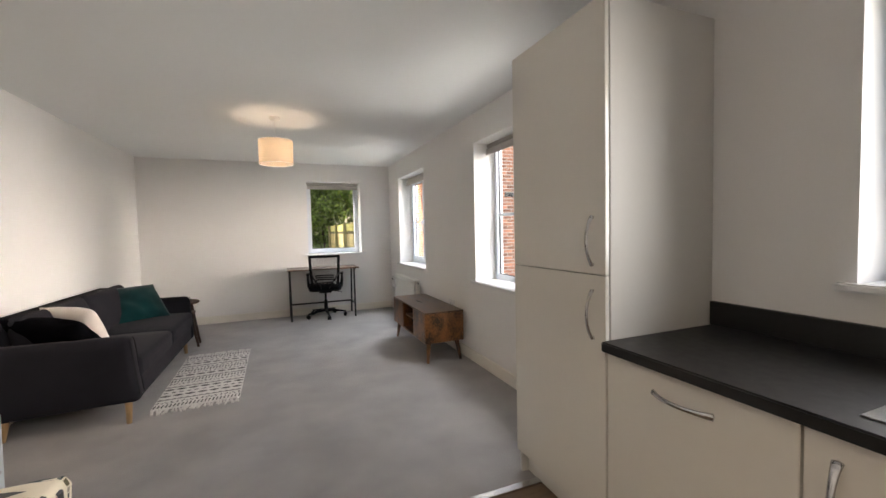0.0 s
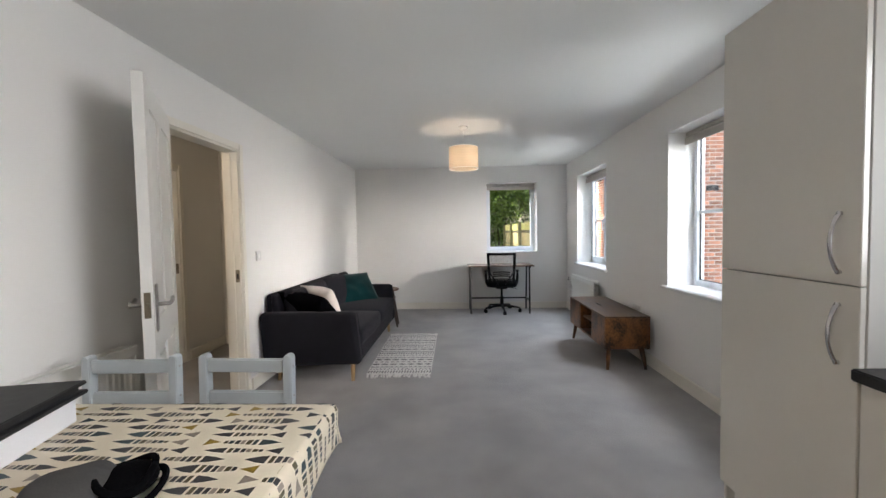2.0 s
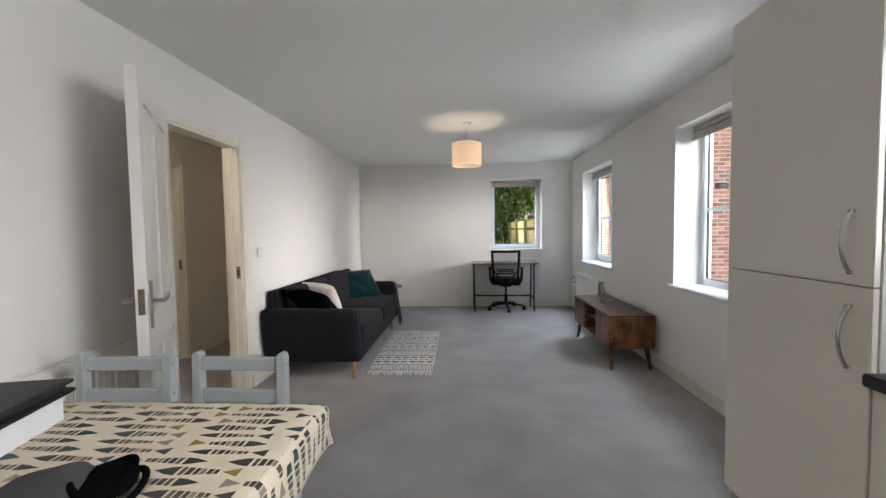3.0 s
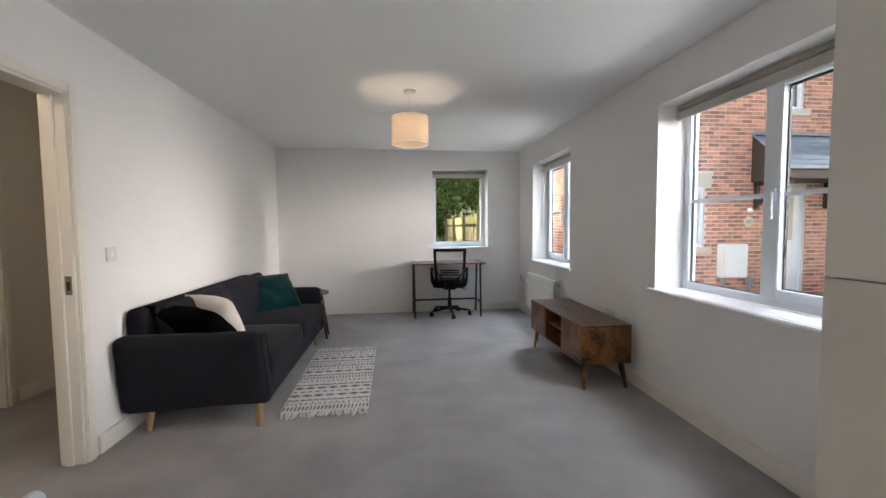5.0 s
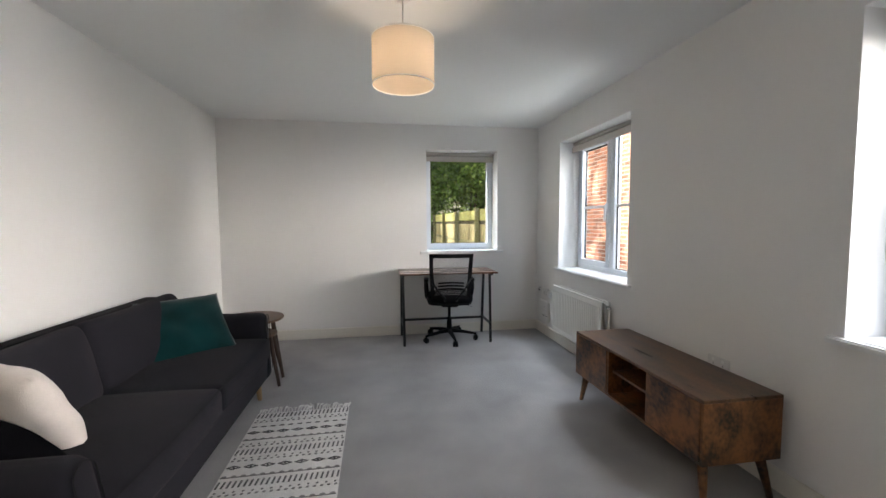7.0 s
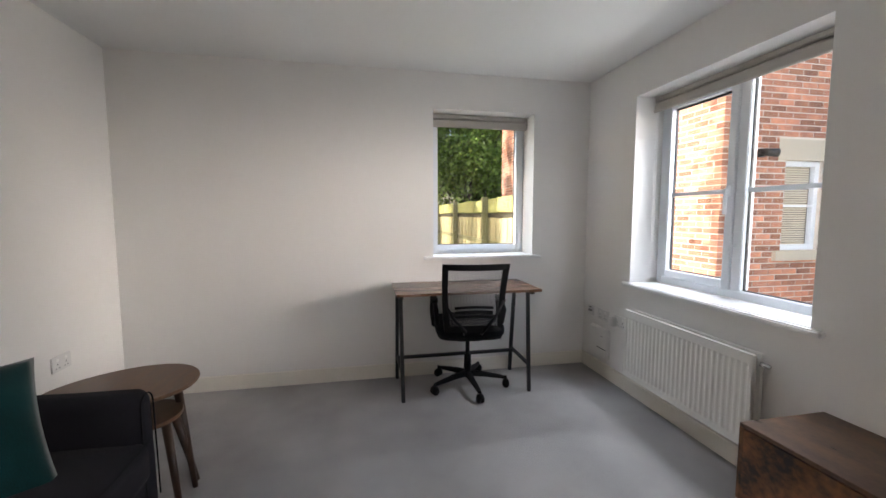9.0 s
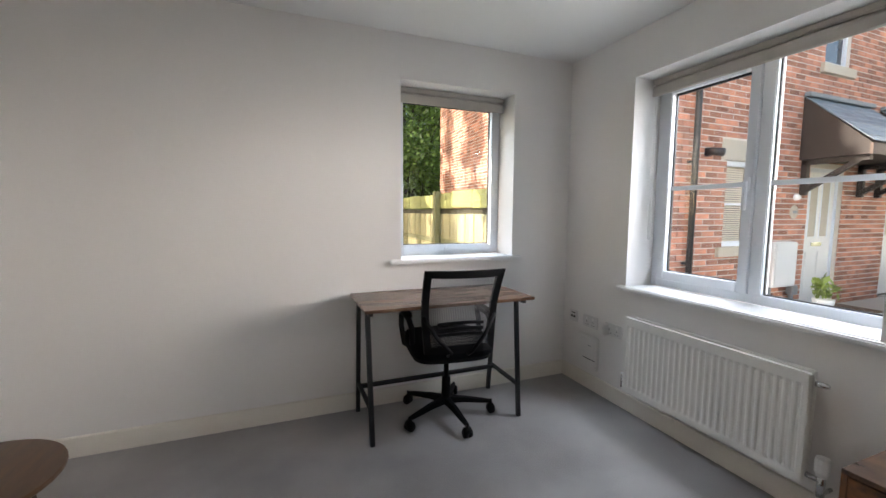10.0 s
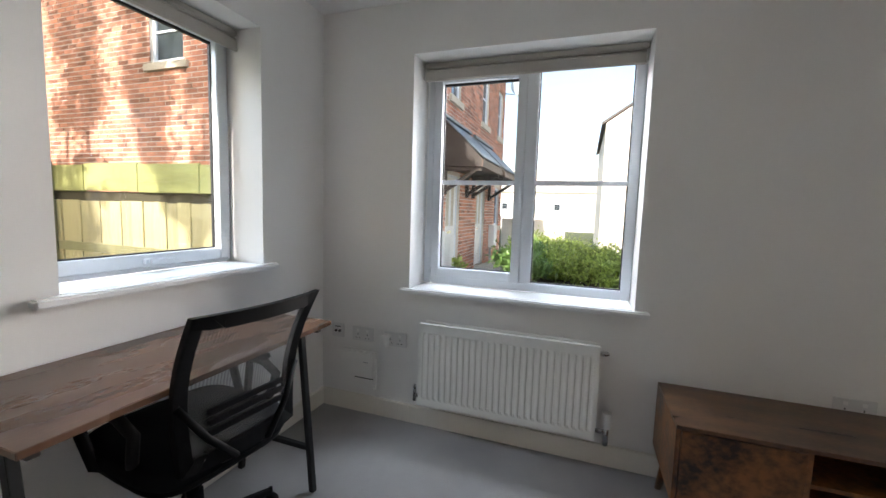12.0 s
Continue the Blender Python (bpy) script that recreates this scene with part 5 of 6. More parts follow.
def ink(key, pts):
    """A printed shape on the cloth, pts in cloth metres, subdivided along x to follow the fold."""
    if max(p[0] for p in pts) > U - 0.004:
        return
    vs = []
    for (u, v) in pts:
        p = cloth_pt(u, v)
        e = 0.002
        nrm = (cloth_pt(u + e, v) - cloth_pt(u - e, v)).cross(cloth_pt(u, v + e) - cloth_pt(u, v - e))
        vs.append(prints[key].verts.new(p + nrm.normalized() * 0.0022))
    prints[key].faces.new(vs)


rng = random.Random(5)
row_h = 0.050
U, V = cx1 - cx0 + 2 * drop, cy1 - cy0 + 2 * drop
r_i = 0
v_ = 0.03
while v_ < V - 0.03:
    u_ = 0.02 + (0.075 if r_i % 2 else 0.0) + rng.uniform(-0.01, 0.02)
    while u_ < U - 0.05:
        ln = 0.205
        flip = rng.random() < 0.5
        hgt = rng.choice((0.014, 0.017, 0.020))
        body = rng.choice("aadda")

        def X(t):
            return u_ + (ln * (1 - t) if flip else ln * t)
        tail = rng.choice("abcdab")
        ink(tail, [(X(0), v_ - 0.016), (X(0.0), v_ + 0.016), (X(0.20), v_)] if not flip else [(X(0.20), v_), (X(0), v_ + 0.016), (X(0), v_ - 0.016)])
        edges = [0.24, 0.29, 0.305, 0.37, 0.39, 0.45, 0.465, 0.52, 0.54, 0.61, 0.63, 0.685]
        for k, (e0, e1) in enumerate(zip(edges[::2], edges[1::2])):
            h0, h1 = hgt * (0.35 + 0.9 * (e0 - 0.2)), hgt * (0.35 + 0.9 * (e1 - 0.2))
            ink("aeca"[k % 4] if body != "d" else "edac"[k % 4], [(X(e0), v_ - h0), (X(e1), v_ - h1), (X(e1), v_ + h1), (X(e0), v_ + h0)])
        ink(body, [(X(0.72), v_ - hgt * 0.85), (X(0.84), v_ - hgt * 0.65), (X(1.0), v_), (X(0.84), v_ + hgt * 0.65), (X(0.72), v_ + hgt * 0.85)])
        u_ += ln + rng.uniform(0.025, 0.06)
    v_ += row_h * 0.80
    r_i += 1
for key, mt, nm in (("a", INK1, "charcoal_print"), ("b", INK2, "mustard_print"), ("c", INK3, "taupe_print"), ("d", INK4, "teal_print"), ("e", INK5, "olive_print")):
    me = bpy.data.meshes.new(nm)
    prints[key].to_mesh(me)
    prints[key].free()
    me.materials.append(mt)
    po = new(nm, me)
    po.parent = tc_
    tagged(po, "printed fish shapes", "", "", "stuff")


def dining_chair():
    """Local y points away from the table; the back stands at y = 0."""
    c = thing("dining_chair", "pale grey painted wooden dining chair with two back rails", "chair", "chairs at the dining table")
    w = 0.175
    for s in (-1, 1):
        bm = bmesh.new()
        outline = [(-0.017, 0.0), (0.017, 0.0)] + [(0.017 * math.cos(a), 0.811 + 0.017 * math.sin(a)) for a in [math.pi * k / 8 for k in range(9)]]
        faces = [[bm.verts.new((s * w + u, y + (0.02 if z > 0.5 else 0.0), z)) for u, z in outline] for y in (-0.026, 0.016)]
        bm.faces.new(faces[0])
        bm.faces.new(faces[1][::-1])
        for k in range(len(outline)):
            q = (k + 1) % len(outline)
            bm.faces.new((faces[0][k], faces[1][k], faces[1][q], faces[0][q]))
        part("back_post", bm, GREYP, c, "", 0.003, False, 2)
        bm = bmesh.new()
        box(bm, s * w - 0.017, s * w + 0.017, -0.40, -0.366, 0, 0.43)
        part("front_leg", bm, GREYP, c, "", 0.004)
        for z in (0.68, 0.80):
            bm = bmesh.new()
            tube(bm, (s * (w + 0.0165), 0.012, z - 0.02), (s * (w + 0.019), 0.012, z - 0.02), 0.0045, seg=10)
            part("screw_cap", bm, NICKEL, c)
    for z0, z1 in ((0.755, 0.81), (0.625, 0.68)):
        bpart("back_rail", (-w + 0.016, w - 0.016, 0.0, 0.018, z0, z1), GREYP, c, "", 0.005)
    bpart("seat", (-0.2, 0.2, -0.41, -0.012, 0.43, 0.452), GREYP, c, "", 0.006)
    for s in (-1, 1):
        bpart("stretcher", (s * w - 0.009, s * w + 0.009, -0.366, -0.02, 0.2, 0.23), GREYP, c, "", 0.002)
    return c


c1 = dining_chair()
c1.matrix_basis = pose(-0.495, 2.15, -0.0, 0, 0, -1.5)
copy_thing(c1, pose(-0.965, 2.14, 0, 0, 0, 2.5))

bk_ = thing("document_box", "white card box with an overhanging black lid on the table", "box", at=(-0.79, 1.742, 0.7535), rz=-77)
bpart("box_body", (0.0, 0.44, -0.32, 0.0, 0, 0.078), BOXW, bk_, "white card sides", 0.002)
bpart("lid", (-0.022, 0.46, -0.34, 0.022, 0.078, 0.090), BOOKB, bk_, "black leatherette lid", 0.003)
bpart("lid_liner", (-0.006, 0.444, -0.326, 0.006, 0.090, 0.106), BOOKB, bk_, "", 0.002)
bpart("lid_top", (-0.020, 0.458, -0.338, 0.020, 0.106, 0.118), BOOKB, bk_, "", 0.003)


def cap():
    c = thing("flat_cap", "dark grey felt cap with black band lying on the table", "cap", at=(-0.445, 1.375, 0.7535), rz=28)
    bm = bmesh.new()
    superblob(bm, (0.17, 0.14, 0.066), (0.01, 0, 0.032), 0.8, 0.9, 36, 16, shape=lambda p: Vector((p.x, p.y, p.z * (1 - 0.25 * (p.x > 0.05)) + 0.016 * noise.noise(p * 13))))
    part("crown", bm, CAPG, c, "", 0, True)
    for name, z, rx, ry in (("brim", 0.008, 0.070, 0.076), ("band", 0.040, 0.052, 0.068)):
        bm = bmesh.new()
        pts = [Vector((0.10 + rx * math.cos(a), ry * math.sin(a), z + 0.010 * math.sin(2 * a + 1))) for a in [2 * math.pi * k / 28 for k in range(29)]]
        pipe_path(bm, pts, 0.0075, 10)
        part(name, bm, BLACKC, c, "soft black band", 0, True)
    bm = bmesh.new()
    superblob(bm, (0.12, 0.14, 0.05), (0.10, 0, 0.025), 0.9, 1.0, 24, 8)
    part("lining", bm, BLACKC, c, "", 0, True)


cap()


# ---- outside: ground ----
bm = bmesh.new()
for (x0, x1, y0, y1) in ((-400, 400, YF + 0.3, 400), (-400, -4.5, -400, YF + 0.3), (XR + 0.3, 400, -400, YF + 0.3), (-4.5, XR + 0.3, -400, YB - 0.12)):
    vs = [bm.verts.new(p) for p in ((x0, y0, -0.16), (x1, y0, -0.16), (x1, y1, -0.16), (x0, y1, -0.16))]
    bm.faces.new(vs)
structure(part("ground", bm, GRASS), "rough grassy ground around the houses")
bm = bmesh.new()
box(bm, XR + 0.3, 40, -6, 3.0, -0.155, -0.13)
structure(part("road", bm, TARMAC), "grey asphalt shared drive")
bm = bmesh.new()
box(bm, XR + 0.32, 5.9, 3.0, 8.34, -0.155, -0.12)
box(bm, 5.9, 14.2, 7.30, 8.34, -0.155, -0.12)
structure(part("pavement", bm, PAVE), "pale concrete path along the brick house")
bm = bmesh.new()
box(bm, 5.9, 14.2, 3.0, 7.28, -0.155, -0.10)
structure(part("planting_bed", bm, SOIL), "dark bark mulch planting bed")

# ---- brick house across the path ----
HX0, HX1, HY0, HY1, HZ = 4.53, 12.6, 8.36, 16.2, 5.3
house = thing("brick_house", "orange red brick terraced house with porch canopies", "house")


front_holes = [(5.47, 6.07, 0.85, 1.98), (7.30, 8.20, -0.1, 1.98), (9.55, 10.45, -0.1, 1.98), (11.65, 12.25, 0.85, 1.98),
               (7.42, 8.06, 3.45, 4.75), (9.85, 10.5, 3.45, 4.75), (11.65, 12.3, 3.45, 4.75)]
lintels = [(5.35, 6.19, 1.98, 2.24), (11.53, 12.37, 1.98, 2.24)]
gable_holes = [(11.55, 12.25, 3.35, 4.3)]


def skin(name, axis, face, u0, u1, z0, z1, holes, inward):
    """The solid wall behind the bricks: mortar coloured, recessed 8 mm from the brick faces."""
    us = sorted({u0, u1, *[h[0] for h in holes], *[h[1] for h in holes]})
    bm = bmesh.new()
    a0, a1 = sorted((face + inward * 0.005, face + inward * 0.25))
    for ua, ub in zip(us, us[1:]):
        spans = sorted([(h[2], h[3]) for h in holes if h[0] <= ua and h[1] >= ub])
        z = z0
        for s0, s1 in spans + [(z1, z1)]:
            if s0 > z:
                box(bm, *((ua, ub, a0, a1, z, s0) if axis == "y" else (a0, a1, ua, ub, z, s0)))
            z = max(z, s1)
    return part(name, bm, MORTAR, house, "pale mortar wall behind the bricks")


front = skin("wall", "y", HY0, HX0 + 0.26, HX1, -0.14, HZ, front_holes, 1)
gable = skin("wall", "x", HX0, HY0 + 0.01, HY1, -0.14, HZ, gable_holes, 1)
bm = bmesh.new()
box(bm, HX0 + 0.27, HX1, HY1 - 0.2, HY1, -0.14, HZ)
box(bm, HX1 - 0.2, HX1 - 0.001, HY0 + 0.27, HY1 - 0.2, -0.14, HZ)
part("wall", bm, MORTAR, house, "plain rear walls")
bm = bmesh.new()
ym = (HY0 + HY1) / 2
vs = [bm.verts.new(p) for p in ((HX0 - 0.2, HY0 - 0.12, HZ), (HX1 + 0.06, HY0 - 0.12, HZ), (HX1 + 0.06, ym, HZ + 2.6), (HX0 - 0.2, ym, HZ + 2.6), (HX0 - 0.2, HY1 + 0.3, HZ), (HX1 + 0.2, HY1 + 0.3, HZ))]
bm.faces.new((vs[0], vs[1], vs[2], vs[3]))
bm.faces.new((vs[3], vs[2], vs[5], vs[4]))
bm.faces.new((vs[0], vs[3], vs[4]))
bm.faces.new((vs[1], vs[5], vs[2]))
bm.faces.new((vs[0], vs[4], vs[5], vs[1]))
part("roof", bm, TILE, house, "dark tiled pitched roof")

BW, BH, BL, CO = 0.210, 0.061, 0.225, 0.075


def brick_rows(axis, face, u0, u1, z0, z1, holes, near):
    """Running bond; bricks inside the near stretch become single parts, the rest one mesh."""
    single, verts, faces = [], [], []
    rng_ = random.Random(11)
    r = 0
    z = z0
    while z + BH <= z1 + 1e-6:
        u = u0 - (BL / 2 if r % 2 else 0)
        while u < u1 - 0.02:
            a, b = max(u, u0), min(u + BW, u1)
            pieces = [(a, b)]
            for h in holes:
                if z + BH > h[2] + 0.01 and z < h[3] - 0.01:
                    nxt = []
                    for p0, p1 in pieces:
                        if p1 <= h[0] or p0 >= h[1]:
                            nxt.append((p0, p1))
                        else:
                            if p0 < h[0] - 0.02:
                                nxt.append((p0, h[0]))
                            if p1 > h[1] + 0.02:
                                nxt.append((h[1], p1))
                    pieces = nxt
            for p0, p1 in pieces:
                if p1 - p0 < 0.02:
                    continue
                if near and near[0] < p0 and p1 < near[1] and near[2] < z < near[3] and abs(p1 - p0 - BW) < 1e-4 and len(single) < 290:
                    single.append((p0, z))
                    continue
                o = rng_.uniform(-0.002, 0.002)
                k = len(verts)
                if axis == "y":
                    verts += [(p0, face + o, z), (p1, face + o, z), (p1, face + o, z + BH), (p0, face + o, z + BH), (p0, face + 0.011, z), (p1, face + 0.011, z), (p1, face + 0.011, z + BH), (p0, face + 0.011, z + BH)]
                else:
                    verts += [(face + o, p1, z), (face + o, p0, z), (face + o, p0, z + BH), (face + o, p1, z + BH), (face + 0.011, p1, z), (face + 0.011, p0, z), (face + 0.011, p0, z + BH), (face + 0.011, p1, z + BH)]
                faces += [(k, k + 1, k + 2, k + 3), (k + 1, k + 5, k + 6, k + 2), (k + 4, k, k + 3, k + 7), (k + 3, k + 2, k + 6, k + 7), (k, k + 4, k + 5, k + 1)]
            u += BL
        z += CO
        r += 1
    return single, verts, faces


def house_window(u0, u1, z0, z1, panes=1, blinds=False, axis="y", face=HY0):
    wn = thing("window", "white upvc window of the brick house", "")
    wn.parent = house
    for k in ("label",):
        wn[k] = "white upvc casement window"

    def d(a0, a1, ua, ub, za, zb):
        return (ua, ub, a0, a1, za, zb) if axis == "y" else (a0, a1, ua, ub, za, zb)
    f0, f1 = face + 0.05, face + 0.11
    bm = bmesh.new()
    fw = 0.065
    box(bm, *d(f0, f1, u0, u0 + fw, z0, z1))
    box(bm, *d(f0, f1, u1 - fw, u1, z0, z1))
    box(bm, *d(f0, f1, u0 + fw, u1 - fw, z0, z0 + fw))
    box(bm, *d(f0, f1, u0 + fw, u1 - fw, z1 - fw, z1))
    box(bm, *d(f0 + 0.01, f1, u0 + fw, u1 - fw, (z0 + z1) / 2 - 0.015, (z0 + z1) / 2 + 0.015))
    part("frame", bm, UPVC, wn)
    bm = bmesh.new()
    box(bm, *d(f0 + 0.03, f0 + 0.036, u0 + fw, u1 - fw, z0 + fw, z1 - fw))
    part("pane", bm, DARKPANE if not blinds else GLASS, wn, "glass pane")
    if blinds:
        bm = bmesh.new()
        z = z0 + fw
        while z < z1 - fw:
            box(bm, *d(f1 + 0.01, f1 + 0.02, u0 + fw, u1 - fw, z, z + 0.022))
            z += 0.03
        part("slat_blind", bm, STONE, wn, "lowered buff slatted blind")
        # dark sheet added in place of the unlit room behind the slats
        bm = bmesh.new()
        box(bm, *d(f1 + 0.05, f1 + 0.06, u0, u1, z0, z1))
        part("dark_backing", bm, DARKHOLE, wn)


house_window(5.47, 6.07, 0.85, 1.98, blinds=True)
house_window(11.65, 12.25, 0.85, 1.98)
for w_ in front_holes[4:]:
    house_window(*w_)
house_window(*gable_holes[0], axis="x", face=HX0)
for (u0, u1, z0, z1) in lintels:
    bpart("lintel", (u0, u1, HY0 - 0.006, HY0 + 0.012, z0 + 0.005, z1), STONE, house, "buff cast stone lintel", 0.003)
for (u0, u1, z0) in ((5.35, 6.19, 0.85), (11.53, 12.37, 0.85), (7.32, 8.16, 3.45), (9.75, 10.6, 3.45), (11.55, 12.4, 3.45)):
    bpart("sill", (u0, u1, HY0 - 0.05, HY0 + 0.05, z0 - 0.13, z0 - 0.002), STONE, house, "buff cast stone sill", 0.004)
bpart("sill", (HX0 - 0.05, HX0 + 0.05, 11.45, 12.35, 3.24, 3.348), STONE, house, "buff cast stone sill", 0.004)


def front_door(u0, u1):
    d = thing("door", "", "")
    d.parent = house
    d["label"] = "white panelled front door with tall glazed lights"
    f = HY0 + 0.06
    bpart("frame", (u0, u0 + 0.06, f, f + 0.06, -0.1, 1.98), UPVC, d, "", 0.003)
    bpart("frame", (u1 - 0.06, u1, f, f + 0.06, -0.1, 1.98), UPVC, d, "", 0.003)
    bpart("frame", (u0 + 0.06, u1 - 0.06, f, f + 0.06, 1.92, 1.98), UPVC, d, "", 0.003)
    bpart("leaf", (u0 + 0.06, u1 - 0.06, f + 0.015, f + 0.055, -0.1, 1.92), DOORP, d, "", 0.003)
    m_ = (u0 + u1) / 2
    for a, b in ((m_ - 0.25, m_ - 0.06), (m_ + 0.06, m_ + 0.25)):
        bpart("glazed_light", (a, b, f + 0.008, f + 0.014, 0.95, 1.78), STONE, d, "blind behind patterned glass", 0.002)
        bpart("bead", (a - 0.02, a, f + 0.004, f + 0.014, 0.93, 1.80), UPVC, d, "", 0.001)
        bpart("bead", (b, b + 0.02, f + 0.004, f + 0.014, 0.93, 1.80), UPVC, d, "", 0.001)
        bpart("raised_panel", (a, b, f + 0.004, f + 0.014, 0.1, 0.72), DOORP, d, "", 0.004)
    bpart("letterbox", (m_ - 0.14, m_ + 0.14, f + 0.002, f + 0.014, 0.80, 0.86), CHROME, d, "metal letterbox", 0.002)
    bpart("threshold", (u0, u1, HY0 - 0.02, f + 0.06, -0.12, -0.1), STEEL, d, "", 0.002)


front_door(7.30, 8.20)
front_door(9.55, 10.45)


def canopy(u0, u1, zt=2.95, zb=2.22, out=0.78):
    c = thing("porch_canopy", "", "")
    c.parent = house
    c["label"] = "slate porch canopy with brown timber brackets"
    y0, y1 = HY0 - 0.004, HY0 - out
    bm = bmesh.new()
    n = 7
    rs = random.Random(3)
    for j in range(n):
        t0, t1 = j / n, (j + 1) / n + 0.05
        k = int((u1 - u0) / 0.25)
        for i in range(k + (1 if j % 2 else 0)):
            a = u0 + (u1 - u0) / k * (i - (0.5 if j % 2 else 0))
            b = a + (u1 - u0) / k - 0.006
            a, b = max(a, u0), min(b, u1)
            if b - a < 0.03:
                continue
            za, zb_ = zt + (zb - zt) * t0, zt + (zb - zt) * min(t1, 1.02)
            ya, yb_ = y0 + (y1 - y0) * t0, y0 + (y1 - y0) * min(t1, 1.02)
            lift = 0.016 + rs.uniform(0, 0.003)
            v = [bm.verts.new(p) for p in ((a, ya, za + 0.004), (b, ya, za + 0.004), (b, yb_, zb_ + lift), (a, yb_, zb_ + lift))]
            w = [bm.verts.new(p) for p in ((a, ya, za - 0.004), (b, ya, za - 0.004), (b, yb_, zb_ + lift - 0.012), (a, yb_, zb_ + lift - 0.012))]
            bm.faces.new(v)
            bm.faces.new(w[::-1])
            for q in range(4):
                bm.faces.new((v[q], w[q], w[(q + 1) % 4], v[(q + 1) % 4]))
    part("slates", bm, SLATE, c, "blue grey overlapping slates")
    bm = bmesh.new()
    vs = [bm.verts.new(p) for p in ((u0 + 0.02, y0, zt - 0.01), (u1 - 0.02, y0, zt - 0.01), (u1 - 0.02, y1 + 0.03, zb - 0.01), (u0 + 0.02, y1 + 0.03, zb - 0.01), (u0 + 0.02, y0, zb - 0.16), (u1 - 0.02, y0, zb - 0.16), (u1 - 0.02, y1 + 0.03, zb - 0.16), (u0 + 0.02, y1 + 0.03, zb - 0.16))]
    for f in ((0, 1, 2, 3), (7, 6, 5, 4), (0, 3, 7, 4), (1, 5, 6, 2), (3, 2, 6, 7), (0, 4, 5, 1)):
        bm.faces.new([vs[i] for i in f])
    part("timber_body", bm, BROWNT, c, "dark brown boarded canopy body")
    bpart("fascia", (u0, u1, y1 - 0.004, y1 + 0.028, zb - 0.17, zb - 0.03), material("brown fascia " + str(u0), (0.12, 0.08, 0.06), 0.6, 0.2, 5, 60, 0.05), c, "mid brown fascia board", 0.003)
    bpart("ridge_flashing", (u0, u1, y0 - 0.08, y0 - 0.002, zt - 0.01, zt + 0.05), SLATE, c, "grey ridge flashing", 0.01)
    for u in (u0 + 0.12, u1 - 0.12):
        bm = bmesh.new()
        box(bm, u - 0.035, u + 0.035, HY0 - 0.075, HY0 - 0.003, zb - 0.66, zb - 0.162)
        tube(bm, (u, HY0 - 0.04, zb - 0.60), (u, y1 + 0.12, zb - 0.19), 0.032, square=True)
        box(bm, u - 0.035, u + 0.035, y1 + 0.05, HY0 - 0.003, zb - 0.23, zb - 0.162)
        part("bracket", bm, BROWNT, c, "dark brown timber bracket")


canopy(6.98, 8.72)
canopy(9.02, 10.9)
bm = bmesh.new()
tube(bm, (4.80, HY0 - 0.06, -0.1), (4.80, HY0 - 0.06, HZ), 0.036)
dp = part("downpipe", bm, BLACKG, house, "black round downpipe", 0, True)
for z in (0.65, 1.9, 3.4):
    bpart("pipe_clip", (4.73, 4.87, HY0 - 0.05, HY0 - 0.003, z, z + 0.03), BLACKG, dp, "", 0.002)
bpart("gutter", (HX0 - 0.1, HX1 + 0.1, HY0 - 0.2, HY0 - 0.06, HZ - 0.05, HZ + 0.03), BLACKG, house, "black gutter", 0.01)
fl = thing("flood_light", "small black outdoor wall light", "wall light")
bpart("wall_mount", (5.02, 5.1, HY0 - 0.06, HY0 - 0.004, 2.0, 2.1), BLACKG, fl, "", 0.008)
bm = bmesh.new()
tube(bm, (5.06, HY0 - 0.05, 2.06), (5.1, HY0 - 0.2, 2.03), 0.045, 0.05, 18)
part("lamp_head", bm, BLACKG, fl, "", 0, True)
for (u0, u1, z0, z1) in ((6.33, 6.85, 0.27, 0.90), (11.0, 11.4, 0.27, 0.90)):
    mb = thing("meter_box", "white plastic utility meter box on the brick wall", "meter box", "meter boxes")
    bpart("box_body", (u0, u1, HY0 - 0.16, HY0 - 0.004, z0, z1), RENDER2, mb, "", 0.012)
    bpart("box_door", (u0 + 0.025, u1 - 0.025, HY0 - 0.168, HY0 - 0.16, z0 + 0.025, z1 - 0.025), RENDER2, mb, "", 0.004)
    bpart("conduit", ((u0 + u1) / 2 - 0.2, (u0 + u1) / 2 - 0.14, HY0 - 0.09, HY0 - 0.03, -0.12, z0), GREYPL, mb, "grey pipe", 0.01)
gb = thing("gas_pipe_box", "grey plastic pipe cover at the foot of the wall", "pipe box")
bpart("cover", (6.93, 7.06, HY0 - 0.1, HY0 - 0.004, 0.12, 0.25), GREYPL, gb, "", 0.01)
bpart("pipe", (6.965, 7.025, HY0 - 0.07, HY0 - 0.02, -0.12, 0.12), GREYPL, gb, "", 0.008)
np_ = thing("number_plaque", "small pale oval house number plaque", "sign")
bm = bmesh.new()
spun(bm, [(0.0, -0.016), (0.085, -0.016), (0.1, -0.008), (0.1, -0.003)], (6.98, HY0, 1.32), 24, "y")
part("plaque", bm, STONE, np_, "", 0, True)
bpart("number_bar", (6.93, 7.03, HY0 - 0.018, HY0 - 0.0165, 1.30, 1.34), GREYPL, np_, "", 0)
bl = thing("door_bell_light", "small white bulkhead light by the front door", "wall light")
bm = bmesh.new()
spun(bm, [(0.0, -0.07), (0.03, -0.065), (0.045, -0.04), (0.045, -0.003)], (6.98, HY0, 1.53), 18, "y")
part("lens", bm, PLASTIC, bl, "", 0, True)
mt_ = thing("door_mat", "brown coir door mat on the path", "mat")
bpart("mat", (7.25, 8.15, 7.75, 8.28, -0.119, -0.1), MAT, mt_, "", 0.004)
pp = thing("plant_pot", "white glazed pot with a small green plant", "plant pot")
bm = bmesh.new()
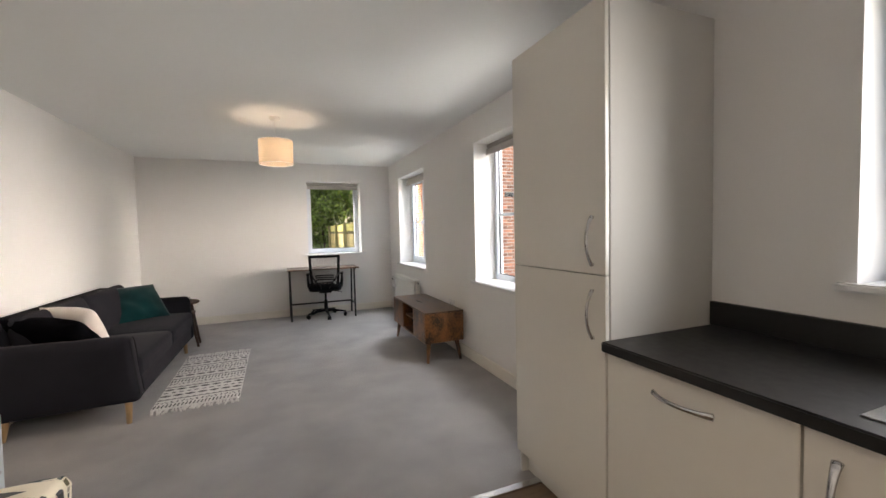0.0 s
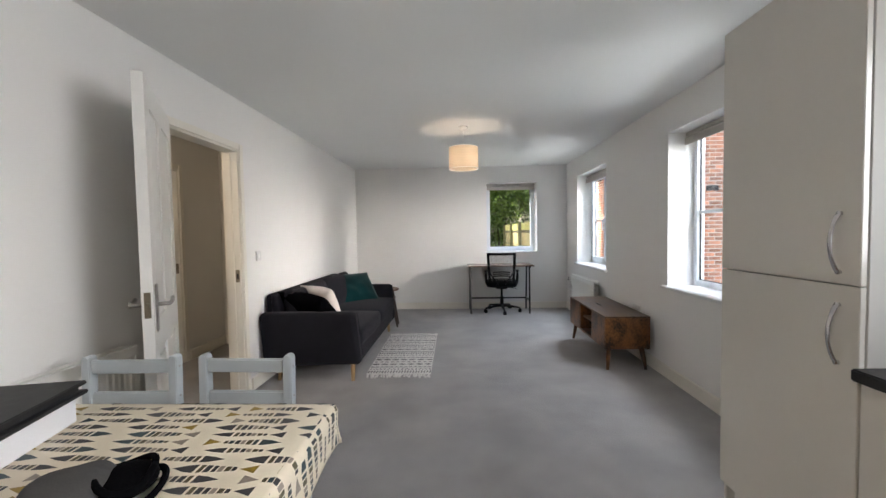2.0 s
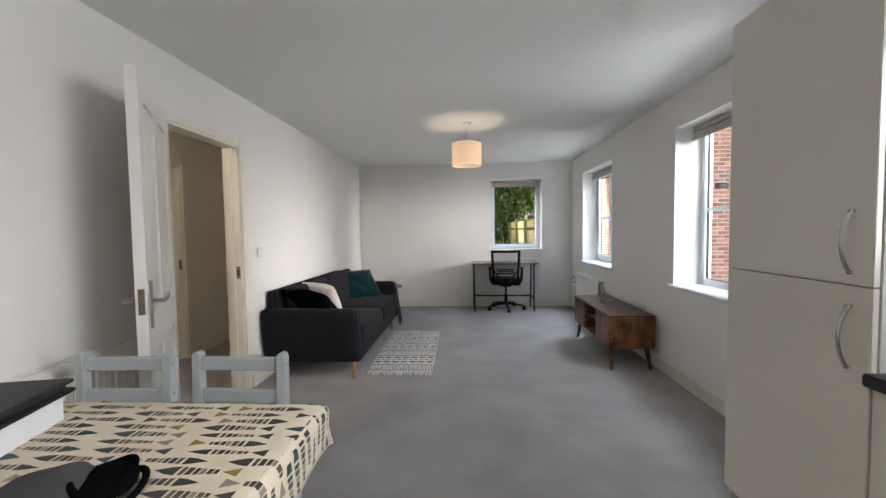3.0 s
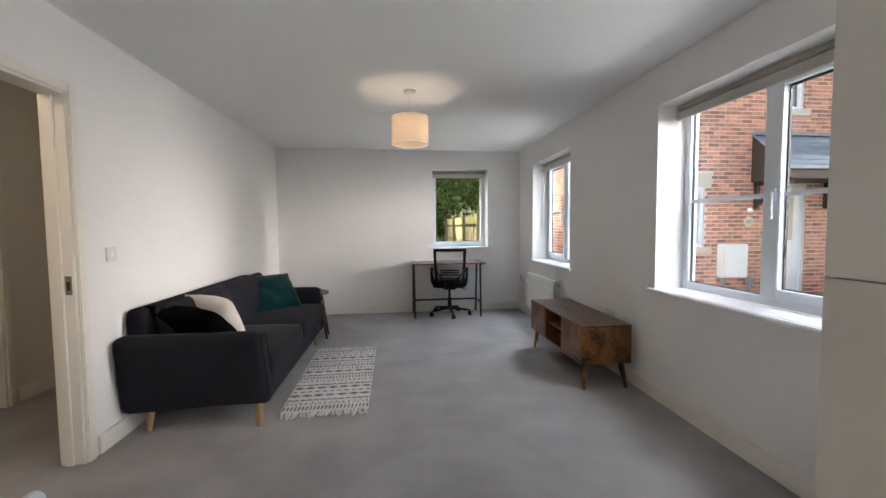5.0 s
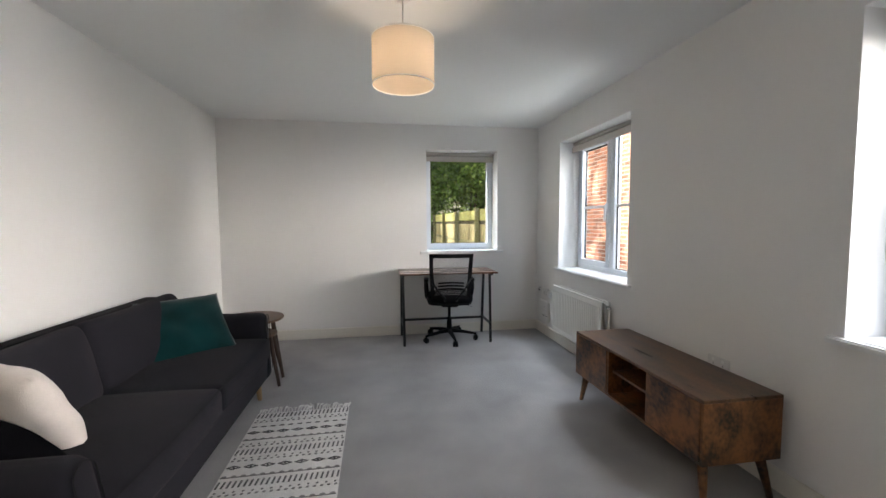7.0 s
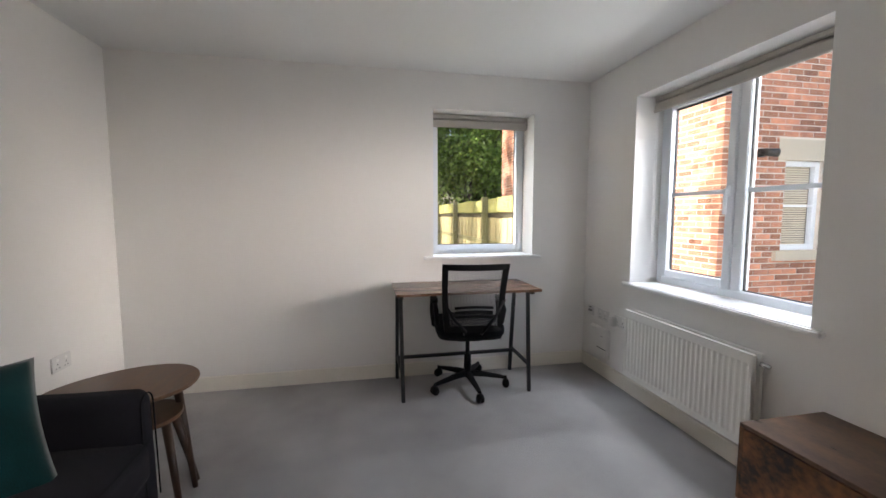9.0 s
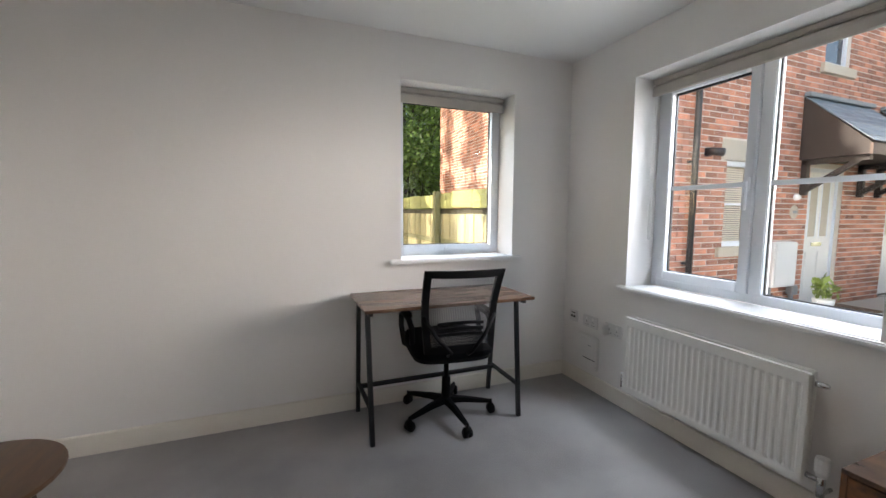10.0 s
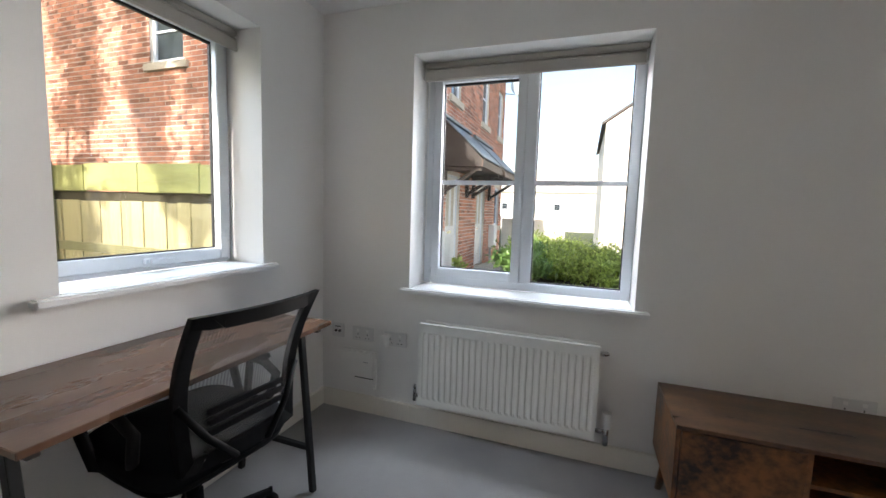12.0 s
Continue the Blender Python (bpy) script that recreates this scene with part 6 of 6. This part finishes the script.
spun(bm, [(0.0, -0.12), (0.09, -0.12), (0.125, 0.1), (0.115, 0.1), (0.1, 0.06), (0.0, 0.06)], (7.15, 8.0, 0), 22)
part("pot", bm, RENDER2, pp, "", 0, True)


def leaves(name, mat, centres, count, spread, size, parent, seed, label="", aspect=0.5, up=0.0):
    """Many small pointed leaf blades scattered round clump centres, in one mesh."""
    rg_ = np.random.default_rng(seed)
    c = np.array([[p[0], p[1], p[2]] for p in centres])
    sp = np.array([p[3] if len(p) > 3 else spread for p in centres])
    idx = rg_.integers(0, len(c), count)
    pos = c[idx] + rg_.normal(0, 1, (count, 3)) * sp[idx][:, None] * np.array([0.55, 0.55, 0.42])
    d = rg_.normal(0, 1, (count, 3))
    d[:, 2] += up
    d /= np.linalg.norm(d, axis=1)[:, None]
    s = np.cross(d, rg_.normal(0, 1, (count, 3)))
    s /= np.linalg.norm(s, axis=1)[:, None]
    L = size * rg_.uniform(0.6, 1.3, (count, 1))
    v = np.stack([pos, pos + d * L * 0.5 + s * L * aspect * 0.5, pos + d * L, pos + d * L * 0.5 - s * L * aspect * 0.5], 1).reshape(-1, 3)
    f = np.arange(count * 4).reshape(-1, 4)
    me = bpy.data.meshes.new(name)
    me.from_pydata(v.tolist(), [], f.tolist())
    me.materials.append(mat)
    ob = new(name, me)
    ob.parent = parent
    return tagged(ob, label)


leaves("foliage", LAUREL, [(7.15, 8.0, 0.2, 0.11), (7.18, 8.03, 0.28, 0.09)], 90, 0.1, 0.12, pp, 3)


def shrub(x, y, h, w, seed, mat, leaf, count, label):
    s = thing("shrub", label, "shrub", "shrubs in the planting bed")
    rs = random.Random(seed)
    cs = []
    for k in range(12):
        a, r = rs.uniform(0, 6.28), rs.uniform(0, w * 0.5)
        cs.append((x + r * math.cos(a), y + r * math.sin(a), -0.1 + h * rs.uniform(0.3, 0.85), w * 0.26))
    bm = bmesh.new()
    for c in cs:
        tube(bm, (x + rs.uniform(-0.05, 0.05), y + rs.uniform(-0.05, 0.05), -0.12), (c[0], c[1], c[2]), 0.012, 0.005, 6)
    part("stems", bm, BARK, s)
    leaves("foliage", mat, cs, count, w * 0.25, leaf, s, seed, "", 0.42, 0.5)


for k, (x, y, h, w, mm) in enumerate(((8.5, 7.0, 0.62, 0.85, PALMG), (9.2, 6.95, 0.7, 0.9, PALMG), (10.0, 7.0, 0.72, 1.0, LAUREL), (10.9, 6.95, 0.7, 1.0, LAUREL), (8.6, 6.2, 0.6, 1.0, LAUREL), (9.5, 6.2, 0.66, 1.0, LAUREL), (7.9, 5.6, 0.58, 1.0, LAUREL), (8.8, 5.4, 0.66, 1.0, LAUREL), (10.4, 6.1, 0.66, 1.0, LAUREL), (7.6, 4.9, 0.6, 0.9, LAUREL), (7.9, 6.75, 0.5, 0.6, PALMG))):
    shrub(x, y, h, w, 40 + k, mm, 0.085 if mm is LAUREL else 0.11, 3600, "glossy green laurel shrub in bark mulch" if mm is LAUREL else "dark green spreading shrub in bark mulch")

# ---- boundary wall and far houses ----
bw = thing("boundary_wall", "pale rendered garden wall beyond the shrubs", "wall")
bpart("wall_body", (14.4, 14.6, 6.6, 8.66, -0.15, 0.98), RENDER, bw, "", 0.02)
bpart("coping", (14.37, 14.63, 6.6, 8.66, 0.98, 1.05), RENDER, bw, "rounded pale coping", 0.025, seg=3)
bm = bmesh.new()
tube(bm, (14.5, 6.6, -0.15), (14.5, 6.6, 0.985), 0.16, 0.16, 24)
part("rounded_end", bm, RENDER, bw, "", 0.015)
ps = thing("parasol", "folded tan fabric garden parasol on a timber pole", "parasol")
bm = bmesh.new()
tube(bm, (13.8, 7.92, -0.15), (13.8, 7.92, 2.2), 0.022, 0.018, 12)
part("pole", bm, OAK, ps, "timber pole")
bm = bmesh.new()
nr, ns = 8, 24
rings = []
for j in range(nr + 1):
    f = j / nr
    rad = 0.03 + 0.15 * f ** 0.7
    rings.append([bm.verts.new((13.8 + rad * (1 + 0.16 * math.sin(6 * a)) * math.cos(a), 7.92 + rad * (1 + 0.16 * math.sin(6 * a)) * math.sin(a), 2.16 - 1.1 * f)) for a in [2 * math.pi * i / ns for i in range(ns)]])
for a, b in zip(rings, rings[1:]):
    for i in range(ns):
        bm.faces.new((a[i], a[(i + 1) % ns], b[(i + 1) % ns], b[i]))
bm.faces.new(rings[0])
bm.faces.new(rings[-1][::-1])
part("canopy", bm, TAN, ps, "tan folded fabric", 0, True)
sd = thing("satellite_dish", "grey satellite dish bracketed to the house corner", "satellite dish")
bm = bmesh.new()
pipe_path(bm, [Vector((12.45, HY0, 4.85)), Vector((12.6, 8.1, 4.85)), Vector((12.68, 8.02, 5.0))], 0.02, 8)
part("bracket", bm, STEEL, sd, "galvanised bracket")
bm = bmesh.new()
spun(bm, [(0.001, 0.0), (0.12, 0.012), (0.22, 0.04), (0.28, 0.066), (0.278, 0.072), (0.215, 0.047), (0.12, 0.02), (0.001, 0.008)], (0, 0, 0), 28)
bmesh.ops.transform(bm, matrix=Matrix.Translation((12.7, 7.98, 5.03)) @ Euler((radians(25), radians(-68), 0)).to_matrix().to_4x4(), verts=bm.verts)
part("dish", bm, DISHG, sd, "pale grey dish", 0, True)
bm = bmesh.new()
tube(bm, (12.68, 8.0, 4.8), (12.36, 7.84, 4.98), 0.012, 0.012, 8)
part("feed_arm", bm, STEEL, sd)
tg = thing("timber_gate", "brown timber garden gate beside the house", "gate")
for k in range(6):
    bpart("board", (13.66 + k * 0.12, 13.775 + k * 0.12, 8.68, 8.71, -0.1, 1.15), BROWNT, tg, "", 0.003)


def far_house(name, label, x0, x1, y0, y1, z1, roof, mat, wins, ridge_x=True):
    h = thing(name, label, "house")
    bm = bmesh.new()
    if ridge_x:
        ym_ = (y0 + y1) / 2
        ring = [(y0, -0.16), (y1, -0.16), (y1, z1), (ym_, z1 + roof), (y0, z1)]
        ends = [[bm.verts.new((x, u, z)) for u, z in ring] for x in (x0, x1)]
    else:
        xm = (x0 + x1) / 2
        ring = [(x0, -0.16), (x1, -0.16), (x1, z1), (xm, z1 + roof), (x0, z1)]
        ends = [[bm.verts.new((u, y, z)) for u, z in ring] for y in (y0, y1)]
    bm.faces.new(ends[0])
    bm.faces.new(ends[1][::-1])
    for i in range(5):
        bm.faces.new((ends[0][i], ends[0][(i + 1) % 5], ends[1][(i + 1) % 5], ends[1][i]))
    part("wall", bm, mat, h)
    for s_ in (0, 1):
        bm = bmesh.new()
        if ridge_x:
            e = (y0 - 0.15) if s_ == 0 else (y1 + 0.15)
            q = [(x0 - 0.06, e, z1 - 0.06), (x1 + 0.06, e, z1 - 0.06), (x1 + 0.06, ym_, z1 + roof + 0.03), (x0 - 0.06, ym_, z1 + roof + 0.03)]
        else:
            e = (x0 - 0.15) if s_ == 0 else (x1 + 0.15)
            q = [(e, y0 - 0.06, z1 - 0.06), (e, y1 + 0.06, z1 - 0.06), (xm, y1 + 0.06, z1 + roof + 0.03), (xm, y0 - 0.06, z1 + roof + 0.03)]
        lo = [bm.verts.new(v) for v in q]
        hi = [bm.verts.new((v[0], v[1], v[2] + 0.09)) for v in q]
        bm.faces.new(lo[::-1])
        bm.faces.new(hi)
        for i in range(4):
            bm.faces.new((lo[i], lo[(i + 1) % 4], hi[(i + 1) % 4], hi[i]))
        part("roof", bm, TILE if ridge_x else PAVE, h, "tiled roof slope")
    for (wy0, wy1, wz0, wz1) in wins:
        w = bpart("window", (x0 - 0.03, x0 - 0.004, wy0, wy1, wz0, wz1), UPVC, h, "white framed window", 0.005)
        bpart("pane", (x0 - 0.036, x0 - 0.031, wy0 + 0.07, wy1 - 0.07, wz0 + 0.07, wz1 - 0.07), DARKPANE, w, "", 0)
    return h


far_house("cream_house", "cream rendered house with a pitched gable roof", 16, 24, -3.5, 5.3, 4.6, 3.0, RENDER, [], True)
far_house("white_terrace", "white rendered terrace beyond the garden wall", 34, 42, 2, 22, 3.0, 2.2, RENDER2, [(7.7, 8.3, 1.45, 2.1), (9.7, 10.3, 1.45, 2.1), (12.0, 12.6, 1.45, 2.1)], False)

# ---- fence beside the building ----
fn = thing("fence", "weathered green tinged close board fence with posts and rails", "fence")
FX = 2.16
for k in range(5):
    y = 8.02 + k * 1.95
    bpart("post", (FX - 0.14, FX - 0.064, y - 0.05, y + 0.05, -0.16, 1.56), POST, fn, "", 0.006)
for z in (0.25, 0.85):
    bpart("rail", (FX - 0.055, FX - 0.012, 7.72, 16.2, z, z + 0.075), POST, fn, "", 0.004)
# coloured dark for the shaded gap below the fascia boards
bpart("top_rail", (FX - 0.03, FX + 0.02, 7.72, 16.2, 1.23, 1.33), SHADEW, fn, "top rail with recess shade in its dark colour", 0.004)
for k in range(14):
    ya = 7.72 + k * 0.61
    bpart("fascia_board", (FX - 0.062, FX - 0.036, ya + 0.002, ya + 0.606, 1.335 + random.uniform(-0.008, 0.008), 1.535 + random.uniform(-0.015, 0.015)), FASCIA, fn, "mossy yellow green top board", 0.004)
bm = bmesh.new()
box(bm, -0.0075, 0.0075, -0.0585, 0.0585, 0, 1.40)
finish(bm, 0.002)
bme = bpy.data.meshes.new("fence_board")
bm.to_mesh(bme)
bm.free()
bme.materials.append(FENCE)
k = 0
y = 7.78
while y < 16.2:
    b_ = new("fence_board", bme)
    b_.parent = fn
    b_.matrix_basis = pose(FX - 0.04 + (0.004 if k % 2 else -0.004), y, -0.14 + random.uniform(-0.006, 0.006), 0, 0, random.uniform(-2, 2))
    y += 0.1195
    k += 1


# ---- trees ----
def tree(x, y, h, crown, seed, count=9000, leaf=0.17):
    t = thing("tree", "tall broadleaf tree with a dense green crown", "tree", "trees behind the fence")
    rs = random.Random(seed)
    bm = bmesh.new()
    fork = h * 0.33
    tube(bm, (x, y, -0.2), (x + rs.uniform(-0.2, 0.2), y, fork), 0.2, 0.13, 12)
    cs = []
    for k in range(20):
        a, up = rs.uniform(0, 6.28), rs.uniform(0.12, 1.0)
        r = crown * rs.uniform(0.35, 1.0) * math.sin(math.pi * (0.2 + 0.7 * up))
        e = Vector((x + r * math.cos(a), y + r * math.sin(a), h * (0.14 + 0.86 * up)))
        if k < 12:
            tube(bm, (x, y, fork * rs.uniform(0.5, 1.0)), e, 0.07, 0.018, 8)
        cs.append((e.x, e.y, e.z, crown * rs.uniform(0.3, 0.5)))
    part("trunk", bm, BARK, t, "brown trunk and limbs", 0, True)
    leaves("crown", LEAF, cs, count, crown * 0.3, leaf, t, seed, "dense green leaves", 0.6)


for k, (x, y, h, c) in enumerate(((0.2, 19.5, 8.5, 2.3), (2.6, 20.5, 9.5, 2.6), (4.6, 19.8, 8.0, 2.2), (-2.2, 21, 9.5, 2.6), (1.4, 25.0, 11.5, 3.2), (5.5, 25.5, 11.0, 3.2))):
    tree(x, y, h, c, 70 + k, 15000)



def poplar(x, y, h, seed):
    """Slender tree: a swaying stem with a narrow column of leaf clumps and gaps between."""
    t = thing("tree", "slender tall tree with a narrow leafy column", "tree", "row of slender trees west of the building")
    rs = random.Random(seed)
    bm = bmesh.new()
    pts = [Vector((x + 0.25 * math.sin(z * 0.35 + seed), y + 0.35 * math.sin(z * 0.45 + seed * 1.7), z)) for z in [h * i / 10 - 0.2 for i in range(11)]]
    for i, (a, b) in enumerate(zip(pts, pts[1:])):
        tube(bm, a, b, 0.13 * (1 - i / 11), 0.13 * (1 - (i + 1) / 11), 8)
    cs = []
    for k in range(46):
        f = rs.uniform(0.22, 1.0) * 9.99
        i = int(f)
        p = pts[i].lerp(pts[i + 1], f - i) + Vector((rs.uniform(-0.3, 0.3), rs.uniform(-0.22, 0.22), 0))
        cs.append((p.x, p.y, p.z, rs.uniform(0.25, 0.38)))
    part("trunk", bm, BARK, t, "slim brown trunk", 0, True)
    leaves("crown", LEAF, cs, 5200, 0.3, 0.15, t, seed, "narrow green leaf column", 0.6)


# unseen row, set so that its gaps dapple the sun on the gable
for k, (x, y) in enumerate(((-5.2, 9.7), (-4.6, 10.75), (-5.4, 11.6), (-4.8, 12.7), (-5.3, 13.5), (-4.7, 14.7), (-5.2, 15.8), (-4.9, 17.0))):
    poplar(x, y, 12.0 + 0.5 * (k % 3), 90 + k)

for k in range(9):
    x, y = -4.5 + k * 1.35, 17.6 + (k % 3) * 0.7
    s_ = thing("shrub", "dense green hedge shrub behind the fence", "shrub", "hedge behind the fence")
    rs = random.Random(200 + k)
    cs = [(x + rs.uniform(-0.9, 0.9), y + rs.uniform(-0.8, 0.8), rs.uniform(0.4, 3.6), 0.75) for _ in range(14)]
    bm = bmesh.new()
    for c in cs[:8]:
        tube(bm, (x, y, -0.2), c[:3], 0.04, 0.012, 6)
    part("stems", bm, BARK, s_)
    leaves("foliage", LEAF, cs, 4500, 0.7, 0.15, s_, 300 + k, "", 0.6)

# ---- single bricks, nearest stretch of each wall ----
for axis, face, u0, u1, holes, near in (("y", HY0, HX0, HX1, front_holes + lintels, (4.9, 6.9, 0.4, 2.2)), ("x", HX0, HY0 + 0.012, HY1, gable_holes, (9.5, 12.6, 1.5, 3.2))):
    single, verts, faces = brick_rows(axis, face, u0, u1, -0.13, HZ, holes, near)
    owner = front if axis == "y" else gable
    me = bpy.data.meshes.new("brickwork")
    me.from_pydata(verts, [], faces)
    me.materials.append(BRICK)
    ob = new("brickwork", me)
    ob.parent = owner
    tagged(ob, "orange red facing bricks in running bond", "", "", "stuff")
    bm = bmesh.new()
    if axis == "y":
        box(bm, 0, BW, 0, 0.011, 0, BH)
    else:
        box(bm, 0, 0.011, 0, BW, 0, BH)
    finish(bm, 0.0015)
    shared = bpy.data.meshes.new("brick")
    bm.to_mesh(shared)
    bm.free()
    shared.materials.append(BRICKO)
    for p0, z in single:
        o = new("brick", shared)
        o.parent = owner
        o.location = (p0, face + random.uniform(-0.002, 0.001), z) if axis == "y" else (face + random.uniform(-0.002, 0.001), p0, z)
